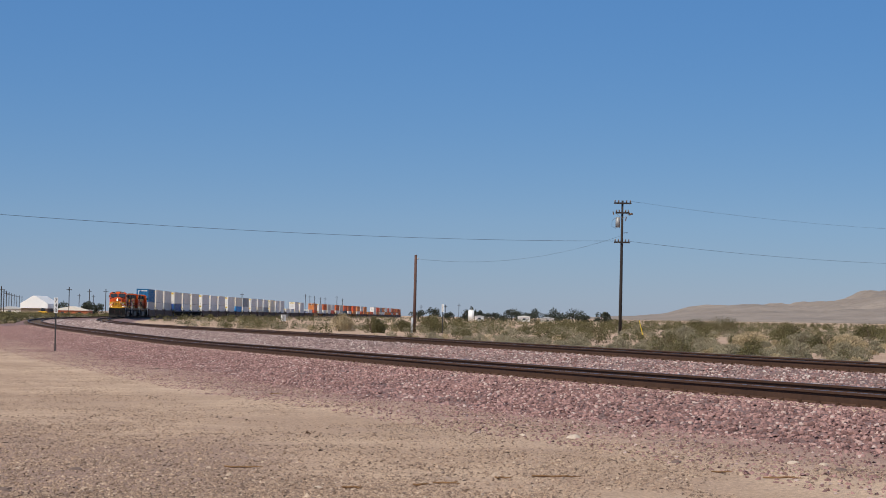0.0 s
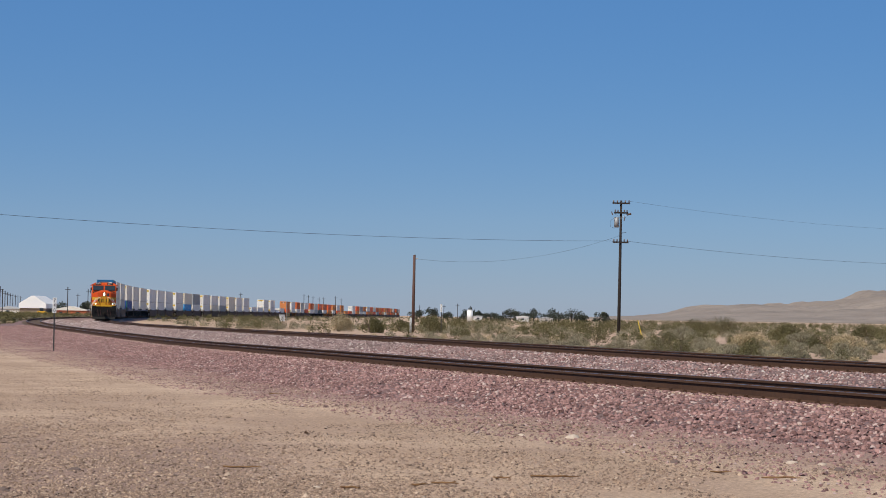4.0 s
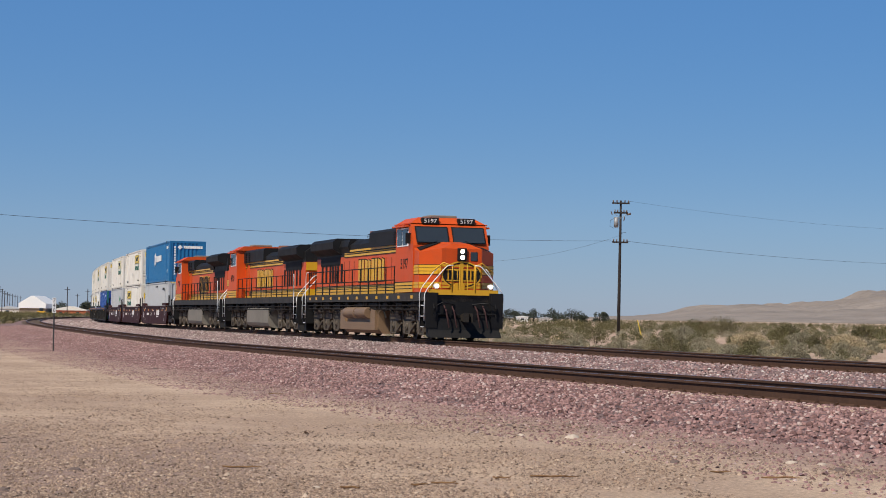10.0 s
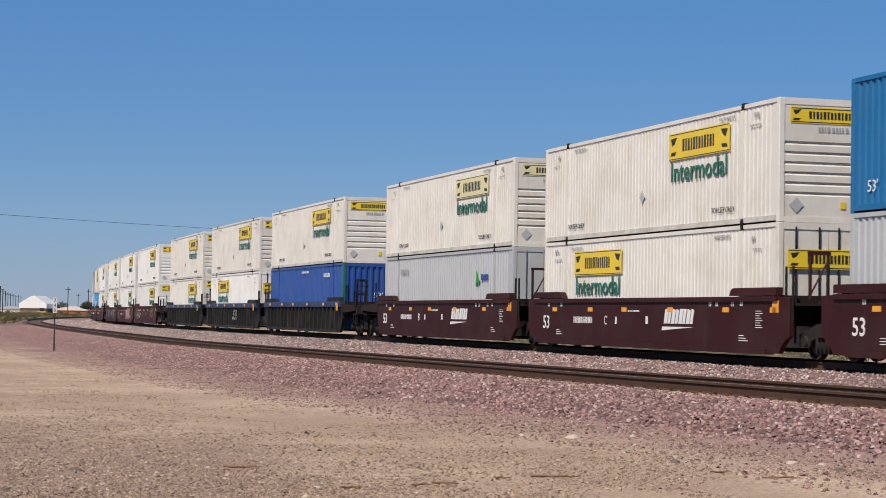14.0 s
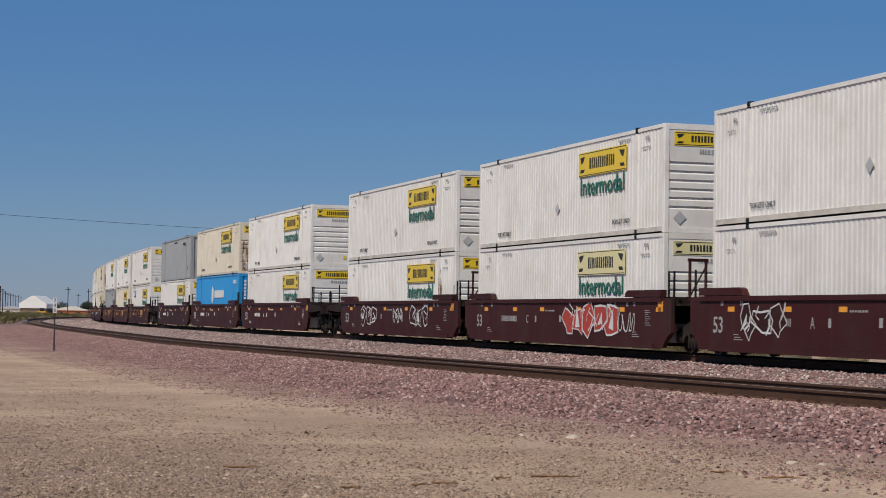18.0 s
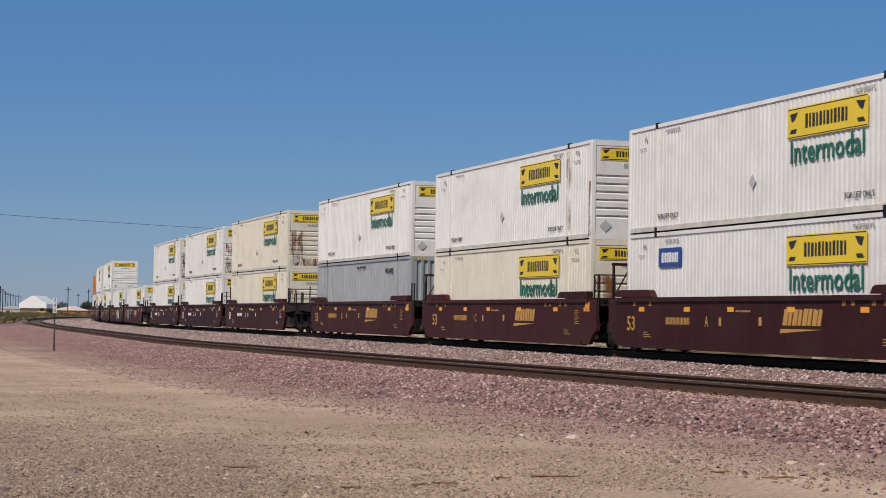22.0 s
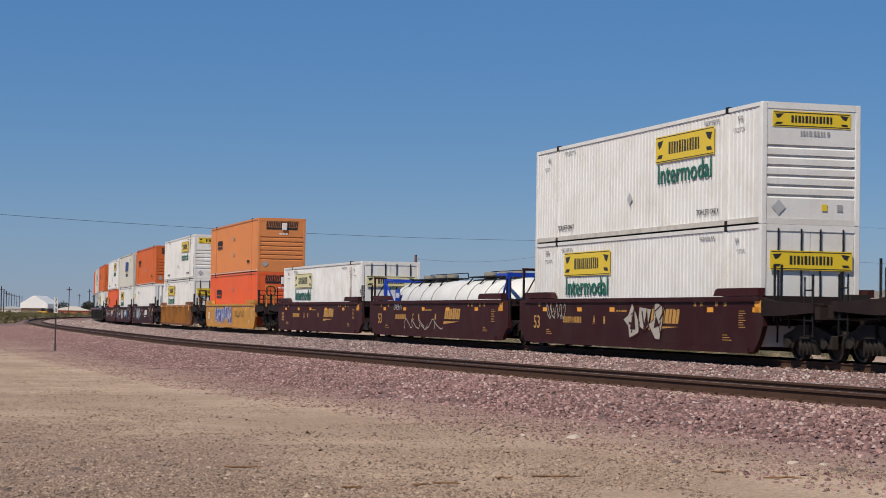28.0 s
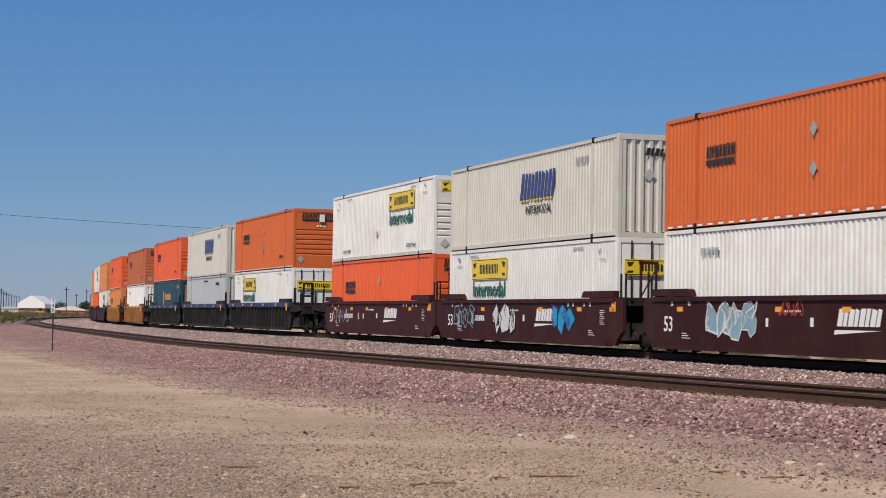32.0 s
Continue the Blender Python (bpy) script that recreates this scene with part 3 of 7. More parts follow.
def container(style, turned=False, detail=True, far=False):
    paint_key, pitch, depth, nose, marks = BOX_STYLES[style]
    paint = M[paint_key]
    c = tagged(new("container"), BOX_WORDS[style], "shipping container", group="containers on the train")
    base = "box" + paint_key
    wall = shared(("side_wall", paint_key, pitch), lambda bm: corrugated(bm, CL - 0.3, 0.17, 2.80, pitch, depth), [paint])
    place("side_wall", wall, c, at=pose(0, -HY + 0.022, 0))
    place("side_wall", wall, c, at=pose(0, HY - 0.022, 0, 0, 0, 180))
    box_part("roof", c, (-HX + 0.05, HX - 0.05, -HY + 0.08, HY - 0.08, 2.82, 2.896 if far else 2.88), paint)
    box_part("floor", c, (-HX + 0.05, HX - 0.05, -HY + 0.08, HY - 0.08, 0.0 if far else 0.06, 0.16), M["black"])
    for s in () if far else (-1, 1):
        y0, y1 = sorted((s * (HY - 0.07), s * HY))
        box_part("top_rail", c, (-HX + 0.16, HX - 0.16, y0, y1, 2.80, 2.896), paint)
        box_part("bottom_rail", c, (-HX + 0.16, HX - 0.16, y0, y1, 0.045, 0.17), M["rail_dirty"] if paint_key in ("white", "warm_white", "cream") else paint)
        for e in (-1, 1):
            x0, x1 = sorted((e * (HX - 0.16), e * HX))
            ya, yb = sorted((s * (HY - 0.14), s * HY))
            post = paint
            if style == "navy" and e == 1:
                post = M["green_ink"]
            box_part("corner_post", c, (x0, x1, ya, yb, 0.0, CH), post, bevel=0.012)
            xa, xb = e * 6.1 - 0.06, e * 6.1 + 0.06
            yc, yd = sorted((s * (HY - 0.05), s * (HY + 0.004)))
            if not detail:
                continue
            box_part("lift_post", c, (xa, xb, yc, yd, 0.17, 2.80), paint)
            if s > 0 and not turned or s < 0 and turned:
                continue
            yc, yd = sorted((s * (HY - 0.09), s * (HY + 0.008)))
            box_part("corner_fitting", c, (xa - 0.02, xb + 0.02, yc, yd, 2.77, 2.935), M["black"])
            box_part("corner_fitting", c, (xa - 0.02, xb + 0.02, yc, yd, -0.02, 0.14), M["black"])
    # nose at +x
    for e in () if far else (1, -1):
        x0, x1 = sorted((e * (HX - 0.05), e * HX))
        box_part("end_header", c, (x0, x1, -HY + 0.14, HY - 0.14, 2.74, CH), paint)
        box_part("end_sill", c, (x0, x1, -HY + 0.14, HY - 0.14, 0.0, 0.14), paint)
    if nose == "ribs":
        place("nose_wall", shared(("nose_wall", paint_key), ribbed_end, [paint]), c, at=pose(HX - 0.012, 0, 0))
    else:
        place("nose_wall", shared(("nose_wall_up", paint_key), lambda bm: corrugated(bm, 2.30, 0.13, 2.75, 0.27, 0.05, 0.1), [paint]), c, at=pose(HX - 0.01, 0, 0, 0, 0, 90))
    for s in (-1, 1):
        y0, y1 = sorted((s * 0.01, s * 1.14))
        box_part("door", c, (-HX + 0.02, -HX + 0.06, y0, y1, 0.14, 2.74), paint)
        for y in (0.25, 0.85) if detail else ():
            tube_part("lock_rod", c, ((-HX - 0.01, s * y, 0.1), (-HX - 0.01, s * y, 2.8)), 0.022, M["black"] if marks.startswith("hunt") else M["galv"])
    # markings
    flanks = (("in", -1),) if turned else (("out", 1),)
    if not detail and not marks.startswith("hunt"):
        flanks = ()
    if marks.startswith("hunt"):
        faded = marks == "hunt_faded"
        ylw = M["sign_pale"] if faded else M["sign_yellow"]
        for f, s in flanks:
            place("name_panel", shared(("name_panel", faded), lambda bm: hunt_sign(bm, 3.75, 0.70), [ylw, M["ink"]]), c, "yellow name panel with a black border", facing(f, 3.5, 2.20, HY + 0.006))
            place("lettering", text_mesh("Intermodal", 3.45, 0.52, M["green_ink"]), c, "dark green lettering", facing(f, 3.5, 1.54, HY + 0.006))
            place("lettering", text_mesh("TOP LIFT ONLY", 1.35, 0.14, M["dark_ink"]), c, "", facing(f, 5.0 * s, 0.42, HY + 0.006))
            place("lettering", text_mesh("TOP LIFT ONLY", 1.35, 0.14, M["dark_ink"]), c, "", facing(f, -5.3 * s, 0.42, HY + 0.006))
            if detail:
                place("marking", shared(("marking", s), lambda bm: [small_marks(bm, w, h, 8, seed, x * s, z) for x, z, w, h, seed in ((5.2, 2.66, 0.9, 0.07, 1), (6.9, 2.6, 0.3, 0.11, 2), (6.8, 2.35, 0.6, 0.05, 3), (-5.0, 2.66, 0.9, 0.07, 4), (-6.8, 2.55, 0.25, 0.11, 5), (-7.0, 2.3, 0.5, 0.045, 6))], [M["grey_ink"]]), c, at=facing(f, 0, 0, HY + 0.006))
            place("placard", shared("placard_frame", lambda bm: diamond(bm, 0.16), [M["light_grey"]]), c, at=facing(f, -0.2, 1.0, HY + 0.005))
            if marks == "hunt_ads":
                place("advert_panel", shared("advert_panel", lambda bm: (plate(bm, -0.75, 0.75, -0.25, 0.25, 0), name_shapes(bm, -0.55, 0.55, -0.13, 0.13, 5, 1)), [M["blue_ink"], M["white_ink"]]), c, "blue advertising panel", facing(f, -5.1 * s, 2.22, HY + 0.006))
        place("nose_sign", shared(("nose_sign", faded), lambda bm: hunt_sign(bm, 2.05, 0.38), [ylw, M["ink"]]), c, "yellow name sign on the nose", facing("front", 0, 2.50, HX - 0.005))
        place("nose_stencil", shared("nose_stencil", lambda bm: small_marks(bm, 0.8, 0.11, 10, 4), [M["grey_ink"]]), c, at=facing("front", 0.1, 2.18, HX + 0.002))
        place("door_sign", shared(("door_sign", faded), lambda bm: hunt_sign(bm, 2.15, 0.46), [ylw, M["ink"]]), c, "large yellow name sign across the doors", facing("rear", 0, 2.05, HX + 0.036))
        place("placard", shared("placard_frame", None, None), c, at=facing("front", -0.85, 0.40, HX + 0.002))
        for y, mk in ((0.35, "sign_yellow"), (0.75, "grey_ink")):
            place("sticker", shared(("sticker", mk), lambda bm: plate(bm, -0.07, 0.07, -0.08, 0.08), [M[mk]]), c, at=facing("front", y, 0.42, HX + 0.002))
        if detail and nose == "ribs" and random.random() < 0.3:
            place("stain", shared("stain", lambda bm: (plate(bm, -1.1, -0.5, 0.35, 1.7, 0, 0, 0.001), plate(bm, -1.12, 1.1, -0.04, 0.35, 0, 0, 0.001)), [M["stain"]]), c, "brown streaks of rust", facing("front", 0, 0.15, HX - 0.005))
        if detail and random.random() < 0.25:
            place("stain", shared("side_stain", lambda bm: (plate(bm, 5.95, 6.3, 0.2, 2.6, 0, 0, 0.001), plate(bm, 7.85, 8.05, 0.0, 1.6, 0, 0, 0.001)), [M["stain"]]), c, "brown streaks of rust", facing(flanks[0][0], 0, 0.1, HY + 0.003))
    elif marks in ("logo_white", "logo_yellow"):
        ink = M["white_ink"] if marks == "logo_white" else M["yellow_ink"]
        for f, s in flanks:
            place("logo", shared(("logo", ink.name), lambda bm: (prism(bm, [(-1.9, -0.55), (-1.45, -0.3), (-1.45, 0.3), (-1.9, 0.55), (-2.2, 0.3), (-2.2, -0.3)], "z", 0, 0.006), name_shapes(bm, -1.1, 2.4, -0.18, 0.26, 9, 0, 0, 0, 0, 0.36)), [ink]), c, "logo shapes", facing(f, 0.6 * s, 1.75, HY + 0.006))
            place("lettering", text_mesh("53'", 0.42, 0.26, ink), c, "", facing(f, 6.9, 0.75, HY + 0.006))
            place("lettering", text_mesh("53'", 0.42, 0.26, ink), c, "", facing(f, -7.1, 0.55, HY + 0.006))
            place("marking", shared(("marking", ink.name), lambda bm: small_marks(bm, 1.1, 0.2, 8, 6), [ink]), c, at=facing(f, 6.9, 2.45, HY + 0.006))
        place("logo", shared(("nose_logo", ink.name), lambda bm: (diamond(bm, 0.17), name_shapes(bm, 0.25, 1.6, -0.08, 0.1, 9, 0, 0, 0, 0, 0.4)), [ink]), c, "", facing("front", -0.55, 2.45, HX + 0.004))
        place("lettering", text_mesh("53'", 0.42, 0.24, ink), c, "", facing("front", 0.2, 1.5, HX + 0.004))
        place("marking", shared(("upright_marks", ink.name), lambda bm: [plate(bm, -0.06, 0.06, i * 0.19, i * 0.19 + 0.13) for i in range(11)], [ink]), c, at=facing("front", -0.9, 0.5, HX + 0.004))
        place("data_plate", shared("data_plate", lambda bm: plate(bm, -0.28, 0.28, -0.16, 0.16), [M["white_ink"]]), c, at=facing("front", 0.15, 0.7, HX + 0.004))
    elif marks == "slanted":
        for f, s in flanks:
            place("name_band", shared("slanted_name", lambda bm: (name_shapes(bm, -1.6, 1.6, -0.42, 0.42, 5, 0, 0.25, 0.006), name_shapes(bm, -1.66, 1.54, -0.48, 0.36, 5, 1, 0.25, 0.0)), [M["blue_ink"], M["sign_yellow"]]), c, "slanted blue name shapes with yellow edges", facing(f, 1.2 * s, 1.85, HY + 0.005))
            place("lettering", text_mesh("INTERMODAL", 2.4, 0.26, M["ink"]), c, "", facing(f, 1.4 * s, 1.1, HY + 0.006))
            place("marking", shared("pale_marks", lambda bm: small_marks(bm, 1.0, 0.2, 8, 7), [M["grey_ink"]]), c, at=facing(f, 5.2 * s, 2.35, HY + 0.006))
        place("name_band", shared("slanted_nose", lambda bm: name_shapes(bm, -0.5, 0.9, -0.1, 0.12, 5, 0, 0.3, 0), [M["ink"]]), c, "", facing("front", 0.0, 2.4, HX + 0.004))
        place("lettering", text_mesh("53'", 0.42, 0.24, M["ink"]), c, "", facing("front", 0.35, 1.35, HX + 0.004))
        place("placard", shared("placard_frame", None, None), c, at=facing("front", -0.35, 1.75, HX + 0.004))
    elif marks == "black_name":
        for f, s in flanks:
            place("name_band", shared("black_name", lambda bm: (name_shapes(bm, -0.85, 0.85, -0.02, 0.28, 9, 0, 0.12, 0, 0, 0.26), plate(bm, -0.85, 0.8, -0.2, -0.08)), [M["ink"]]), c, "black name shapes", facing(f, -4.6 * s, 1.75, HY + 0.006))
            for x, z in ((0.3, 2.0), (0.3, 1.1)):
                place("placard", shared("placard_grey", lambda bm: diamond(bm, 0.2), [M["mid_grey"]]), c, at=facing(f, x, z, HY + 0.005))
            place("reflective_tape", shared("reflective_tape", lambda bm: [plate(bm, -7.8 + i * 0.62, -7.5 + i * 0.62, -0.025, 0.025) for i in range(26)], [M["white_ink"]]), c, "dashed white reflective tape", facing(f, 0, 0.085, HY + 0.005))
            place("marking", shared(("marking", "dark"), lambda bm: small_marks(bm, 0.9, 0.13, 8, 8), [M["ink"]]), c, at=facing(f, 5.2 * s, 0.62, HY + 0.006))
        place("name_band", shared("black_nose_name", lambda bm: (name_shapes(bm, -0.88, 0.88, 0.0, 0.30, 9, 0, 0.12, 0, 0, 0.26), plate(bm, -0.85, 0.85, -0.14, -0.03)), [M["ink"]]), c, "", facing("front", 0, 2.42, HX - 0.004))
        box_part("tracking_unit", c, (HX, HX + 0.09, 0.0, 0.26, 2.25, 2.62), M["white"], "pale telemetry box on the nose", 0.015)
        place("data_plate", shared("vent_plate", lambda bm: [plate(bm, -0.24 + i * 0.17, -0.12 + i * 0.17, -0.04, 0.04) for i in range(3)], [M["white_ink"]]), c, at=facing("front", 0.1, 2.05, HX + 0.002))
        place("placard", shared("placard_grey", None, None), c, at=facing("front", -0.9, 0.42, HX + 0.002))
    elif marks == "leaf":
        place("logo", shared("leaf_logo", lambda bm: (prism(bm, [(-0.5, -0.25), (-0.28, -0.1), (-0.3, 0.2), (-0.48, 0.3)], "z", 0, 0.006, 0), prism(bm, [(-0.25, -0.28), (-0.05, -0.05), (-0.2, 0.02)], "z", 0, 0.006, 0), name_shapes(bm, 0.1, 0.9, -0.05, 0.15, 4, 1)), [M["leaf_green"], M["blue_ink"]]), c, "green and blue leaf logo shapes", facing("front", 0.1, 1.7, HX + 0.004))
        for f, s in flanks:
            place("marking", shared("pale_marks", lambda bm: small_marks(bm, 1.0, 0.2, 8, 7), [M["grey_ink"]]), c, at=facing(f, -5.2 * s, 2.3, HY + 0.006))
            if style == "pale_leaf":
                place("logo", shared("leaf_logo", None, None), c, "", facing(f, -4.6, 1.9, HY + 0.006))
    else:
        ink = M["white_ink"] if marks == "marks_white" else M["ink"]
        for f, s in flanks:
            place("lettering", text_mesh("53'", 0.42, 0.26, ink), c, "", facing(f, 6.9, 0.75, HY + 0.006))
            place("marking", shared(("marking", "long", ink.name), lambda bm: small_marks(bm, 1.3, 0.18, 8, 6), [ink]), c, at=facing(f, 4.9, 2.4, HY + 0.006))
            place("marking", shared(("marking", "mid", ink.name), lambda bm: small_marks(bm, 1.6, 0.1, 8, 9), [ink]), c, at=facing(f, 0.3, 2.6, HY + 0.006))
        place("lettering", text_mesh("53'", 0.42, 0.24, ink), c, "", facing("front", 0.3, 1.5, HX + 0.004))
        if marks == "marks_ink":
            for y in (-0.9, 0.9):
                place("warning_stripe", shared("warning_stripe", lambda bm: [plate(bm, -0.24 + i * 0.12, -0.18 + i * 0.12, -0.035, 0.035) for i in range(4)], [M["sign_yellow"]]), c, at=facing("front", y, 2.83, HX + 0.003))
    return c


def stain_material():
    """Rust that thins out in ragged upright streaks."""
    m = mat("rust_streak", (0.24, 0.095, 0.03), 0.85, var=0.35, fine=9)
    nt = m.node_tree
    n = noise_node(nt, coords(nt, (3.0, 0.45, 3.0)), 2.2, 6, 0.7)
    k = noise_node(nt, coords(nt), 1.1, 3)
    f = nt.nodes.new("ShaderNodeMath")
    f.operation = "MULTIPLY"
    nt.links.new(ramp_node(nt, n.outputs[0], 0.42, 0.66), f.inputs[0])
    nt.links.new(ramp_node(nt, k.outputs[0], 0.36, 0.58), f.inputs[1])
    nt.links.new(f.outputs[0], nt.nodes["Principled BSDF"].inputs["Alpha"])
    return m


M["dark_ink"] = mat("thin_dark_lettering", (0.09, 0.09, 0.09), 0.5, var=0.1)
# well car ends: their shade is put into this dark colour, along with grime
M["end_dark"] = mat("shaded_grimy_end_steel", (0.022, 0.013, 0.012), 0.75, var=0.3, dirt=(0.05, 0.038, 0.03), dirt_amount=0.4)
M["worn_yellow"] = mat("worn_yellow_brown_paint", (0.36, 0.15, 0.028), 0.65, var=0.25, dirt=(0.12, 0.05, 0.02), dirt_amount=0.6, streak=RUST, streak_amount=0.5)
M["stain"] = stain_material()
M["rail_dirty"] = mat("grimy_white_rail", (0.60, 0.57, 0.51), 0.55, var=0.1, dirt=(0.22, 0.17, 0.12), dirt_amount=0.5, coarse=3.0)
M["leaf_green"] = mat("leaf_green", (0.05, 0.36, 0.06), 0.5, var=0.1)
M["spray_white"] = mat("white_spray_paint", (0.62, 0.62, 0.62), 0.6, var=0.15, fine=8)
M["spray_blue"] = mat("blue_spray_paint", (0.03, 0.09, 0.42), 0.6, var=0.2, fine=8)
M["spray_sky"] = mat("pale_blue_spray_paint", (0.22, 0.36, 0.42), 0.6, var=0.15, fine=8)
M["spray_cyan"] = mat("cyan_spray_paint", (0.02, 0.30, 0.48), 0.6, var=0.15, fine=8)
M["spray_red"] = mat("red_spray_paint", (0.42, 0.05, 0.03), 0.6, var=0.15, fine=8)
M["spray_beige"] = mat("beige_spray_paint", (0.42, 0.39, 0.33), 0.6, var=0.15, fine=8)
M["spray_olive"] = mat("olive_spray_paint", (0.22, 0.16, 0.04), 0.6, var=0.15, fine=8)


# ---- rolling gear ----
def wheel_mesh(r=0.42, w=0.13):
    def build(bm):
        prof = [(0.0, -w / 2), (r * 0.25, -w / 2), (r * 0.32, -w * 0.15), (r * 0.8, -w * 0.1), (r * 0.86, -w / 2), (r, -w / 2), (r, w * 0.3), (r * 1.06, w * 0.36), (r * 1.06, w / 2), (r * 0.8, w / 2), (r * 0.75, 0.0), (0.0, 0.1 * w)]
        n = 20
        rings = [[bm.verts.new((a * math.cos(k * 2 * math.pi / n), b, a * math.sin(k * 2 * math.pi / n))) for k in range(n)] for a, b in prof[1:-1]]
        for p, q in zip(rings, rings[1:]):
            for k in range(n):
                bm.faces.new((p[k], p[(k + 1) % n], q[(k + 1) % n], q[k]))
        bm.faces.new(rings[0])
        bm.faces.new(rings[-1][::-1])
        bmesh.ops.recalc_face_normals(bm, faces=bm.faces[:])
    return shared(("wheel", r, w), build, [M["wheel"]])


def truck_frame(bm):
    for s in (-1, 1):
        y0, y1 = sorted((s * 0.93, s * 1.07))
        prism(bm, [(-1.2, 0.30), (-1.2, 0.58), (-0.95, 0.66), (-0.4, 0.80), (0.4, 0.80), (0.95, 0.66), (1.2, 0.58), (1.2, 0.30), (0.72, 0.30), (0.62, 0.45), (0.42, 0.5), (0.42, 0.16), (-0.42, 0.16), (-0.42, 0.5), (-0.62, 0.45), (-0.72, 0.30)], "y", y0, y1)
        for x in (-0.28, -0.1, 0.1, 0.28):
            tube(bm, [(x, s * 1.03, 0.18), (x, s * 1.03, 0.56)], 0.075, 8)
        for x in (-0.89, 0.89):
            tube(bm, [(x, s * 0.9, 0.42), (x, s * 1.14, 0.42)], 0.13, 10)
    box(bm, -0.22, 0.22, -1.15, 1.15, 0.52, 0.82)
    for x in (-0.89, 0.89):
        tube(bm, [(x, -0.95, 0.42), (x, 0.95, 0.42)], 0.08, 8)


def truck(parent, x, label="grimy cast steel bogie"):
    t = place("bogie", shared("bogie", truck_frame, [M["truck"]]), parent, label, pose(x, 0, 0))
    for a in (-0.89, 0.89):
        for s in (-1, 1):
            place("wheel", wheel_mesh(), t, at=pose(a, s * 0.76, 0, 0, 0, 0 if s < 0 else 180) @ pose(0, 0, 0.42))
    return t


# ---- well cars ----
def well_side(bm, ribs, front, rear):
    """A flank: its lower corners are cut away for the bogies, more so at a coupler end."""
    z0, z1 = 0.16, 1.46
    ends = {"coupler": [(8.05, z0), (8.28, 0.34), (8.48, 0.62), (8.56, 0.78), (8.56, z1 - 0.02)], "joint": [(8.45, z0), (8.62, 0.34), (8.85, 0.50), (9.02, 0.56), (9.02, z1 - 0.02)]}
    right = ends[front]
    left = [(-x, z) for x, z in ends[rear]][::-1]
    o = 0.0 if not ribs else 0.05
    prism(bm, left + right + [(8.4, z1), (-8.4, z1)], "y", -0.06 + o, 0.06 + o)
    box(bm, -8.42, 8.42, -0.11, 0.10, z1 - 0.10, z1 + 0.015, 1 if ribs else 0)
    box(bm, -7.85, 7.85, -0.10, 0.12, z0 - 0.03, z0 + 0.10)
    if ribs:
        x = -7.6
        while x < 7.7:
            prism(bm, [(x - 0.05, -0.01), (x - 0.045, -0.14), (x + 0.045, -0.14), (x + 0.05, -0.01)], "z", z0 + 0.1, z1 - 0.1, 1)
            x += 0.845


def well_ties(bm):
    for x in (-7.9, -4.0, 0.0, 4.0, 7.9):
        box(bm, x - 0.15, x + 0.15, -1.40, 1.40, 0.27, 0.345)
    for s in (-1, 1):
        y0, y1 = sorted((s * 1.18, s * 1.42))
        box(bm, -7.8, 7.8, y0, y1, 0.27, 0.345)


def guide_rail(bm):
    prism(bm, [(5.9, 1.495), (6.0, 1.64), (6.15, 1.68), (8.42, 1.68), (8.42, 1.495)], "y", -0.10, 0.08)


def brake_stand(bm, e):
    tube(bm, [(e - 0.5, -1.15, 1.3), (e - 0.5, -1.15, 2.45)], 0.05, 6)
    tube(bm, [(e - 0.5, -0.75, 1.3), (e - 0.5, -0.75, 2.45)], 0.05, 6)
    box(bm, e - 0.56, e - 0.44, -1.2, -0.7, 2.35, 2.45)
    box(bm, e - 0.56, e - 0.44, -1.2, -0.7, 1.75, 1.85)


def brake_wheel(bm):
    ring = [(0.06, 0.26 * math.cos(a), 0.26 * math.sin(a)) for a in [k * math.pi / 8 for k in range(17)]]
    tube(bm, ring, 0.022, 6, cap=False)
    for k in range(4):
        a = k * math.pi / 2
        tube(bm, [(0.06, 0, 0), (0.06, 0.26 * math.cos(a), 0.26 * math.sin(a))], 0.014, 5)


def brake_gear(bm):
    tube(bm, [(8.7, -0.9, 1.12), (9.5, -0.9, 1.12)], 0.14, 10)
    tube(bm, [(8.5, -1.1, 0.98), (10.9, -1.15, 0.92)], 0.03, 6)
    tube(bm, [(8.5, 1.1, 0.98), (10.9, 1.15, 0.92)], 0.03, 6)
    for x in (8.8, 9.4, 10.6):
        tube(bm, [(x, -1.2, 1.3), (x + 0.1, -1.25, 0.75)], 0.028, 6)
    box(bm, 8.75, 9.15, 0.5, 1.0, 1.32, 1.55)
    tube(bm, [(10.9, -0.4, 1.0), (11.25, -0.4, 0.8), (11.35, -0.38, 0.5)], 0.035, 6)


def corner_ladder(bm):
    for x in (10.55, 10.95):
        tube(bm, [(x, 0, 0.55), (x, 0, 1.9)], 0.022, 5)
    for z in (0.58, 0.92, 1.26, 1.6):
        tube(bm, [(10.55, 0, z), (10.95, 0, z)], 0.018, 5)


def coupler(bm):
    box(bm, -0.9, -0.05, -0.12, 0.12, 0.75, 1.0)
    prism(bm, [(-0.1, -0.2), (0.16, -0.22), (0.2, -0.05), (0.02, 0.0), (0.18, 0.1), (0.12, 0.22), (-0.1, 0.2)], "z", 0.7, 1.03)


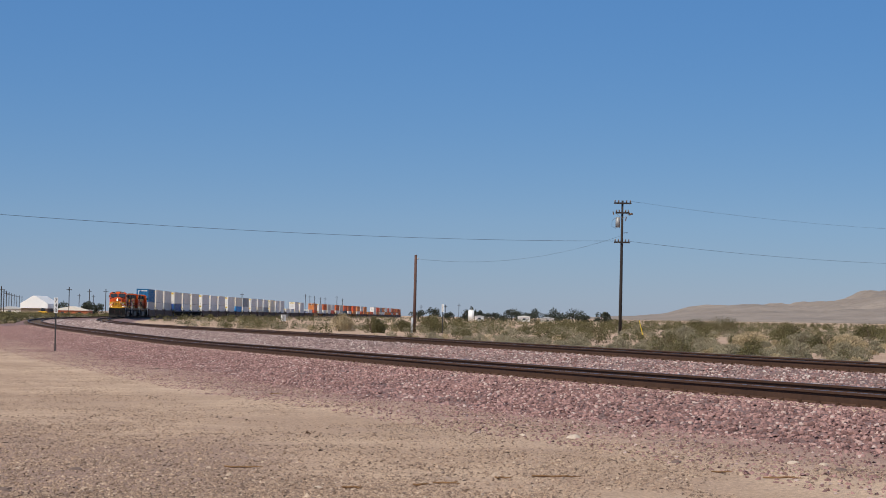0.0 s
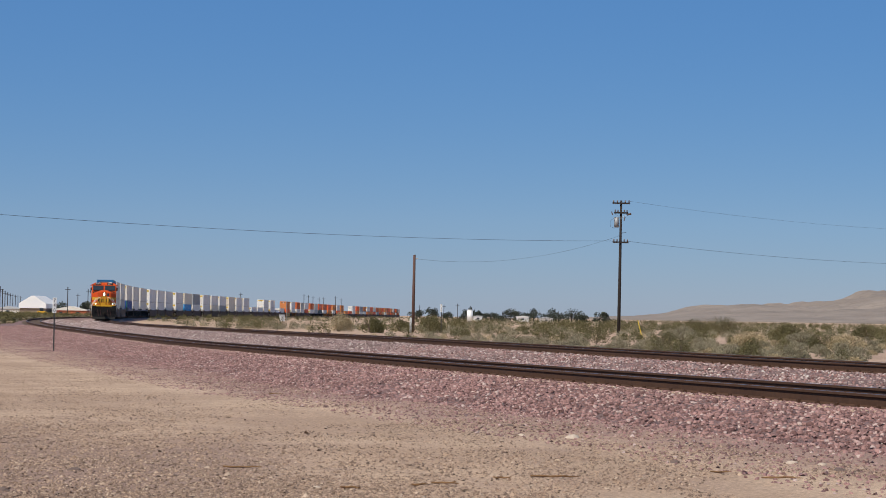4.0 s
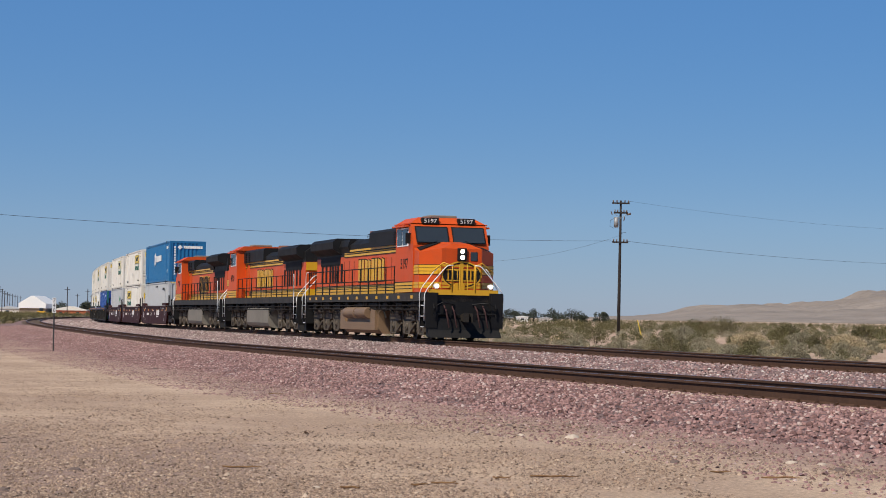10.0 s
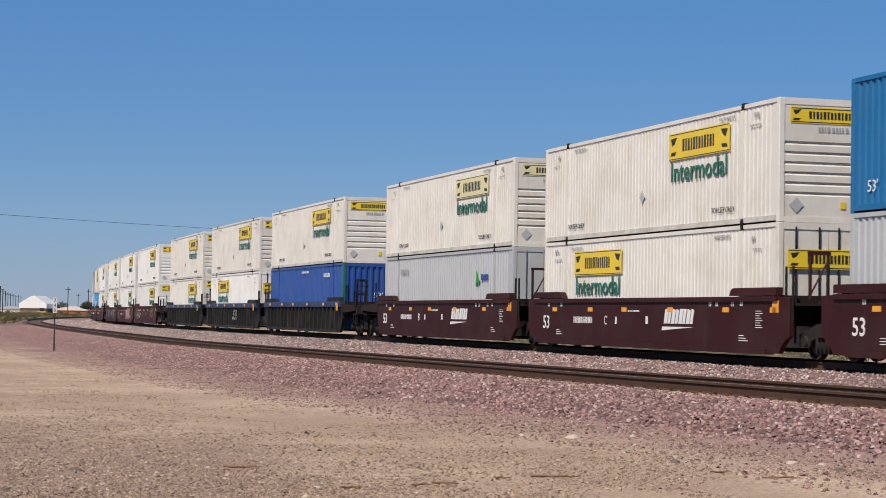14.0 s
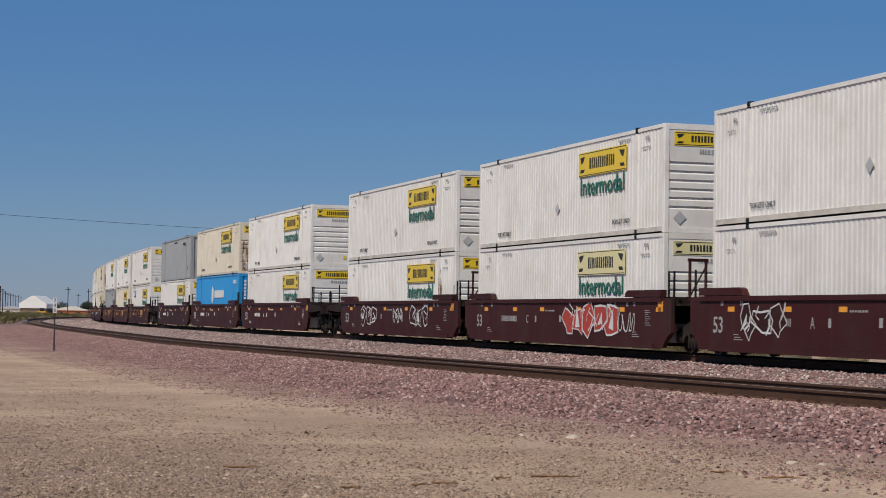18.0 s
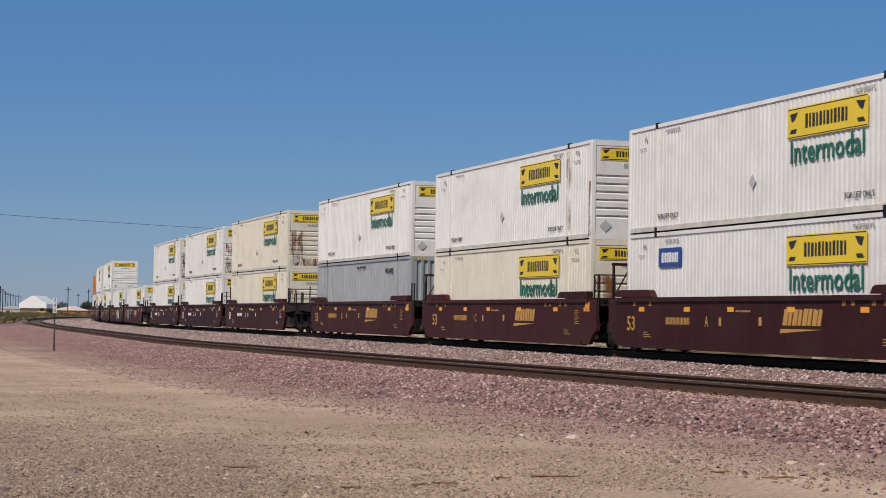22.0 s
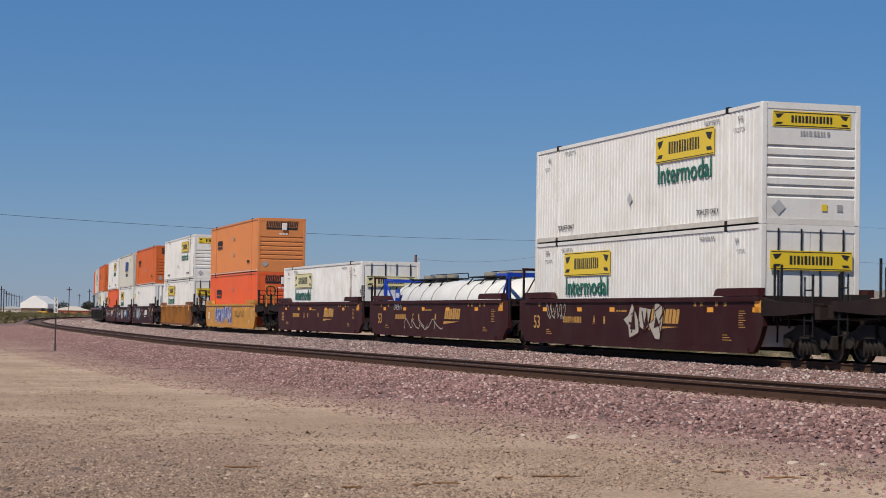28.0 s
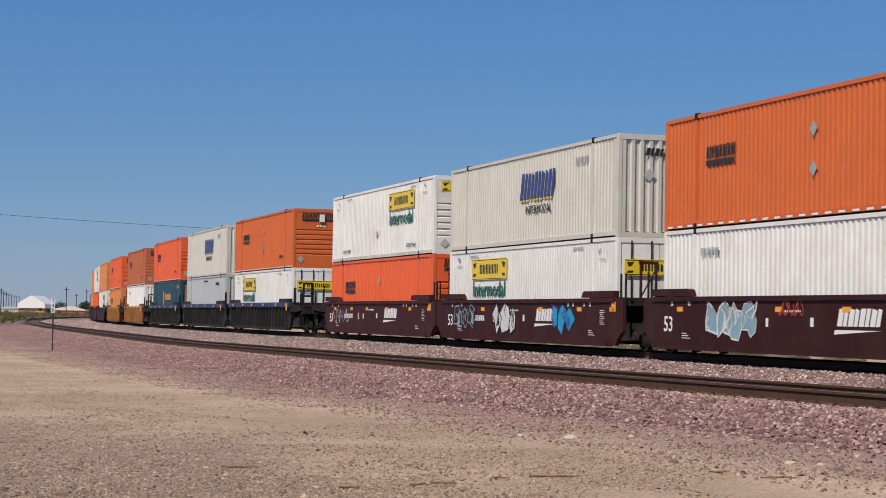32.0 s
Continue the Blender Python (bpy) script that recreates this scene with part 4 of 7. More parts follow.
def ribbon(bm, pts, w, z=0.0, mi=0):
    """A flat painted stroke through points on a flank."""
    vs = []
    for i, p in enumerate(pts):
        a, b = pts[max(i - 1, 0)], pts[min(i + 1, len(pts) - 1)]
        d = Vector((b[0] - a[0], b[1] - a[1])).normalized()
        n = Vector((-d.y, d.x)) * w / 2
        vs.append((bm.verts.new((p[0] + n.x, p[1] + n.y, z)), bm.verts.new((p[0] - n.x, p[1] - n.y, z))))
    for a, b in zip(vs, vs[1:]):
        f = bm.faces.new((a[0], a[1], b[1], b[0]))
        f.material_index = mi
        if f.normal.z < 0 or f.calc_area() and (f.normal_update() or f.normal.z < 0):
            f.normal_flip()


def scrawl(bm, w, h, seed, letters, weight=0.05, filled=True):
    """Jagged filled and outlined spray-painted shapes that overlap one another; no word."""
    rnd = random.Random(seed)
    step = w / letters
    for i in range(letters):
        cx, lean = -w / 2 + step * (i + 0.5), rnd.uniform(-0.25, 0.25)
        n = rnd.choice((7, 8, 9))
        ring = []
        for k in range(n):
            a = (k + rnd.uniform(-0.3, 0.3)) * 2 * math.pi / n
            r = rnd.choice((0.55, 0.8, 1.05, 1.2))
            y = h * 0.43 * math.sin(a) * min(r, 1.05)
            ring.append((cx + step * 0.6 * math.cos(a) * r + lean * y, y))
        mid = bm.verts.new((cx, 0, 0.0002 * i))
        rim = [bm.verts.new((x, y, 0.0002 * i)) for x, y in ring]
        for k in range(n):
            f = bm.faces.new((mid, rim[k], rim[(k + 1) % n]))
            f.material_index = 0
        ribbon(bm, ring + ring[:2], weight * rnd.uniform(0.7, 1.3), 0.003 + 0.0006 * i, 1)
        for _ in range(rnd.choice((1, 2, 3))):
            x, y = cx + rnd.uniform(-0.3, 0.3) * step, rnd.uniform(-0.3, 0.1) * h
            ribbon(bm, [(x, y), (x + rnd.uniform(-0.3, 0.3) * step, y + rnd.uniform(0.1, 0.2) * h), (x + rnd.uniform(-0.3, 0.4) * step, y + rnd.uniform(0.2, 0.4) * h)], weight * rnd.uniform(0.6, 1.6), 0.0085, 1)
        if rnd.random() < 0.6:
            x = cx + rnd.uniform(-0.2, 0.2) * step
            tri = [bm.verts.new((x + dx * step, dy * h, 0.0095)) for dx, dy in ((-0.22, rnd.uniform(-0.3, -0.1)), (0.2, rnd.uniform(-0.25, 0)), (rnd.uniform(-0.1, 0.2), rnd.uniform(0.1, 0.36)))]
            bm.faces.new(tri).material_index = 1


def tag_lines(bm, w, h, seed, weight=0.035, count=5):
    """Thin looping spray lines."""
    rnd = random.Random(seed)
    for i in range(count):
        cx = -w / 2 + w * (i + 0.5) / count
        k, ph = rnd.uniform(0.5, 1.2), rnd.uniform(0, 6)
        ribbon(bm, [(cx + w / count * 0.6 * math.sin(a * k + ph), h / 2 * math.sin(a * 1.3 + ph * 2) * rnd.uniform(0.7, 1)) for a in [j * 0.45 for j in range(13)]], weight, 0.001 * (i % 4), 0)


def car_marks(bm):
    small_marks(bm, 1.5, 0.18, 8, 12, -4.2, 0.86)
    plate(bm, -1.66, -1.54, 0.76, 0.96)
    for i in range(8):
        plate(bm, 7.25, 7.62 - 0.07 * (i % 3), 0.74 + i * 0.055, 0.755 + i * 0.055)
    for x in (-7.1, -6.0, 4.7, 5.1, 6.0, 6.5):
        small_marks(bm, 0.18, 0.11, 3, 3, x, 1.30)
    for x in (-6.2, 6.6):
        for i in range(3):
            plate(bm, x - 0.25, x + 0.25 - 0.12 * (i % 3), 0.42 + i * 0.06, 0.438 + i * 0.06)
    small_marks(bm, 0.8, 0.05, 8, 5, -0.3, 1.12)
    plate(bm, 0.55, 0.70, 0.78, 0.98)


UNIT_LETTER = {("coupler", "joint"): "A", ("joint", "joint"): "C", ("joint", "coupler"): "B", ("coupler", "coupler"): "A"}
WELL_LOOKS = {
    "maroon": ("maroon", False, "maroon steel well car with orange reflectors and stencilled marks"),
    "black": ("black_car", True, "black ribbed well car with a dark blue top sill"),
    "yellow": ("yellow_car", False, "weathered yellow well car with blue spray paint on its side"),
    "brown": ("brown_car", True, "rusty brown ribbed well car"),
}


def well_car(look_name, front, rear, name_ink="white_ink", paint=(), detail=True, branded=True):
    """One unit. front, rear: 'coupler' or 'joint'. paint: spray paintings as (kind, x, w, z, h, fill, line, seed)."""
    key, ribs, words = WELL_LOOKS[look_name]
    m, dark = M[key], M["end_dark"]
    rib_paint = M["worn_yellow"] if look_name == "brown" else m
    c = tagged(new("well_car"), words, "well car", group="well cars of the train")
    place("side", shared(("well_side", key, front, rear), lambda bm: well_side(bm, ribs, front, rear), [m, rib_paint]), c, at=pose(0, -1.40, 0))
    place("side", shared(("well_side", key, rear, front), lambda bm: well_side(bm, ribs, rear, front), [m, rib_paint]), c, at=pose(0, 1.40, 0, 0, 0, 180))
    place("floor_frame", shared(("floor_frame", key), well_ties, [m]), c)
    if look_name == "black":
        for s in (-1, 1):
            y0, y1 = sorted((s * 1.30, s * 1.535))
            box_part("top_sill", c, (-8.6, 8.6, y0, y1, 1.26, 1.50), M["blue_sill"], "dark blue top sill")
    for e, kind in ((1, front), (-1, rear)):
        reach = 3.42 if kind == "coupler" else 1.40
        turn = pose(0, 0, 0, 0, 0, 0 if e > 0 else 180)
        e_x = 8.25 + reach
        box_part("bulkhead", c, (8.25, 8.38, -1.33, 1.33, 0.80, 1.50), dark, at=turn)
        box_part("draft_sill", c, (8.38, e_x - 0.1, -0.45, 0.45, 0.86, 1.16), dark, at=turn)
        box_part("deck", c, (8.38, e_x - 0.3, -1.36, 1.36, 1.26, 1.32), dark, at=turn)
        if kind == "coupler":
            box_part("buffer_beam", c, (e_x - 0.55, e_x - 0.3, -1.44, 1.44, 0.95, 1.24), dark, at=turn)
            for s in (-1, 1):
                place("end_side", shared(("end_side", key), lambda bm: prism(bm, [(8.47, 1.02), (8.47, 1.44), (9.2, 1.36), (11.1, 1.30), (11.1, 1.10), (9.4, 1.02)], "y", -0.05, 0.05), [dark]), c, at=turn @ pose(0, s * 1.42, 0))
        for s in (-1, 1):
            place("guide_rail", shared(("guide_rail", key), guide_rail, [m]), c, at=turn @ pose(0, s * 1.42, 0))
        end = 8.25 + reach
        if kind == "coupler":
            place("coupler", shared("coupler", coupler, [M["truck"]]), c, "", turn @ pose(11.50, 0, 0))
            truck(c, e * 10.05)
            for x, y, h in () if not detail else ((9.0, -1.38, 2.2), (9.35, -1.38, 2.2), (10.9, -1.38, 1.95), (10.9, 1.38, 1.95), (9.2, 1.38, 2.2)):
                place("grab_post", shared(("grab_post", h, key), lambda bm: tube(bm, [(0, 0, 0.9), (0, 0, h)], 0.03, 6), [M["black"]]), c, at=turn @ pose(x, y, 0))
            if detail:
                place("brake_gear", shared("brake_gear", brake_gear, [M["truck"]]), c, "grimy brake rods and cylinder", turn)
            for s in (-1, 1) if detail else ():
                place("corner_ladder", shared("corner_ladder", corner_ladder, [M["black"]]), c, "", turn @ pose(0, s * 1.40, 0))
            if detail and (e < 0 or look_name != "maroon"):
                place("brake_stand", shared(("brake_stand", key), lambda bm: brake_stand(bm, 10.6), [m]), c, at=turn)
                place("brake_wheel", shared("brake_wheel", brake_wheel, [M["black"]]), c, "", turn @ pose(10.1, -0.95, 2.15))
        else:
            if e < 0:
                truck(c, -9.6)
            for x, y, h in () if not detail else ((8.75, -1.42, 2.15), (9.1, -1.42, 2.15), (8.8, 1.42, 2.15)):
                place("grab_post", shared(("grab_post", h, key), lambda bm: tube(bm, [(0, 0, 0.9), (0, 0, h)], 0.03, 6), [M["black"]]), c, at=turn @ pose(x, y, 0))
            if e > 0 and detail:
                place("end_ladder", shared(("end_ladder", key), lambda bm: (tube(bm, [(8.9, -0.9, 1.4), (8.9, -0.9, 2.5)], 0.04, 6), tube(bm, [(8.9, -0.45, 1.4), (8.9, -0.45, 2.5)], 0.04, 6), box(bm, 8.86, 8.94, -0.95, -0.4, 2.42, 2.5), tube(bm, [(8.9, -0.9, 1.5), (8.9, -0.45, 2.3)], 0.025, 5)), [m]), c)
    ink = M[name_ink]
    yo = 1.46 if not ribs else 1.535
    for f in ("out",) if detail else ():
        s = 1
        zr = 1.16 if not ribs else 1.38
        for x in (-6.6, -3.6, -1.0, 2.2, 5.6, 8.2):
            place("reflector", shared("reflector", lambda bm: plate(bm, -0.18, 0.18, -0.06, 0.06, t=0.01), [M["reflector"]]), c, at=facing(f, x * s, zr, yo + 0.075 if ribs else yo))
        place("hazard_plate", shared("hazard_plate", lambda bm: plate(bm, -0.16, 0.16, -0.14, 0.14, t=0.01), [M["reflector"]]), c, at=facing(f, 8.3 * s, 1.24, 1.46 if not ribs else yo + 0.075))
        if not ribs:
            place("lettering", text_mesh("53", 0.55, 0.40, ink), c, "", facing(f, -7.35, 0.78, yo))
            place("lettering", text_mesh(UNIT_LETTER[(front, rear)], 0.2, 0.26, ink), c, "unit letter", facing(f, -2.4, 0.86, yo))
            place("stencil", shared(("car_marks", name_ink), lambda bm: car_marks(bm), [ink]), c, "stencilled car data in plain bars", facing(f, 0, 0, yo))
            if look_name == "maroon" and branded:
                place("logo", shared(("car_logo", name_ink), lambda bm: (name_shapes(bm, -0.95, 0.95, -0.04, 0.34, 4, 0, 0.3, 0, 0, 0.34), prism(bm, [(-1.05, -0.22), (-1.0, -0.12), (1.0, -0.12)], "z", 0, 0.006)), [ink]), c, "", facing(f, 2.7 * s, 0.84, yo))
    for kind, x, w, z, h, fill, line, seed in paint:
        mats = [M[fill], M[line]]
        if kind == "piece":
            me = shared(("spray_painting", seed), lambda bm: scrawl(bm, w, h, seed, max(3, int(w / 0.75))), mats)
        else:
            me = shared(("spray_tag", seed), lambda bm: tag_lines(bm, w, h, seed), mats)
        place("spray_painting", me, c, "spray-painted shapes", facing("out", x, z, yo + 0.014))
    return c


# ---- tank container in one of the wells ----
def tank_container():
    c = tagged(new("tank_container"), "white tank in a bright blue steel frame with a roof walkway", "tank container")

    def shell(bm):
        n = 24
        prof = [(-7.55, 0.0), (-7.5, 0.5), (-7.25, 0.95), (-7.0, 1.12), (7.0, 1.12), (7.25, 0.95), (7.5, 0.5), (7.55, 0.0)]
        rings = [[bm.verts.new((x, r * math.cos(k * 2 * math.pi / n), 1.3 + r * math.sin(k * 2 * math.pi / n))) for k in range(n)] for x, r in prof[1:-1]]
        for p, q in zip(rings, rings[1:]):
            for k in range(n):
                bm.faces.new((p[k], p[(k + 1) % n], q[(k + 1) % n], q[k])).smooth = True
        bm.faces.new(rings[0])
        bm.faces.new(rings[-1][::-1])
        bmesh.ops.recalc_face_normals(bm, faces=bm.faces[:])
    place("tank_shell", shared("tank_shell", shell, [M["white"]]), c, "white insulated tank")
    for x in (-3.95, 3.95):
        for b in (-2.4, -0.9, 0.9, 2.4):
            place("band", shared("band", lambda bm: tube(bm, [(0, 1.135 * math.cos(a), 1.3 + 1.135 * math.sin(a)) for a in [k * math.pi / 12 for k in range(25)]], 0.02, 5, cap=False), [M["grey_ink"]]), c, "", pose(x + b, 0, 0))
        box_part("walkway", c, (x - 2.6, x + 2.6, -0.45, 0.45, 2.50, 2.56), M["louvre"], "dark grated roof walkway")
        for b in (-1.5, 0.2, 1.7):
            tube_part("hatch", c, ((x + b, 0.05, 2.40), (x + b, 0.05, 2.74)), 0.26, M["grime_grey"], 12, "grimy manhole cover")
        tube_part("walkway_rail", c, ((x - 2.6, 0.45, 2.54), (x - 2.5, 0.45, 2.80), (x + 2.5, 0.45, 2.80), (x + 2.6, 0.45, 2.54)), 0.022, M["louvre"])
        for b in (-2.2, -0.7, 0.7, 2.2):
            for s in (-1, 1):
                tube_part("walkway_bracket", c, ((x + b, s * 0.45, 2.47), (x + b + 0.25, s * 0.75, 2.2)), 0.03, M["louvre"])
    for x in (-7.9, 7.9):
        for s in (-1, 1):
            box_part("frame_post", c, (x - 0.07, x + 0.07, s * 1.22 - 0.07, s * 1.22 + 0.07, 0, 2.59), M["tank_blue"], "blue frame post")
            d = 1 if x < 0 else -1
            tube_part("frame_brace", c, ((x, s * 1.22, 2.45), (x + d * 1.1, s * 1.1, 1.3)), 0.04, M["tank_blue"])
        box_part("frame_beam", c, (x - 0.07, x + 0.07, -1.15, 1.15, 2.42, 2.59), M["tank_blue"])
        box_part("frame_beam", c, (x - 0.07, x + 0.07, -1.15, 1.15, 0, 0.16), M["tank_blue"])
    for s in (-1, 1):
        box_part("frame_rail", c, (-7.8, 7.8, s * 1.2 - 0.06, s * 1.2 + 0.06, 0, 0.14), M["tank_blue"])
        box_part("frame_rail", c, (6.7, 7.8, s * 1.2 - 0.05, s * 1.2 + 0.05, 2.46, 2.57), M["tank_blue"])
        box_part("frame_rail", c, (-7.8, -6.7, s * 1.2 - 0.05, s * 1.2 + 0.05, 2.46, 2.57), M["tank_blue"])
    place("logo", shared("tank_logo", lambda bm: (plate(bm, -0.35, 0.35, -0.3, 0.3, 0), name_shapes(bm, -0.25, 0.25, -0.12, 0.12, 3, 1)), [M["tank_blue"], M["white_ink"]]), c, "", facing("out", -6.2, 1.75, 1.16))
    for ch in c.children:          # a low tank: narrower and shorter than a box
        ch.matrix_basis = Matrix.Diagonal((1, 0.9, 0.8, 1)) @ ch.matrix_basis
    return c


M["tank_blue"] = mat("tank_frame_blue", (0.01, 0.05, 0.42), 0.4, var=0.08)

# ---- locomotives ----
def loco_truck_frame(bm):
    """Long cast side frames that hang over three journal boxes, with brake cylinders, rods and hoses; motors between the wheels."""
    rnd = random.Random(17)
    for s in (-1, 1):
        y0, y1 = sorted((s * 1.00, s * 1.16))
        prism(bm, [(-2.75, 0.84), (-2.6, 1.02), (-1.6, 1.02), (-1.3, 0.95), (-0.6, 0.95), (-0.4, 1.0), (0.4, 1.0), (0.6, 0.95), (1.3, 0.95), (1.6, 1.02), (2.6, 1.02), (2.75, 0.84),
                   (2.62, 0.66), (1.5, 0.66), (1.35, 0.72), (0.65, 0.72), (0.5, 0.66), (-0.5, 0.66), (-0.65, 0.72), (-1.35, 0.72), (-1.5, 0.66), (-2.62, 0.66)], "y", y0, y1)
        for x in (-2.0, 0.0, 2.0):
            ya, yb = sorted((s * 1.02, s * 1.20))
            for d in (-1, 1):
                p = [(x + d * 0.20, 0.70), (x + d * 0.46, 0.70), (x + d * 0.50, 0.30), (x + d * 0.42, 0.20), (x + d * 0.26, 0.22)]
                prism(bm, p if d > 0 else p[::-1], "y", ya, yb)
            yc, yd = sorted((s * 1.04, s * 1.17))
            prism(bm, [(x - 0.19, 0.36), (x - 0.12, 0.28), (x + 0.12, 0.28), (x + 0.19, 0.36), (x + 0.19, 0.70), (x - 0.19, 0.70)], "y", yc, yd)
            tube(bm, [(x, s * 1.12, 0.50), (x, s * 1.23, 0.50)], 0.13, 12)
            tube(bm, [(x, s * 1.22, 0.50), (x, s * 1.26, 0.50)], 0.06, 8)
            box(bm, x - 0.44, x + 0.44, *sorted((s * 1.05, s * 1.18)), 0.20, 0.25)
        for x in (-1.0, 1.0):
            tube(bm, [(x - 0.36, s * 1.2, 1.10), (x + 0.24, s * 1.2, 1.10)], 0.12, 10)
            tube(bm, [(x + 0.24, s * 1.2, 1.10), (x + 0.50, s * 1.2, 1.04)], 0.045, 6)
            tube(bm, [(x + 0.48, s * 1.2, 1.06), (x + 0.53, s * 1.2, 0.5), (x + 0.48, s * 1.18, 0.28)], 0.03, 6)
            box(bm, x - 0.16, x + 0.16, *sorted((s * 1.16, s * 1.21)), 0.74, 0.93)
            tube(bm, [(x - 0.5, s * 1.15, 0.30), (x + 0.2, s * 1.19, 0.62)], 0.04, 7)
        for x in (-2.35, 0.0, 2.35):
            tube(bm, [(x, s * 1.10, 1.0), (x, s * 1.10, 1.30)], 0.13, 10)
        for k in range(7):
            x, z = rnd.uniform(-2.5, 2.4), rnd.uniform(0.98, 1.2)
            box(bm, x, x + rnd.uniform(0.08, 0.25), *sorted((s * 1.10, s * rnd.uniform(1.16, 1.27))), z, z + rnd.uniform(0.06, 0.16))
        for k in range(7):
            x = -2.4 + k * 0.78
            tube(bm, [(x, s * 1.22, 1.38), (x + rnd.uniform(-0.2, 0.2), s * 1.27, 1.14), (x + rnd.uniform(-0.3, 0.3), s * 1.22, 0.92)], 0.022, 5)
        tube(bm, [(-2.5, s * 1.24, 1.18), (-0.7, s * 1.25, 1.14), (0.6, s * 1.24, 1.18), (2.5, s * 1.24, 1.16)], 0.022, 5)
    box(bm, -2.3, 2.3, -0.9, 0.9, 0.62, 1.02)
    for x in (-2.0, 0.0, 2.0):
        box(bm, x - 0.1, x + 0.85, -0.55, 0.55, 0.18, 0.62)
        box(bm, x - 0.75, x - 0.62, -0.9, 0.9, 0.2, 0.5)


def loco_truck(parent, x):
    t = place("bogie", shared("loco_bogie", loco_truck_frame, [M["loco_gear"]]), parent, "dusty three-axle cast bogie", pose(x, 0, 0))
    for a in (-2.0, 0.0, 2.0):
        for s in (-1, 1):
            place("wheel", wheel_mesh(0.53, 0.14), t, at=pose(a, s * 0.77, 0.53, 0, 0, 0 if s < 0 else 180))


def loco_hood(bm):
    prism(bm, [(-0.98, 1.78), (0.98, 1.78), (0.98, 3.46), (-0.98, 3.46)], "x", -9.9, 6.2)


def loco_roof(bm, old):
    sec = [(-0.985, 3.46), (0.985, 3.46), (0.985, 3.95), (0.7, 4.18), (-0.7, 4.18), (-0.985, 3.95)]
    prism(bm, sec, "x", -9.9, 3.4)
    prism(bm, [(-1.1, 3.74), (1.1, 3.74), (1.1, 4.32), (0.98, 4.42), (-0.98, 4.42), (-1.1, 4.32)], "x", 0.4 if old else 3.2, 6.2)
    prism(bm, [(-0.985, 3.46), (0.985, 3.46), (0.985, 3.76), (-0.985, 3.76)], "x", 3.35, 6.2)


def loco_radiator(bm, old):
    top, out = (4.30, 1.38) if old else (4.52, 1.52)
    sec = [(-1.0, top - 0.72), (-out, top - 0.47), (-out - 0.02, top - 0.16), (-1.2, top), (1.2, top), (out + 0.02, top - 0.16), (out, top - 0.47), (1.0, top - 0.72)]
    prism(bm, sec, "x", -9.6, -5.0)
    prism(bm, [(-0.99, 3.6), (-1.1, 3.9), (-1.0, top - 0.1), (1.0, top - 0.1), (1.1, 3.9), (0.99, 3.6)], "x", -5.0, -3.4)


def loco_cab(bm):
    prism(bm, [(6.2, 1.80), (8.74, 1.80), (8.74, 3.58), (8.36, 4.34), (8.22, 4.44), (6.2, 4.44)], "y", -1.5, 1.5)


def loco_cab_roof(bm):
    v = [bm.verts.new(p) for p in ((6.1, -1.5, 4.44), (8.30, -1.5, 4.44), (8.30, 1.5, 4.44), (6.1, 1.5, 4.44), (6.1, -1.1, 4.68), (8.0, -1.1, 4.68), (8.0, 1.1, 4.68), (6.1, 1.1, 4.68))]
    for q in ((3, 2, 1, 0), (4, 5, 6, 7), (0, 1, 5, 4), (1, 2, 6, 5), (2, 3, 7, 6), (3, 0, 4, 7)):
        bm.faces.new([v[i] for i in q])


NOSE = ((8.70, -1.46), (9.45, -1.46), (10.15, -0.78), (10.15, 0.78), (9.45, 1.46), (8.70, 1.46))


NOSE_RIM = (3.46, 3.30, 3.44, 3.44, 3.30, 3.46)
NOSE_TOP = ((8.70, -0.35, 3.74), (10.02, -0.35, 3.62), (10.02, 0.35, 3.62), (8.70, 0.35, 3.74))


def loco_nose(bm):
    """A broad nose with chamfered front corners; its top falls away to both sides from a flat middle."""
    a = [bm.verts.new((x, y, 1.80)) for x, y in NOSE]
    b = [bm.verts.new((x, y, z)) for (x, y), z in zip(NOSE, NOSE_RIM)]
    c = [bm.verts.new(p) for p in NOSE_TOP]
    n = len(a)
    for i in range(n - 1):
        bm.faces.new((a[i], a[i + 1], b[i + 1], b[i]))
    bm.faces.new(a[::-1])
    bm.faces.new((a[5], a[0], b[0], c[0], c[3], b[5]))
    for q in ((b[0], b[1], c[0]), (b[1], c[1], c[0]), (b[1], b[2], c[1]), (b[2], b[3], c[2], c[1]), (b[3], b[4], c[2]), (b[4], c[3], c[2]), (b[4], b[5], c[3]), (c[0], c[1], c[2], c[3])):
        bm.faces.new(q)
    bmesh.ops.recalc_face_normals(bm, faces=bm.faces[:])


def fuel_tank(bm, notch):
    sec = [(-1.44, 1.16), (-1.44, 0.46), (-1.36, 0.30), (-1.12, 0.20), (1.12, 0.20), (1.36, 0.30), (1.44, 0.46), (1.44, 1.16), (1.36, 1.24), (-1.36, 1.24)]
    if notch:
        sec = [(-1.35, 0.95), (-1.35, 0.38), (-1.15, 0.16), (1.15, 0.16), (1.35, 0.38), (1.35, 0.95), (1.2, 1.24), (-1.2, 1.24)]
    prism(bm, sec, "x", -3.0, 3.1)
    if notch:
        for s in (-1, 1):
            y0, y1 = sorted((s * 1.3, s * 1.47))
            prism(bm, [(-3.0, 0.3), (3.0, 0.3), (3.0, 1.1), (2.3, 1.15), (2.2, 0.62), (-2.2, 0.62), (-2.3, 1.15), (-3.0, 1.1)], "y", y0, y1)


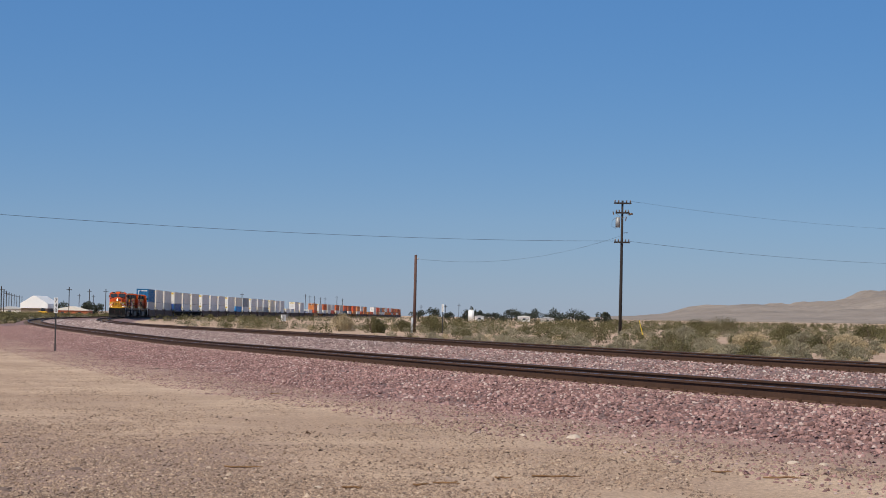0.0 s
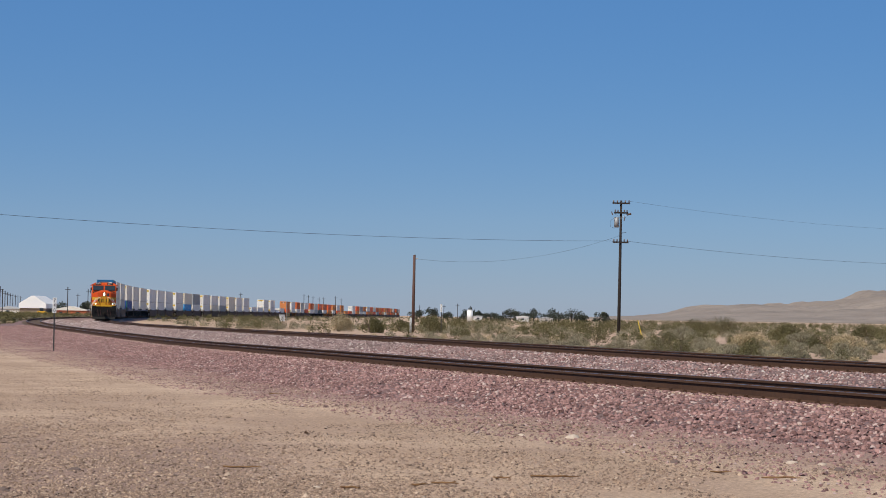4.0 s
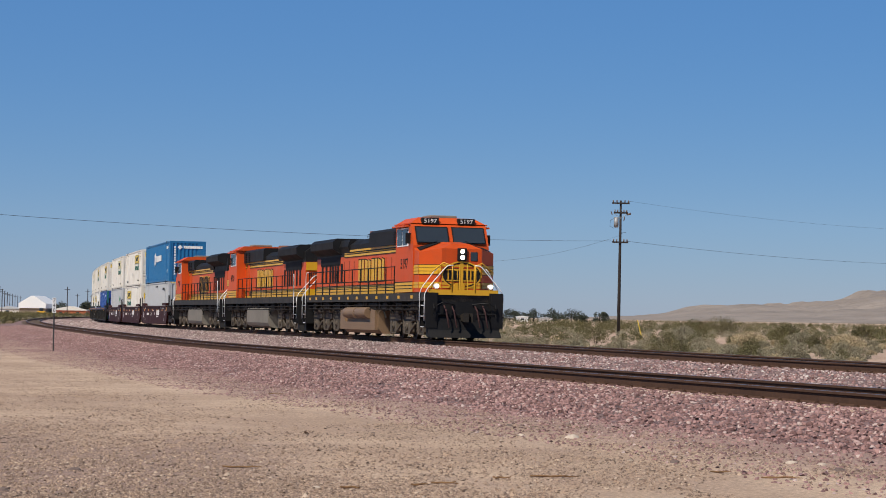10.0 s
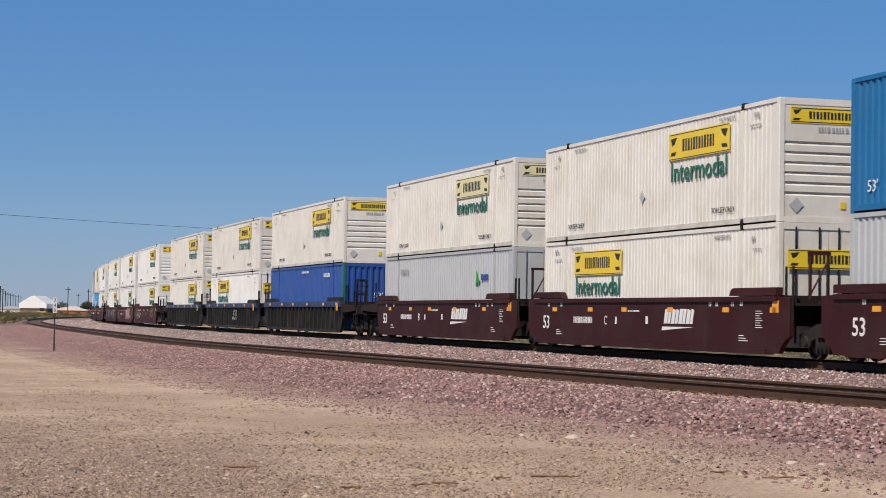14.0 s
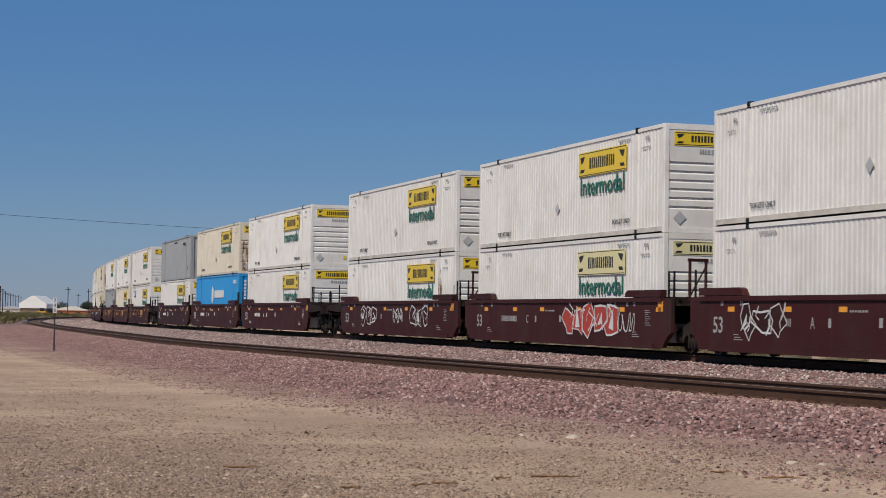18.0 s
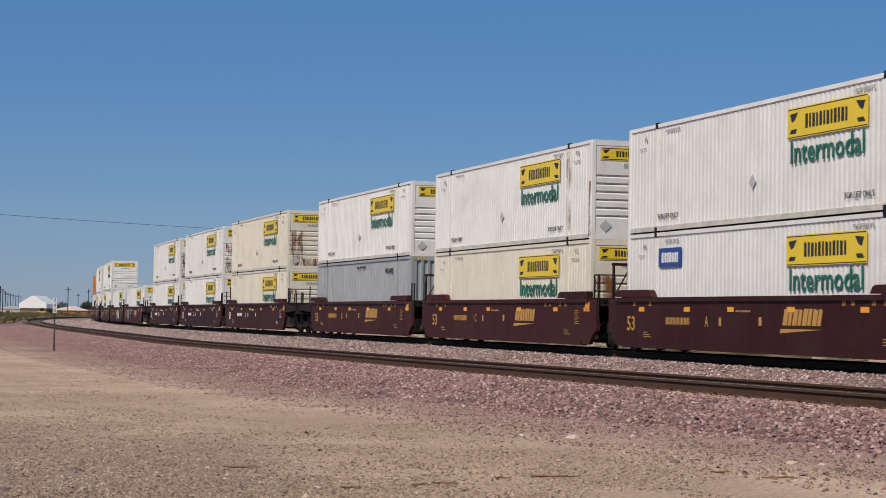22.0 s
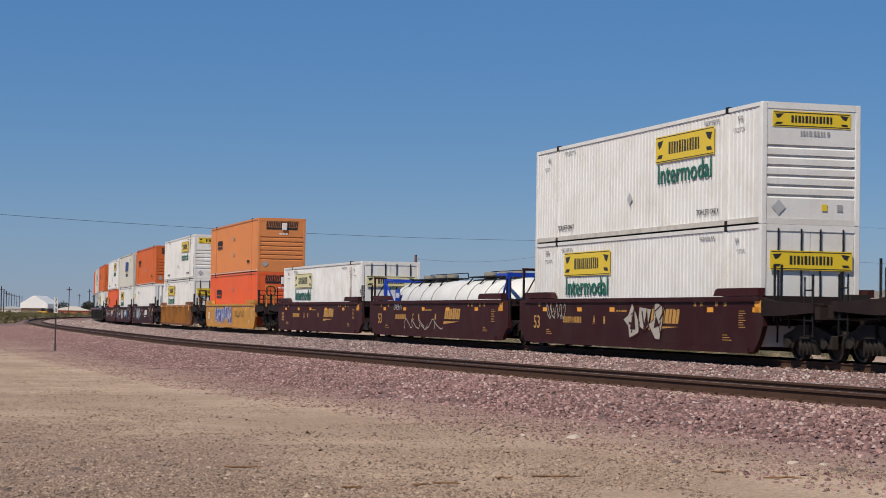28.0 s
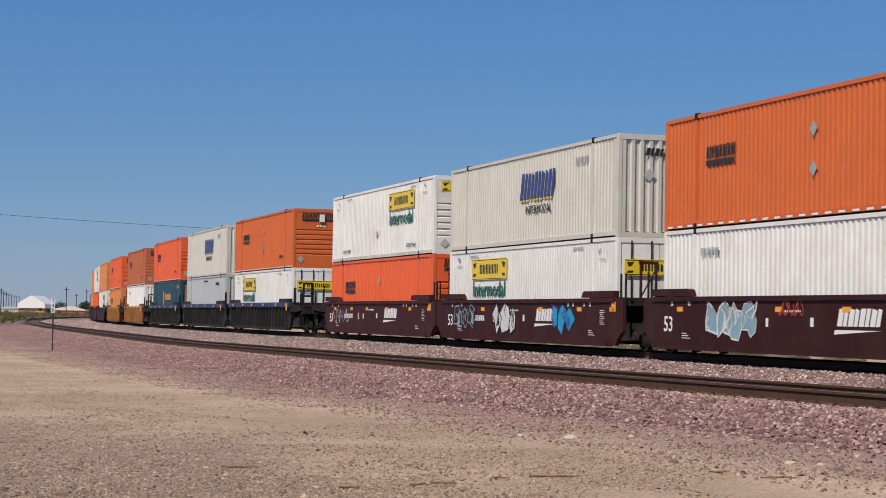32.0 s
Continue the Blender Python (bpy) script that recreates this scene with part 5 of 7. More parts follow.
def step_well(bm, s):
    y0, y1 = sorted((s * 1.05, s * 1.5))
    box(bm, 9.75, 9.82, y0, y1, 0.48, 1.78)
    box(bm, 10.52, 10.59, y0, y1, 0.48, 1.78)
    y2, y3 = sorted((s * 1.0, s * 1.08))
    box(bm, 9.80, 10.54, y2, y3, 0.48, 1.78)
    for z in (0.48, 0.88, 1.28):
        box(bm, 9.80, 10.54, y0, y1, z, z + 0.05)


def step_edges(bm):
    for s in (-1, 1):
        for z in (0.48, 0.88, 1.28):
            y0, y1 = sorted((s * 1.5, s * 1.512))
            box(bm, 9.95, 10.4, y0, y1, z + 0.012, z + 0.035)


def nose_emblem(bm):
    """Yellow bands and a ring behind a row of plain black shapes."""
    for z in (-0.46, -0.34, 0.34):
        plate(bm, -0.77, 0.77, z, z + 0.085, 0)
    plate(bm, -0.77, 0.77, -0.20, 0.26, 0)
    for z in (-0.225, 0.265):
        plate(bm, -0.77, 0.77, z, z + 0.02, 1)
    name_shapes(bm, -0.72, 0.72, -0.15, 0.21, 4, 1, 0, 0.006)
    ring = [(0.72 * math.cos(k * math.pi / 12), 0.03 + 0.44 * math.sin(k * math.pi / 12)) for k in range(26)]
    ribbon(bm, ring, 0.05, 0.0145, 1)
    ribbon(bm, [(x * 1.06, 0.03 + (y - 0.03) * 1.12) for x, y in ring], 0.05, 0.0155, 0)
    plate(bm, -0.06, 0.06, -0.62, 0.62, 0, 0.017)


def anti_glare(bm):
    """Two matt panels on the falling sides of the nose top."""
    for s in (-1, 1):
        p, q, r = Vector((8.70, s * 1.46, 3.46)), Vector((9.45, s * 1.46, 3.30)), Vector((8.70, s * 0.35, 3.74))
        up = (q - p).cross(r - p).normalized()
        up = up if up.z > 0 else -up
        pts = [p.lerp(q, u).lerp(r.lerp(Vector((10.02, s * 0.35, 3.62)), u * 0.55), v) for u, v in ((0.06, 0.10), (0.80, 0.06), (0.30, 0.86), (0.04, 0.92))]
        lo, hi = [bm.verts.new(v + up * 0.012) for v in pts], [bm.verts.new(v + up * 0.03) for v in pts]
        bm.faces.new(lo[::-1])
        bm.faces.new(hi)
        for i in range(4):
            bm.faces.new((lo[i], lo[(i + 1) % 4], hi[(i + 1) % 4], hi[i]))
    bmesh.ops.recalc_face_normals(bm, faces=bm.faces[:])


def plow(bm):
    prism(bm, [(10.25, 0.85), (10.25, 0.16), (10.82, 0.12), (10.58, 0.40), (10.5, 0.85)], "y", -1.38, 1.38)
    box(bm, 10.15, 10.40, -1.0, 1.0, 0.8, 1.60)
    for s in (-1, 1):
        tube(bm, [(10.42, s * 0.35, 1.35), (10.75, s * 0.9, 1.42), (10.72, s * 1.1, 1.3)], 0.025, 6)
        box(bm, 10.38, 10.50, s * 0.9 - 0.12, s * 0.9 + 0.12, 1.0, 1.3)
        box(bm, 10.5, 10.56, s * 1.15 - 0.06, s * 1.15 + 0.06, 0.3, 0.8)
        tube(bm, [(10.45, s * 1.2, 1.5), (10.7, s * 1.2, 1.2), (10.66, s * 1.2, 0.9)], 0.03, 6)
    tube(bm, [(10.55, -1.3, 0.98), (10.60, 1.3, 0.98)], 0.025, 6)


def under_piping(bm, y):
    rnd = random.Random(23)
    for k in range(44):
        x = rnd.uniform(-9.3, 9.2)
        z = rnd.uniform(1.05, 1.4)
        d = rnd.uniform(0.15, 0.9)
        tube(bm, [(x, y, z), (x + d * 0.4, y * 1.02, z + rnd.uniform(-0.12, 0.06)), (x + d, y, z + rnd.uniform(-0.3, 0.05))], rnd.uniform(0.014, 0.035), 5)
    for k in range(16):
        x = rnd.uniform(-9.2, 9.0)
        box(bm, x, x + rnd.uniform(0.06, 0.25), *sorted((y * 0.9, y * 1.03)), 1.44 - rnd.uniform(0.1, 0.35), 1.455)


LOCO_WORDS = ("orange, black and yellow diesel locomotive with lit headlights",
              "orange and black diesel locomotive with yellow stripes, running long hood first",
              "bright orange diesel locomotive with black roof and yellow sill stripe")


def locomotive(number, scheme, lit, tanks):
    words = LOCO_WORDS[0 if lit else (2 if scheme == "new" else 1)]
    c = tagged(new("locomotive"), words, "locomotive", group="locomotives at the head of the train")
    org, ylw, blk, frm = M["loco_orange"], M["loco_yellow"], M["black"], M["frame_grey"]
    P = lambda name, fn, m, label="", smooth=False: place(name, shared(("loco", name, m.name), fn, [m], smooth), c, label)
    box_part("underframe", c, (-10.4, 10.4, -1.49, 1.49, 1.46, 1.78), frm, "dark grey frame edge")
    box_part("centre_sill", c, (-10.2, 10.2, -0.8, 0.8, 1.05, 1.46), blk)
    P("hood", loco_hood, org, "orange engine hood")
    old = scheme == "old"
    place("hood_roof", shared(("hood_roof", old), lambda bm: loco_roof(bm, old), [blk]), c, "black hood roof")
    place("radiator", shared(("radiator", old), lambda bm: loco_radiator(bm, old), [blk]), c, "black overhanging radiator housing")
    P("cab", loco_cab, org, "orange cab")
    P("cab_roof", loco_cab_roof, org)
    for s in (-1, 1):
        box_part("roof_gutter", c, (6.15, 8.3, *sorted((s * 1.48, s * 1.56)), 4.40, 4.45), org)
    P("nose", loco_nose, org, "broad orange nose")
    place("fuel_tank", shared(("fuel_tank", tanks), lambda bm: fuel_tank(bm, tanks), [M["copper_tank"] if tanks else M["grime_grey"]]), c, "dusty fuel tank")
    if tanks:
        for x in (-1.0, 1.0):
            for s in (-1, 1):
                tube_part("air_reservoir", c, ((x - 0.93, s * 1.42, 1.0), (x - 0.85, s * 1.42, 1.0), (x + 0.85, s * 1.42, 1.0), (x + 0.93, s * 1.42, 1.0)), 0.23, M["copper_tank"], 12)
    for x in (-6.9, 6.9):
        loco_truck(c, x)
    for e in (0, 180):
        turn = pose(0, 0, 0, 0, 0, e)
        for s in (-1, 1):
            place("step_well", shared(("step_well", s), lambda bm: step_well(bm, s), [blk]), c, "", turn)
        place("step_edge", shared("step_edge", step_edges, [M["chrome"]]), c, "", turn)
        place("plow", shared("plow", plow, [blk]), c, "black pilot plow", turn)
        place("coupler", shared("coupler", coupler, [M["truck"]]), c, "", turn @ pose(11.15, 0, 0))
        for y in (-0.75, -0.45, 0.45, 0.75):
            place("air_hose", shared("air_hose", lambda bm: tube(bm, [(10.45, 0, 1.3), (10.75, 0, 1.1), (10.8, 0.05, 0.75), (10.75, 0.12, 0.5)], 0.03, 6), [M["hose"]]), c, "", turn @ pose(0, y, 0))
        for s in (-1, 1):
            slant = ((10.50, s * 1.53, 0.72), (10.52, s * 1.53, 1.70), (10.50, s * 1.42, 1.92), (10.46, s * 0.72, 2.72), (10.46, s * 0.60, 2.80), (10.46, s * 0.42, 2.80))
            near = ((9.85, s * 1.53, 0.72), (9.85, s * 1.53, 1.72), (9.92, s * 1.48, 1.95), (10.12, s * 1.05, 2.60), (10.16, s * 0.95, 2.68)) if e == 0 else ((9.85, s * 1.53, 0.72), (9.85, s * 1.53, 1.9), (9.80, s * 1.52, 2.72), (9.72, s * 1.51, 2.84), (9.42, s * 1.49, 2.84))
            for pts in (slant, near):
                tube_part("grab_rail", c, tuple((turn @ Vector(p))[:] for p in pts), 0.019, M["chrome"], 8)
    # stripes along the hood
    heritage = scheme == "old"
    for s in (-1, 1):
        f = "out" if s > 0 else "in"
        place("sill_stripe", shared(("sill_stripe",), lambda bm: (plate(bm, -8.05, 8.05, 0, 0.38, 0), [plate(bm, -8.05, 8.05, z, z + 0.03, 1, 0.006) for z in (0.115, 0.235, 0.37)]), [ylw, blk]), c, "yellow stripe with black lines", facing(f, -1.85, 1.79, 0.99))
        place("top_stripe", shared(("top_stripe", heritage), lambda bm: (plate(bm, -5.3, 5.3, 0, 0.30, 0), [plate(bm, -5.3, 5.3, z, z + 0.028, 1, 0.006) for z in (-0.02, 0.10, 0.19)]), [ylw, blk]), c, "yellow stripe with black lines", facing(f, 0.9, 3.44, 0.992))
        place("cab_stripe", shared(("cab_stripe",), lambda bm: (plate(bm, -1.27, 1.27, 0, 0.38, 0), [plate(bm, -1.27, 1.27, z, z + 0.03, 1, 0.006) for z in (0.115, 0.235, 0.37)]), [ylw, blk]), c, "", facing(f, 7.47, 1.81, 1.502))
        nm = [ylw, blk] if heritage else [blk, ylw]
        place("name_band", shared(("loco_name", scheme), lambda bm: (name_shapes(bm, -2.25, 2.25, -0.46, 0.46, 4, 0, 0.0 if heritage else 0.3, 0.008), name_shapes(bm, -2.25, 2.25, -0.46, 0.46, 4, 1, 0.0 if heritage else 0.3, 0.0, 0.045)), nm), c, "large name shapes", facing(f, 0.4 if heritage else -0.6, 2.80, 0.99))
        if not heritage:
            place("swoosh", shared("swoosh", lambda bm: (prism(bm, [(-2.0, -0.12), (-1.9, 0.08), (2.0, 0.08)], "z", 0, 0.006, 0), prism(bm, [(-1.9, -0.09), (-1.82, 0.05), (1.7, 0.06)], "z", 0.006, 0.01, 1)), [ylw, blk]), c, "", facing(f, -0.6, 2.22, 0.99))
        place("lettering", text_mesh(number, 1.05, 0.40, blk), c, "", facing(f, 7.5, 2.9, 1.502))
        # doors, louvres, vents
        for i, x in enumerate((-9.0, -8.2, -7.4, -6.9, -6.4, -5.9, -5.2)):
            place("louvre", shared("louvre", lambda bm: box(bm, -0.15, 0.15, -0.42, 0.42, 0, 0.02), [M["louvre"]]), c, "", facing(f, x + 0.3, 2.75, 0.985))
        for x in () if f == "in" else (-4.4, -3.5, -2.6, -1.7, -0.8, 0.1, 1.0, 1.9, 2.8, 3.7):
            place("door_seam", shared("door_seam", lambda bm: box(bm, -0.012, 0.012, -0.58, 0.60, 0, 0.008), [M["seam"]]), c, "", facing(f, x, 2.66, 0.988))
        place("cab_door", shared("cab_door_panel", lambda bm: (box(bm, -0.36, 0.36, -0.85, 0.85, 0, 0.03, bevel=0.01)), [org]), c, "", facing(f, 5.3, 2.75, 0.985))
        for x in (4.6, 5.9):
            place("vent", shared("small_vent", lambda bm: [box(bm, -0.16, 0.16, z, z + 0.03, 0, 0.015) for z in (-0.12, -0.06, 0.0, 0.06)], [blk]), c, "", facing(f, x, 2.02, 1.0))
        for k in range(2):
            place("roof_grille", shared("roof_grille", lambda bm: [box(bm, -0.22, 0.22, z, z + 0.05, 0, 0.05) for z in (-0.25, -0.15, -0.05, 0.05, 0.15, 0.25)], [M["louvre"]]), c, "dark slatted grille", facing(f, (4.6 + k * 0.9), 3.95, 1.1))
        # flat dark strip along the hood, just below the radiator housing
        place("dark_intake", shared("dark_intake", lambda bm: box(bm, -1.9, 1.9, -0.2, 0.2, 0, 0.02), [M["louvre"]]), c, "", facing(f, -7.1, 3.30, 0.985))
        # side glass
        place("window_frame", shared("window_frame", lambda bm: box(bm, -0.82, 0.82, -0.36, 0.36, 0, 0.025, bevel=0.01), [M["chrome"]]), c, "pale window frame", facing(f, 7.25, 3.92, 1.495))
        for x in (6.85, 7.62):
            place("side_window", shared("side_window", lambda bm: box(bm, -0.34, 0.34, -0.30, 0.30, 0, 0.02), [M["glass"]]), c, "dark side window", facing(f, x, 3.92, 1.512))
        place("awning", shared("awning", lambda bm: prism(bm, [(-0.9, 0), (0.9, 0), (0.9, 0.06), (-0.9, 0.06)], "z", 0, 0.22), [org]), c, "", facing(f, 7.25, 4.30, 1.49))
        place("mirror", shared("mirror", lambda bm: box(bm, -0.05, 0.05, -0.2, 0.2, 0, 0.18), [blk]), c, "", facing(f, 8.3, 3.85, 1.5))
        # frame-edge reflectors
        for x in () if f == "in" else (-9.0, -7.7, -6.3, -4.8, -3.2, -1.6, 0.0, 1.7, 3.3, 5.0, 6.7, 8.6):
            place("reflector", shared("loco_reflector", lambda bm: plate(bm, -0.15, 0.15, -0.06, 0.06, t=0.01), [ylw]), c, "", facing(f, x, 1.62, 1.49))
        # handrails
        y = -1.46 if s > 0 else 1.46
        for x in (-9.4, -8.0, -6.6, -5.2, -3.8, -2.4, -1.0, 0.4, 1.8, 3.2, 4.6, 5.9):
            tube_part("handrail_post", c, ((x, y, 1.78), (x, y, 2.82)), 0.026, blk)
        for z in (2.30, 2.82):
            tube_part("handrail", c, ((-9.6, y, z), (5.95, y, z)), 0.022, blk)
        tube_part("hood_rail", c, ((-4.0, -1.03 * s, 3.62), (6.0, -1.03 * s, 3.62)), 0.016, blk)
        for z in (1.30, 1.15):
            tube_part("pipe", c, ((-9.5, y * 0.98, z), (9.4, y * 0.98, z)), 0.025, M["truck"])
        place("under_piping", shared(("under_piping", s), lambda bm: under_piping(bm, y * 0.94), [M["truck"]]), c, "tangle of dark pipes and brackets")["kind"] = "stuff"
        for k in range(9):
            x = -8.7 + k * 2.1
            box_part("underframe_box", c, (x, x + 0.5 + 0.3 * (k % 3), *sorted((y * 0.78, y * 0.96)), 1.08, 1.42), M["truck"], bevel=0.02)
    # cab front
    for s in (-1, 1):
        y0, y1 = sorted((s * 0.12, s * 1.33))
        box_dims = (y0, y1)
        me = shared(("windshield_frame", s), lambda bm: prism(bm, [(8.755, 3.68), (8.775, 3.68), (8.425, 4.32), (8.405, 4.32)], "y", y0 - 0.04, y1 + 0.04), [blk])
        place("windshield_frame", me, c)
        me = shared(("windshield", s), lambda bm: prism(bm, [(8.745, 3.72), (8.785, 3.72), (8.477, 4.28), (8.437, 4.28)], "y", y0, y1), [M["glass"]])
        place("windshield", me, c, "dark windshield pane")
        tube_part("wiper", c, ((8.83, s * 0.9, 3.62), (8.76, s * 0.55, 3.78)), 0.012, blk)
        box_part("number_board", c, (8.12, 8.34, s * 0.72 - 0.34, s * 0.72 + 0.34, 4.42, 4.66), blk, "black number board", 0.02)
        place("lettering", text_mesh(number, 0.5, 0.16, M["white_ink"]), c, "white numerals", facing("front", s * 0.72, 4.54, 8.345))
        # ditch light and front rails
        tube_part("ditch_light", c, ((10.30, s * 1.05, 2.02), (10.48, s * 1.05, 2.02)), 0.10, M["chrome"], 12)
        tube_part("ditch_lens", c, ((10.48, s * 1.05, 2.02), (10.50, s * 1.05, 2.02)), 0.065, M["lamp"] if lit else M["glass"], 12, "lit white lens" if lit else "")
        tube_part("grab_rail", c, ((10.45, s * 0.45, 1.8), (10.45, s * 0.45, 2.80), (10.3, s * 0.75, 2.9), (10.3, s * 1.2, 2.55)), 0.028, M["loco_yellow"], 8)
    tube_part("horn", c, ((6.9, -0.3, 4.74), (7.4, -0.3, 4.76)), 0.06, blk, 8)
    box_part("air_conditioner", c, (6.5, 7.6, -0.55, 0.55, 4.68, 4.80), M["grime_grey"], "", 0.03)
    box_part("headlight_box", c, (10.13, 10.24, -0.18, 0.18, 2.98, 3.46), blk, "", 0.02)
    for z in (3.11, 3.33):
        tube_part("headlight", c, ((10.24, 0.0, z), (10.27, 0.0, z)), 0.085, M["lamp"] if lit else M["glass"], 12, "lit headlight" if lit else "")
    box_part("nose_window", c, (10.14, 10.17, 0.34, 0.62, 2.98, 3.32), M["glass"], "", 0.02)
    place("nose_emblem", shared("nose_emblem", nose_emblem, [ylw, blk]), c, "yellow bands with a ring emblem", facing("front", 0, 2.42, 10.155))
    place("anti_glare_panel", shared("anti_glare_panel", anti_glare, [blk]), c, "matt black panel below the windshield")
    for s in (-1, 1):
        ang = math.degrees(math.atan2(0.70, 0.68)) * s
        n = place("nose_band", shared("nose_band", lambda bm: ([plate(bm, -0.48, 0.48, z, z + 0.10, 0) for z in (-0.54, -0.42, -0.02, 0.10, 0.22)], [plate(bm, -0.48, 0.48, z, z + 0.02, 1) for z in (-0.44, -0.04, 0.08, 0.20, 0.32)]), [ylw, blk]), c, "", pose(9.81, s * 1.13, 2.50, 90, 0, 90 + ang))
        place("nose_band", shared("nose_side_band", lambda bm: ([plate(bm, -0.36, 0.36, z, z + 0.10, 0) for z in (-0.54, -0.42, -0.02, 0.10, 0.22)], [plate(bm, -0.36, 0.36, z, z + 0.02, 1) for z in (-0.44, -0.04, 0.08, 0.20, 0.32)]), [ylw, blk]), c, "", facing("out" if s < 0 else "in", 9.05, 2.50, 1.465))
    box_part("end_beam", c, (10.38, 10.46, -1.35, 1.35, 1.70, 1.90), ylw, "yellow platform edge")
    box_part("nose_door", c, (10.14, 10.18, -0.42, 0.12, 1.85, 2.15), ylw)
    for y in (-0.42, -0.15, 0.15, 0.42):
        tube_part("gate_bar", c, ((10.42, y, 1.9), (10.42, y, 2.85)), 0.025, ylw)
    # long-hood end and roof gear
    box_part("end_stripe", c, (-9.93, -9.90, -0.95, 0.95, 3.05, 3.45), ylw, "yellow top band on the hood end")
    box_part("end_stripe", c, (-9.93, -9.90, -0.95, 0.95, 1.80, 2.15), ylw)
    place("lettering", text_mesh(number, 0.75, 0.26, blk), c, "", facing("rear", 0.45, 2.85, 9.91))
    for s in (-1, 1):
        tube_part("rear_light", c, ((-9.9, s * 0.14, 3.72), (-10.02, s * 0.14, 3.72)), 0.12, M["glass"], 10)
    tube_part("exhaust_stack", c, ((-1.3, 0, 4.1), (-1.3, 0, 4.5)), 0.62, M["rust_stack"], 14, "rusty exhaust stack")
    for x in (-8.5, -6.6):
        tube_part("radiator_fan", c, ((x, 0, 4.26 if old else 4.48), (x, 0, 4.34 if old else 4.56)), 0.7, M["louvre"], 16)
    tube_part("lifting_ring", c, ((-2.6, -0.4, 4.28), (-2.6, -0.4, 4.40), (-2.1, -0.4, 4.40), (-2.1, -0.4, 4.28)), 0.02, blk)
    return c


M["loco_gear"] = mat("dusty_bogie_steel", (0.085, 0.07, 0.056), 0.85, var=0.4, fine=9, dirt=(0.17, 0.14, 0.11), dirt_amount=0.55, bump=0.4)
M["frame_grey"] = mat("dark_frame_grey", (0.032, 0.031, 0.031), 0.65, var=0.2, dirt=(0.11, 0.088, 0.068), dirt_amount=0.45, dirt_scale=2.5)
M["louvre"] = mat("dark_louvre", (0.012, 0.012, 0.013), 0.7, var=0.2)
M["seam"] = mat("seam_shadow_line", (0.16, 0.03, 0.012), 0.6, var=0.2)
M["hose"] = mat("rubber_hose", (0.06, 0.03, 0.03), 0.7, var=0.2)
M["rust_stack"] = mat("rusty_exhaust", (0.16, 0.055, 0.03), 0.8, var=0.25)
for key_name, mk in (("placard_frame", "light_grey"), ("placard_grey", "mid_grey")):
    shared(key_name, lambda bm: diamond(bm, 0.18), [M[mk]])
shared("leaf_logo", lambda bm: (prism(bm, [(-0.5, -0.25), (-0.28, -0.1), (-0.3, 0.2), (-0.48, 0.3)], "z", 0, 0.006, 0), prism(bm, [(-0.25, -0.28), (-0.05, -0.05), (-0.2, 0.02)], "z", 0, 0.006, 0), name_shapes(bm, 0.1, 0.9, -0.05, 0.15, 4, 1)), [M["leaf_green"], M["blue_ink"]])

for key_name in ("black", "truck", "end_dark", "maroon", "black_car", "louvre", "frame_grey", "rail", "loco_gear", "wheel", "hose"):
    M[key_name].node_tree.nodes["Principled BSDF"].inputs["Specular IOR Level"].default_value = 0.18

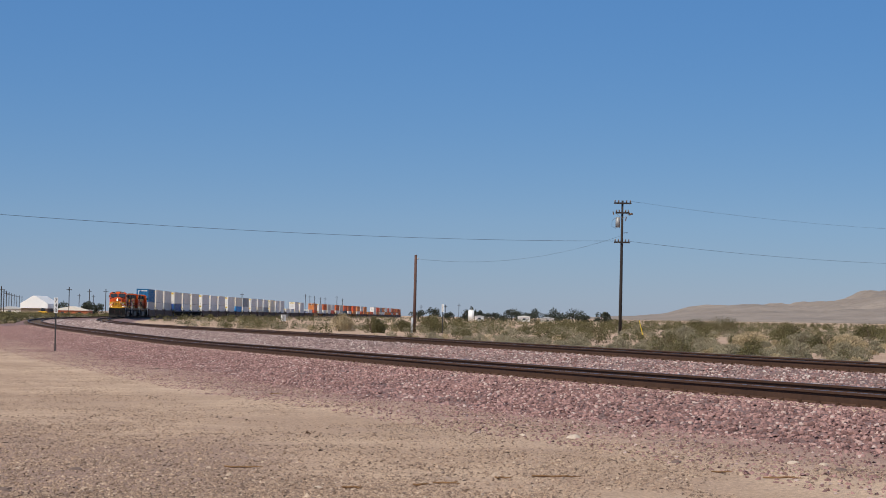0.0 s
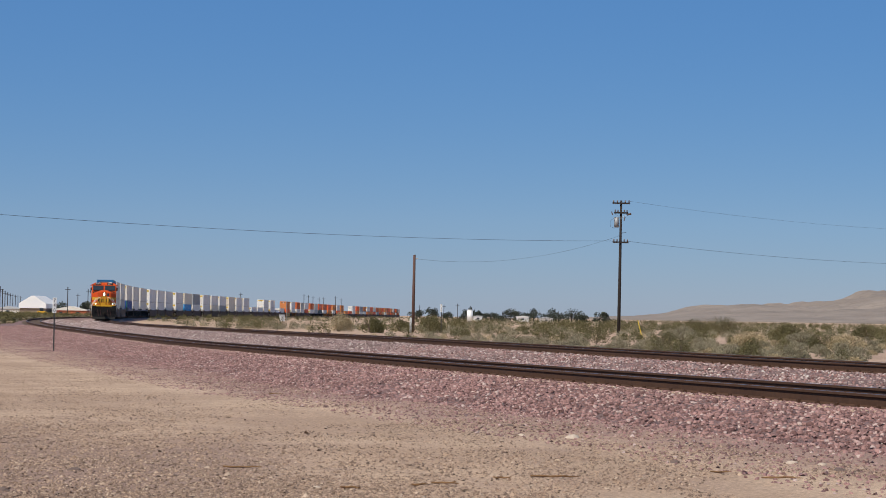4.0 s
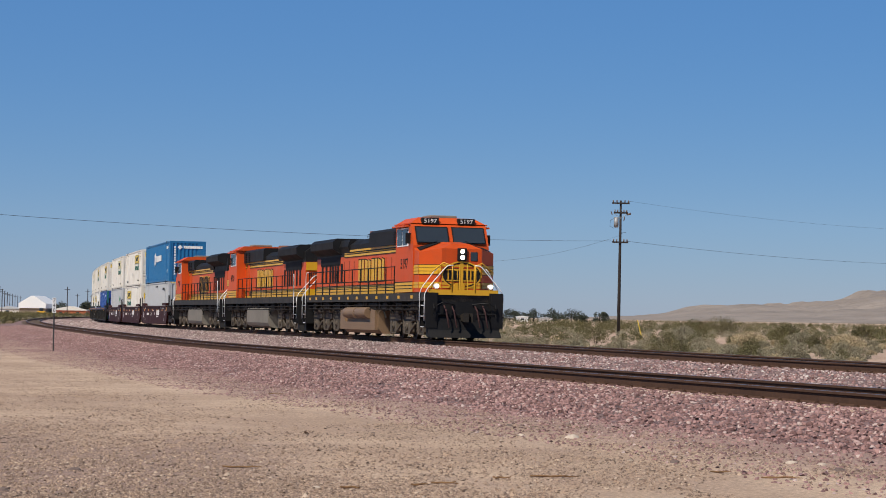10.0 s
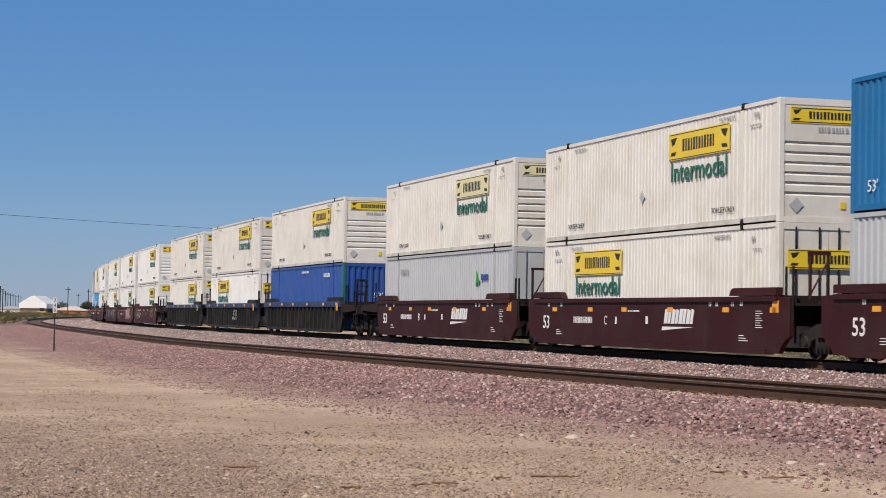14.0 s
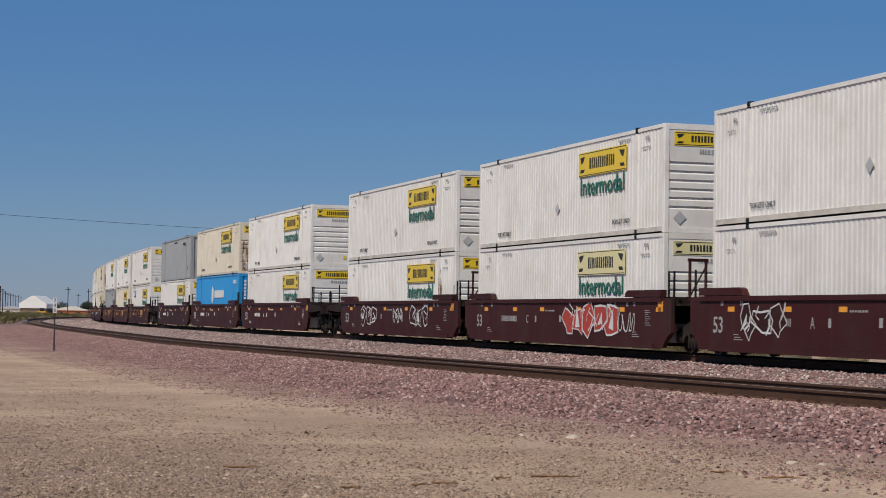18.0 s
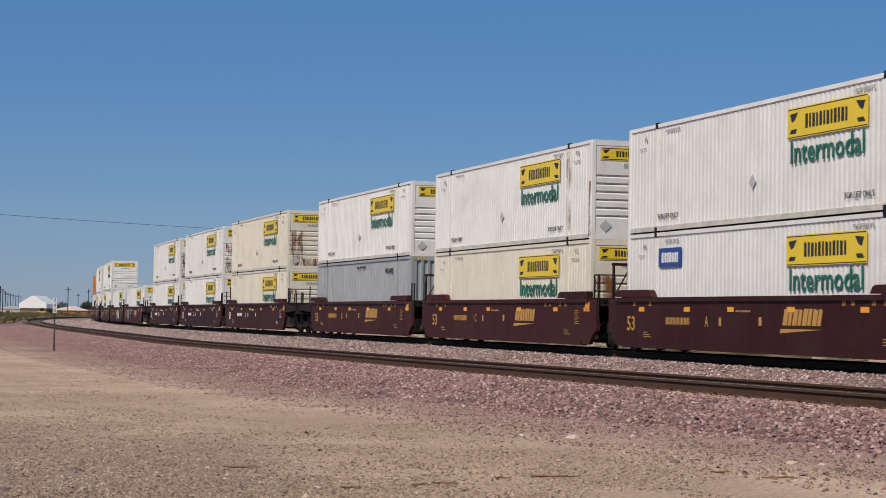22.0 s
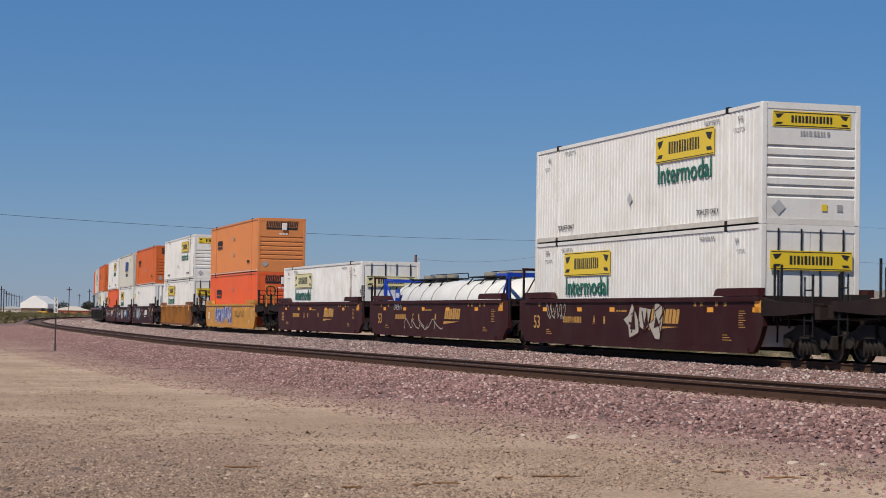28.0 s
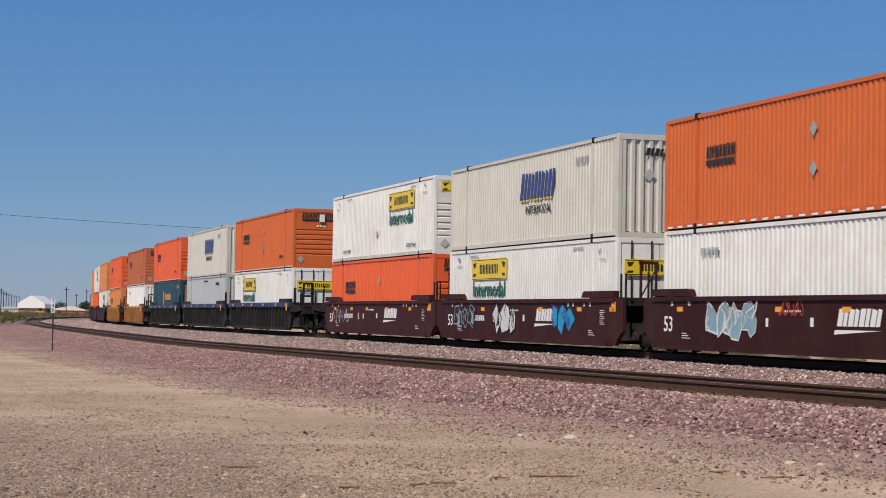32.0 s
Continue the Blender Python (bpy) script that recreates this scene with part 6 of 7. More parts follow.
# ---- the consist: front of each box, metres up the line at the start; upper and lower box ('-' turns it doors first) ----
W1, W2, W3 = "white_ink", "yellow_ink", "grey_ink"
UNITS = [
    (374.0, "blue", "pale", "maroon", W1), (393.55, "hunt_warm", "-hunt_warm", "maroon", W1), (412.75, "hunt_aged", "-pale_leaf", "maroon", W1),
    (436.1, "hunt_warm", "navy", "black", W1), (455.6, "hunt_warm", "-hunt", "black", W1), (475.5, "hunt_warm", "hunt_warm", "black", W1),
    (499.15, "hunt", "hunt", "maroon", W3), (518.4, "hunt", "hunt_faded", "maroon", W3), (537.25, "hunt", "hunt", "maroon", W3),
    (560.9, "hunt", "hunt", "maroon", W1), (580.0, "hunt_cream", "sky", "maroon", W1), (599.3, "grey", "hunt", "maroon", W1),
    (622.9, "hunt", "hunt_ads", "maroon", W2), (641.9, "hunt", "hunt_cream", "maroon", W2), (661.3, "hunt", "grey", "maroon", W2),
    (684.4, "hunt_cream", "hunt_cream", "maroon", W1), (703.8, "hunt", "hunt", "maroon", W1), (722.9, "hunt", "hunt", "maroon", W1),
    (746.2, "", "hunt", "maroon", W2), (765.5, "", "hunt", "maroon", W2), (784.8, "hunt", "-hunt", "maroon", W2),
    (807.9, "hunt", "-hunt", "maroon", W2), (827.1, "", "tank", "maroon", W2), (846.4, "", "-hunt_faded", "maroon", W2),
    (869.75, "orange", "red", "yellow", W1), (893.3, "hunt", "-hunt", "brown", W1),
    (915.5, "amber", "plain", "maroon", W1), (935.0, "stone", "-hunt", "maroon", W1), (953.3, "hunt", "red", "maroon", W1),
    (977.95, "amber", "-hunt", "black", W1), (997.1, "stone", "pale", "black", W1), (1016.7, "red", "teal", "black", W1),
    (1039.5, "rust", "plain", "brown", W1), (1062.8, "red", "orange", "brown", W1),
    (1086.0, "orange", "hunt", "maroon", W1), (1105.2, "hunt", "red", "maroon", W1), (1124.5, "orange", "orange", "maroon", W1),
    (1147.8, "", "orange", "maroon", W1), (1167.0, "", "red", "maroon", W1), (1186.3, "plain", "hunt", "maroon", W1),
    (1209.5, "red", "orange", "maroon", W1), (1228.8, "grey", "hunt", "maroon", W1), (1248.0, "orange", "hunt", "maroon", W1),
    (1271.3, "hunt", "orange", "maroon", W1), (1290.5, "red", "orange", "maroon", W1), (1309.8, "hunt", "red", "maroon", W1),
    (1333.0, "rust", "grey", "maroon", W1), (1352.3, "orange", "red", "maroon", W1), (1371.5, "red", "orange", "maroon", W1),
    (1394.8, "orange", "hunt", "maroon", W1), (1414.0, "rust", "orange", "maroon", W1), (1433.3, "red", "rust", "maroon", W1), (1456.5, "orange", "red", "maroon", W1), (1475.8, "hunt", "orange", "maroon", W1), (1495.0, "rust", "rust", "maroon", W1),
    (1518.3, "red", "hunt", "maroon", W1), (1537.5, "orange", "rust", "maroon", W1), (1556.8, "grey", "red", "maroon", W1),
    (1580.0, "hunt", "orange", "maroon", W1), (1599.3, "", "grey", "maroon", W1), (1618.5, "rust", "hunt", "maroon", W1), (1641.8, "orange", "rust", "maroon", W1), (1661.0, "hunt", "hunt", "maroon", W1), (1680.3, "", "red", "maroon", W1),
]
SPRAY = {
    6: [("piece", -4.9, 2.4, 0.85, 1.0, "maroon", "spray_white", 61), ("tag", 5.0, 2.0, 0.9, 0.6, "spray_beige", "spray_beige", 62)],
    7: [("piece", 3.1, 4.4, 0.86, 1.2, "spray_red", "spray_white", 63), ("tag", 5.8, 1.4, 0.8, 0.6, "spray_white", "spray_white", 64)],
    8: [("piece", -3.6, 2.4, 0.85, 0.95, "maroon", "spray_white", 65), ("piece", 1.0, 1.6, 0.9, 0.6, "maroon", "spray_white", 66), ("piece", 4.0, 2.6, 0.85, 1.0, "maroon", "spray_white", 67)],
    4: [("tag", 2.2, 1.5, 0.85, 0.6, "spray_white", "spray_white", 68)],
    19: [("piece", 2.6, 3.4, 0.85, 1.0, "spray_beige", "spray_white", 70), ("tag", 6.2, 1.8, 0.8, 0.7, "spray_olive", "spray_olive", 71)],
    18: [("piece", -4.6, 2.4, 0.85, 1.1, "spray_sky", "spray_olive", 72), ("tag", -2.0, 1.4, 1.1, 0.5, "spray_white", "spray_white", 73)],
    20: [("tag", -5.8, 2.2, 0.85, 0.9, "spray_white", "spray_white", 74), ("piece", 1.2, 2.8, 0.85, 0.9, "maroon", "spray_olive", 75)],
    21: [("piece", 1.4, 2.8, 0.85, 1.1, "spray_beige", "maroon", 76), ("tag", -5.6, 1.6, 1.1, 0.5, "spray_beige", "spray_beige", 77)],
    22: [("tag", -4.6, 1.0, 1.25, 0.3, "spray_white", "spray_white", 78), ("tag", -1.0, 5.0, 0.6, 0.4, "spray_beige", "spray_beige", 79)],
    24: [("piece", -1.9, 6.0, 0.86, 1.25, "spray_blue", "spray_white", 80), ("tag", 3.6, 2.8, 0.9, 0.4, "ink", "ink", 81)],
    26: [("piece", -3.6, 3.0, 0.88, 1.1, "spray_sky", "spray_white", 82), ("tag", -0.4, 1.2, 1.2, 0.4, "spray_red", "spray_red", 83), ("tag", 5.4, 1.8, 0.85, 0.5, "spray_olive", "spray_olive", 84)],
    27: [("piece", -5.6, 2.4, 0.85, 1.0, "maroon", "spray_sky", 85), ("piece", -1.2, 2.4, 0.85, 1.15, "spray_white", "ink", 86), ("piece", 4.2, 1.9, 0.85, 1.0, "spray_cyan", "spray_blue", 87)],
    28: [("tag", -5.4, 3.0, 0.85, 0.6, "spray_white", "spray_white", 88)],
}


def car_pose(q_front, q_rear, z=0.0, turn=0.0):
    ax, ay, _ = line_at(q_front)
    bx, by, _ = line_at(q_rear)
    return pose((ax + bx) / 2, (ay + by) / 2, z + float(far_z(q_front) + far_z(q_rear)) / 2, 0, 0, math.degrees(math.atan2(ay - by, ax - bx)) + turn)


MOVERS = []          # thing, place of its front at the start, length, height, turn
FLOOR_Z = 0.30
for k, (number, scheme) in enumerate((("5197", "old"), ("4010", "old"), ("7945", "new"))):
    MOVERS.append((locomotive(number, scheme, k == 0, k == 0), 303.45 + 22.35 * k, 22.3, 0.0, 0 if k == 0 else 180))
for i, (off, upper, lower, look_name, ink) in enumerate(UNITS):
    gap_front = off - (UNITS[i - 1][0] if i else off - 24)
    gap_rear = (UNITS[i + 1][0] if i + 1 < len(UNITS) else off + 24) - off
    car = well_car(look_name, "coupler" if gap_front > 21.5 else "joint", "coupler" if gap_rear > 21.5 else "joint", ink, SPRAY.get(i, ()), i < 34, not 3 <= i <= 11 and not 15 <= i <= 17)
    MOVERS.append((car, off, CL, 0.0, 0))
    for level, style in enumerate((lower, upper)):
        if not style:
            continue
        thing = tank_container() if style == "tank" else container(style.strip("-"), style[0] == "-", i < 34, i >= 40)
        MOVERS.append((thing, off, CL, FLOOR_Z + CH * level + 0.004 * level, 180 if style[0] == "-" else 0))

# ---- ties ----
def tie_mesh(bm):
    box(bm, -0.115, 0.115, -1.29, 1.29, -0.19, 0.0, bevel=0.012)


def tie_plates(bm):
    for s in (-0.7525, 0.7525):
        box(bm, -0.10, 0.10, s - 0.18, s + 0.18, 0.0, 0.015, 1)
        for d in (-0.12, 0.12):
            box(bm, -0.03, 0.03, s + d - 0.02, s + d + 0.02, 0.015, 0.05, 1)


def build_ties(track, off, rise):
    tie = shared("tie", lambda bm: (tie_mesh(bm), tie_plates(bm)), [M["tie"], M["rail"]])
    rest_v, rest_f = [], []
    q, i = -60.0, 0
    while q < 400:
        x, y, a = line_at(q, off)
        at = pose(float(x), float(y), float(rise(q)) - 0.187, 0, 0, math.degrees(a) + random.uniform(-0.4, 0.4))
        if i < 180:
            place("tie", tie, track, at=at)
        else:
            k = len(rest_v)
            for dx, dy, dz in ((-.115, -1.29, -.1), (.115, -1.29, -.1), (.115, 1.29, -.1), (-.115, 1.29, -.1), (-.115, -1.29, 0), (.115, -1.29, 0), (.115, 1.29, 0), (-.115, 1.29, 0)):
                rest_v.append((at @ Vector((dx, dy, dz)))[:])
            rest_f += [tuple(k + j for j in f) for f in ((4, 5, 6, 7), (0, 1, 5, 4), (1, 2, 6, 5), (2, 3, 7, 6), (3, 0, 4, 7))]
        q += 0.545
        i += 1
    ob = place("far_ties", grid_mesh("far_ties", rest_v, rest_f, M["tie"]), track)
    ob["kind"] = "stuff"


build_ties(tracks[0], 0.0, far_z)
build_ties(tracks[1], NEAR_OFF, near_z)


# ---- loose stones ----
def stones_mesh(name, places, sizes, material, seed, squash=0.7, blocky=True):
    """Many small angular stones in one mesh, sunk in their bed: uneven blocks with a flat top, or plain four-sided lumps."""
    rng = np.random.default_rng(seed)
    n = len(places)
    if blocky:
        base = np.array([(1, 0, -0.5), (0, 1, -0.5), (-1, 0, -0.5), (0, -1, -0.5), (0.5, 0.5, 0.75), (-0.5, 0.5, 0.75), (-0.5, -0.5, 0.75), (0.5, -0.5, 0.75)], float)
        faces = np.array([(4, 5, 6), (4, 6, 7), (0, 1, 4), (1, 5, 4), (1, 2, 5), (2, 6, 5), (2, 3, 6), (3, 7, 6), (3, 0, 7), (0, 4, 7)])
    else:
        base = np.array([(1, 0, -0.3), (-1, 0, -0.3), (0, 1, -0.3), (0, -1, -0.3), (0, 0, 1)], float)
        faces = np.array([(0, 2, 4), (2, 1, 4), (1, 3, 4), (3, 0, 4)])
    k = len(base)
    v = base[None] * rng.uniform(0.7, 1.15, (n, k, 1)) + rng.normal(0, 0.17, (n, k, 3))
    v[..., 0] *= rng.uniform(0.75, 1.35, (n, 1))
    ang, tip = rng.uniform(0, 2 * np.pi, n), rng.normal(0, 0.45, n)
    c, s = np.cos(tip)[:, None], np.sin(tip)[:, None]
    v = np.stack([v[..., 0] * c - v[..., 2] * s, v[..., 1], v[..., 0] * s + v[..., 2] * c], -1)
    c, s = np.cos(ang)[:, None], np.sin(ang)[:, None]
    x, y = v[..., 0] * c - v[..., 1] * s, v[..., 0] * s + v[..., 1] * c
    v = np.stack([x, y, v[..., 2] * squash], -1) * sizes[:, None, None] + places[:, None, :]
    f = (faces[None] + (np.arange(n) * k)[:, None, None]).reshape(-1, 3)
    me = bpy.data.meshes.new(name)
    me.vertices.add(n * k)
    me.vertices.foreach_set("co", v.reshape(-1))
    me.loops.add(len(f) * 3)
    me.loops.foreach_set("vertex_index", f.reshape(-1))
    me.polygons.add(len(f))
    me.polygons.foreach_set("loop_start", np.arange(len(f)) * 3)
    me.update(calc_edges=True)
    me.materials.append(material)
    return me


def stone_material(name, dark, light, odd):
    m = bpy.data.materials.new(name)
    m.use_nodes = True
    nt = m.node_tree
    p = nt.nodes["Principled BSDF"]
    g = nt.nodes.new("ShaderNodeNewGeometry")
    r = nt.nodes.new("ShaderNodeValToRGB")
    r.color_ramp.elements[0].color, r.color_ramp.elements[1].color = (*dark, 1), (*light, 1)
    r.color_ramp.elements[1].position = 0.88
    e = r.color_ramp.elements.new(0.97)
    e.color = (*odd, 1)
    nt.links.new(g.outputs["Random Per Island"], r.inputs[0])
    vec = coords(nt, world_space=True, shift=False)
    a = noise_node(nt, vec, 60, 3)
    b = noise_node(nt, vec, 0.5, 4)
    mx = mix_node(nt, "MULTIPLY")
    mx.inputs[0].default_value = 0.6
    s = nt.nodes.new("ShaderNodeMath")
    s.operation = "ADD"
    nt.links.new(a.outputs[0], s.inputs[0])
    nt.links.new(b.outputs[0], s.inputs[1])
    nt.links.new(r.outputs[0], mx.inputs[6])
    nt.links.new(s.outputs[0], mx.inputs[7])
    nt.links.new(mx.outputs[2], p.inputs["Base Color"])
    p.inputs["Roughness"].default_value = 0.9
    return m


STONE = stone_material("pink_purple_ballast_stone", (0.115, 0.058, 0.054), (0.37, 0.218, 0.20), (0.48, 0.37, 0.335))
STONE_GREY = stone_material("grey_pink_ballast_stone", (0.13, 0.085, 0.08), (0.42, 0.315, 0.295), (0.56, 0.50, 0.46))
GRIT = stone_material("pale_grit", (0.34, 0.23, 0.17), (0.52, 0.39, 0.29), (0.62, 0.52, 0.42))
PEBBLE = stone_material("tan_pebble", (0.14, 0.09, 0.065), (0.40, 0.285, 0.205), (0.48, 0.37, 0.28))


def ballast_field(name, o0, o1, q0, q1, count, lo, hi, material, seed, fade=0.0, stray=False):
    rng = np.random.default_rng(seed)
    u = rng.uniform(0, 1, count) ** 1.35
    q = q0 + (q1 - q0) * u
    o = rng.uniform(o0, o1, count)
    if fade:
        o = o0 + (o1 - o0) * rng.uniform(0, 1, count) ** 1.5
        o = o + np.array([foot_reach(a) for a in q]) * (1.0 if stray else np.clip((o - o0) / (o1 - o0), 0, 1))
    x, y, a = line_at(q, o)
    z = bed_top(q, o) + rng.uniform(-0.01, 0.02, count)
    if stray:
        z = np.array([ground_height(a, b) for a, b in zip(x, y)]) + 0.006
    sizes = rng.uniform(lo, hi, count) * rng.choice([0.7, 1.0, 1.3], count)
    ob = new(name, stones_mesh(name, np.stack([x, y, z], -1), sizes, material, seed, blocky=not stray))
    return ob


def bed_top(q, o):
    w = np.interp(q, *FOOT)
    k = NEAR_OFF + 2.3
    o = np.where(o > k, k + (o - k) * 2.3 / (2.3 + w), o)
    return np.interp(o, [p[0] for p in BED], [p[1] for p in BED]) + bed_shift(q, o)


tagged(ballast_field("ballast_stones", NEAR_OFF + 0.95, NEAR_OFF + 4.7, -62, 120, 132000, 0.019, 0.035, STONE, 1, 1.0), "loose pink and purple crushed ballast stones on the bank", "ballast", kind="stuff")
tagged(ballast_field("ballast_stones", NEAR_OFF + 4.3, NEAR_OFF + 7.2, -62, 60, 30000, 0.010, 0.026, STONE, 11, 1.0, True), "stray ballast stones trodden into the dirt at the bank's foot", "ballast", kind="stuff")
tagged(ballast_field("ballast_stones", 0.95, NEAR_OFF - 0.95, -60, 110, 60000, 0.024, 0.042, STONE_GREY, 2), "grey and pink ballast stones between the tracks", "ballast", kind="stuff")
tagged(ballast_field("ballast_stones", 0.95, NEAR_OFF - 0.95, -50, 10, 22000, 0.022, 0.038, STONE, 12), "reddish ballast stones between the tracks", "ballast", kind="stuff")
tagged(ballast_field("ballast_stones", 0.95, NEAR_OFF - 0.95, 105, 250, 13000, 0.06, 0.11, STONE_GREY, 13), "grey ballast between the tracks in the bend", "ballast", kind="stuff")
tagged(ballast_field("ballast_stones", NEAR_OFF - 0.7, NEAR_OFF + 0.7, -60, 90, 9000, 0.03, 0.05, STONE_GREY, 3), "ballast stones between the rails of the near track", "ballast", kind="stuff")
tagged(ballast_field("ballast_stones", -0.7, 0.7, -60, 90, 8000, 0.03, 0.05, STONE_GREY, 4), "ballast stones between the rails of the far track", "ballast", kind="stuff")


tagged(ballast_field("shoulder_grit", NEAR_OFF + 1.0, NEAR_OFF + 1.5, -60, 110, 12000, 0.015, 0.03, GRIT, 6), "pale sandy grit along the tie ends", "gravel", kind="stuff")


def pebbles():
    rng = np.random.default_rng(8)
    pts, sizes = [], []
    while len(pts) < 90000:
        d = 13.5 + 60 * rng.uniform(0, 1) ** 1.7
        x = d * rng.uniform(-0.26, 0.26)
        _, off = line_offset(x, d)
        if off < NEAR_OFF + 4.2:
            continue
        cl = noise.noise((x * 0.35, d * 0.22, 7.0)) + 0.6 * noise.noise((x * 1.3, d * 0.7, 1.0)) + (0.5 * dust_at(x, d)[2])
        if cl < rng.uniform(-0.45, 0.95):
            continue
        pts.append((x, d, ground_height(x, d) + 0.006))
        sizes.append(0.006 + 0.014 * rng.uniform(0, 1) ** 3 + (0.022 if rng.uniform() < 0.004 else 0))
    ob = new("pebbles", stones_mesh("pebbles", np.array(pts), np.array(sizes), PEBBLE, 9, 0.6, False))
    tagged(ob, "scattered tan pebbles and grit on the dirt", "gravel", kind="stuff")


pebbles()


def stick(x, y, length, turn, seed):
    bm = bmesh.new()
    rnd = random.Random(seed)
    pts = [(length * (i / 5 - 0.5), rnd.uniform(-0.02, 0.02), 0.012 + rnd.uniform(0, 0.010)) for i in range(6)]
    tube(bm, pts, 0.009, 6, radii=[0.007, 0.010, 0.009, 0.008, 0.006, 0.003])
    tube(bm, [pts[3], (pts[3][0] + 0.06, 0.05, 0.022)], 0.004, 5)
    ob = link_mesh("stick", bm, M["stick"])
    ob.matrix_basis = pose(x, y, ground_height(x, y) + 0.005, 0, 0, turn)
    tagged(ob, "dry brown twig lying on the dirt", "stick", group="twigs on the ground")


M["stick"] = mat("dry_twig", (0.20, 0.11, 0.05), 0.9, var=0.3)
for i, (x, y, ln, tn) in enumerate(((-1.72, 17.3, 0.34, 4), (-0.68, 15.3, 0.16, 10), (0.52, 16.4, 0.14, -12), (0.98, 16.7, 0.42, 4), (2.95, 17.0, 0.36, -5), (-2.95, 35.5, 0.28, 15), (-0.15, 15.6, 0.14, 30), (0.05, 15.8, 0.22, -6), (2.5, 17.6, 0.2, 12))):
    stick(x, y, ln, tn, i)


def rock(x, y, s, seed, mk):
    bm = bmesh.new()
    bmesh.ops.create_icosphere(bm, subdivisions=2, radius=s)
    for v in bm.verts:
        k = 1 + 0.35 * noise.noise(v.co * 3 / s * 0.3 + Vector((seed, 0, 0)))
        v.co = Vector((v.co.x * k * 1.3, v.co.y * k, v.co.z * k * 0.6 + s * 0.25))
    ob = link_mesh("rock", bm, M[mk])
    ob.matrix_basis = pose(x, y, ground_height(x, y) - 0.01, 0, 0, seed * 47)
    tagged(ob, "small pale rock half sunk in the dirt", "rock", group="rocks on the dirt")


M["rock_pale"] = mat("pale_rock", (0.50, 0.41, 0.33), 0.9, var=0.2, bump=0.5)
M["rock_dark"] = mat("dark_rock", (0.14, 0.10, 0.085), 0.9, var=0.2, bump=0.5)
for i, (x, y, s, mk) in enumerate(((1.52, 22.5, 0.08, "rock_pale"), (0.95, 22.9, 0.04, "rock_pale"), (-0.95, 15.4, 0.035, "rock_pale"), (3.4, 19.1, 0.05, "rock_pale"), (3.66, 18.9, 0.045, "rock_pale"), (3.68, 18.2, 0.05, "rock_dark"), (-3.25, 14.75, 0.05, "rock_dark"), (-3.1, 16.8, 0.045, "rock_dark"), (2.25, 18.9, 0.045, "rock_dark"),
                                    (-7.8, 54.0, 0.06, "rock_dark"), (0.9, 25.2, 0.04, "rock_dark"), (2.6, 22.2, 0.04, "rock_dark"), (4.4, 24.6, 0.045, "rock_pale"), (-0.35, 27.2, 0.05, "rock_dark"), (-4.6, 24.0, 0.03, "rock_pale"))):
    rock(x, y, s, i + 1, mk)


# ---- desert scrub ----
def leaf_mat(name, a, b):
    """Leaves of one bush share a tone; it drifts from bush to bush and a little from leaf to leaf."""
    m = bpy.data.materials.new(name)
    m.use_nodes = True
    nt = m.node_tree
    p = nt.nodes["Principled BSDF"]
    g = nt.nodes.new("ShaderNodeNewGeometry")
    vec = coords(nt, world_space=True, shift=False)
    patch = noise_node(nt, vec, 0.45, 3, 0.6)
    leaf = nt.nodes.new("ShaderNodeMath")
    leaf.operation = "MULTIPLY_ADD"
    leaf.inputs[1].default_value = 0.22
    nt.links.new(g.outputs["Random Per Island"], leaf.inputs[0])
    nt.links.new(patch.outputs[0], leaf.inputs[2])
    mx = mix_node(nt)
    mx.inputs[6].default_value, mx.inputs[7].default_value = (*a, 1), (*b, 1)
    nt.links.new(ramp_node(nt, leaf.outputs[0], 0.38, 0.86), mx.inputs[0])
    nt.links.new(mx.outputs[2], p.inputs["Base Color"])
    p.inputs["Roughness"].default_value = 0.85
    p.inputs["Specular IOR Level"].default_value = 0.2
    return m


M["creosote"] = leaf_mat("olive_creosote_leaf", (0.055, 0.052, 0.022), (0.17, 0.15, 0.07))
M["sage"] = leaf_mat("grey_sage_leaf", (0.16, 0.145, 0.095), (0.36, 0.32, 0.22))
M["straw"] = leaf_mat("dry_straw_leaf", (0.30, 0.235, 0.135), (0.50, 0.41, 0.26))
M["tree_leaf"] = leaf_mat("dark_far_leaf", (0.03, 0.038, 0.03), (0.07, 0.08, 0.06))
M["twig"] = mat("grey_twig", (0.14, 0.10, 0.07), 0.9, var=0.3)


def tuft(rng, n, w, h, leaf):
    """Leaf flakes of one bush: vertices and triangles, thick above and ragged outside, on the ground."""
    k = int(n)
    lobes = rng.uniform(-0.45, 0.45, (5, 2)) * w
    lob = lobes[rng.integers(0, 5, k)]
    th, r = rng.uniform(0, 2 * np.pi, k), np.sqrt(rng.uniform(0, 1, k)) * w * 0.42
    x, y = lob[:, 0] + r * np.cos(th), lob[:, 1] + r * np.sin(th)
    d = np.clip(np.hypot(x, y) / w, 0, 1)
    z = h * (0.08 + 0.92 * rng.uniform(0, 1, k) ** 0.8) * (1 - 0.75 * d ** 2) * rng.uniform(0.8, 1.12, k)
    c = np.stack([x, y, z], -1)
    u = rng.normal(0, 1, (k, 3)); u /= np.linalg.norm(u, axis=1)[:, None]
    v = rng.normal(0, 1, (k, 3)); v -= (v * u).sum(1)[:, None] * u; v /= np.linalg.norm(v, axis=1)[:, None]
    s = leaf * rng.uniform(0.6, 1.5, (k, 1))
    verts = np.stack([c + u * s, c - u * s * 0.6 + v * s * 0.7, c - u * s * 0.6 - v * s * 0.7], 1)
    return verts.reshape(-1, 3)


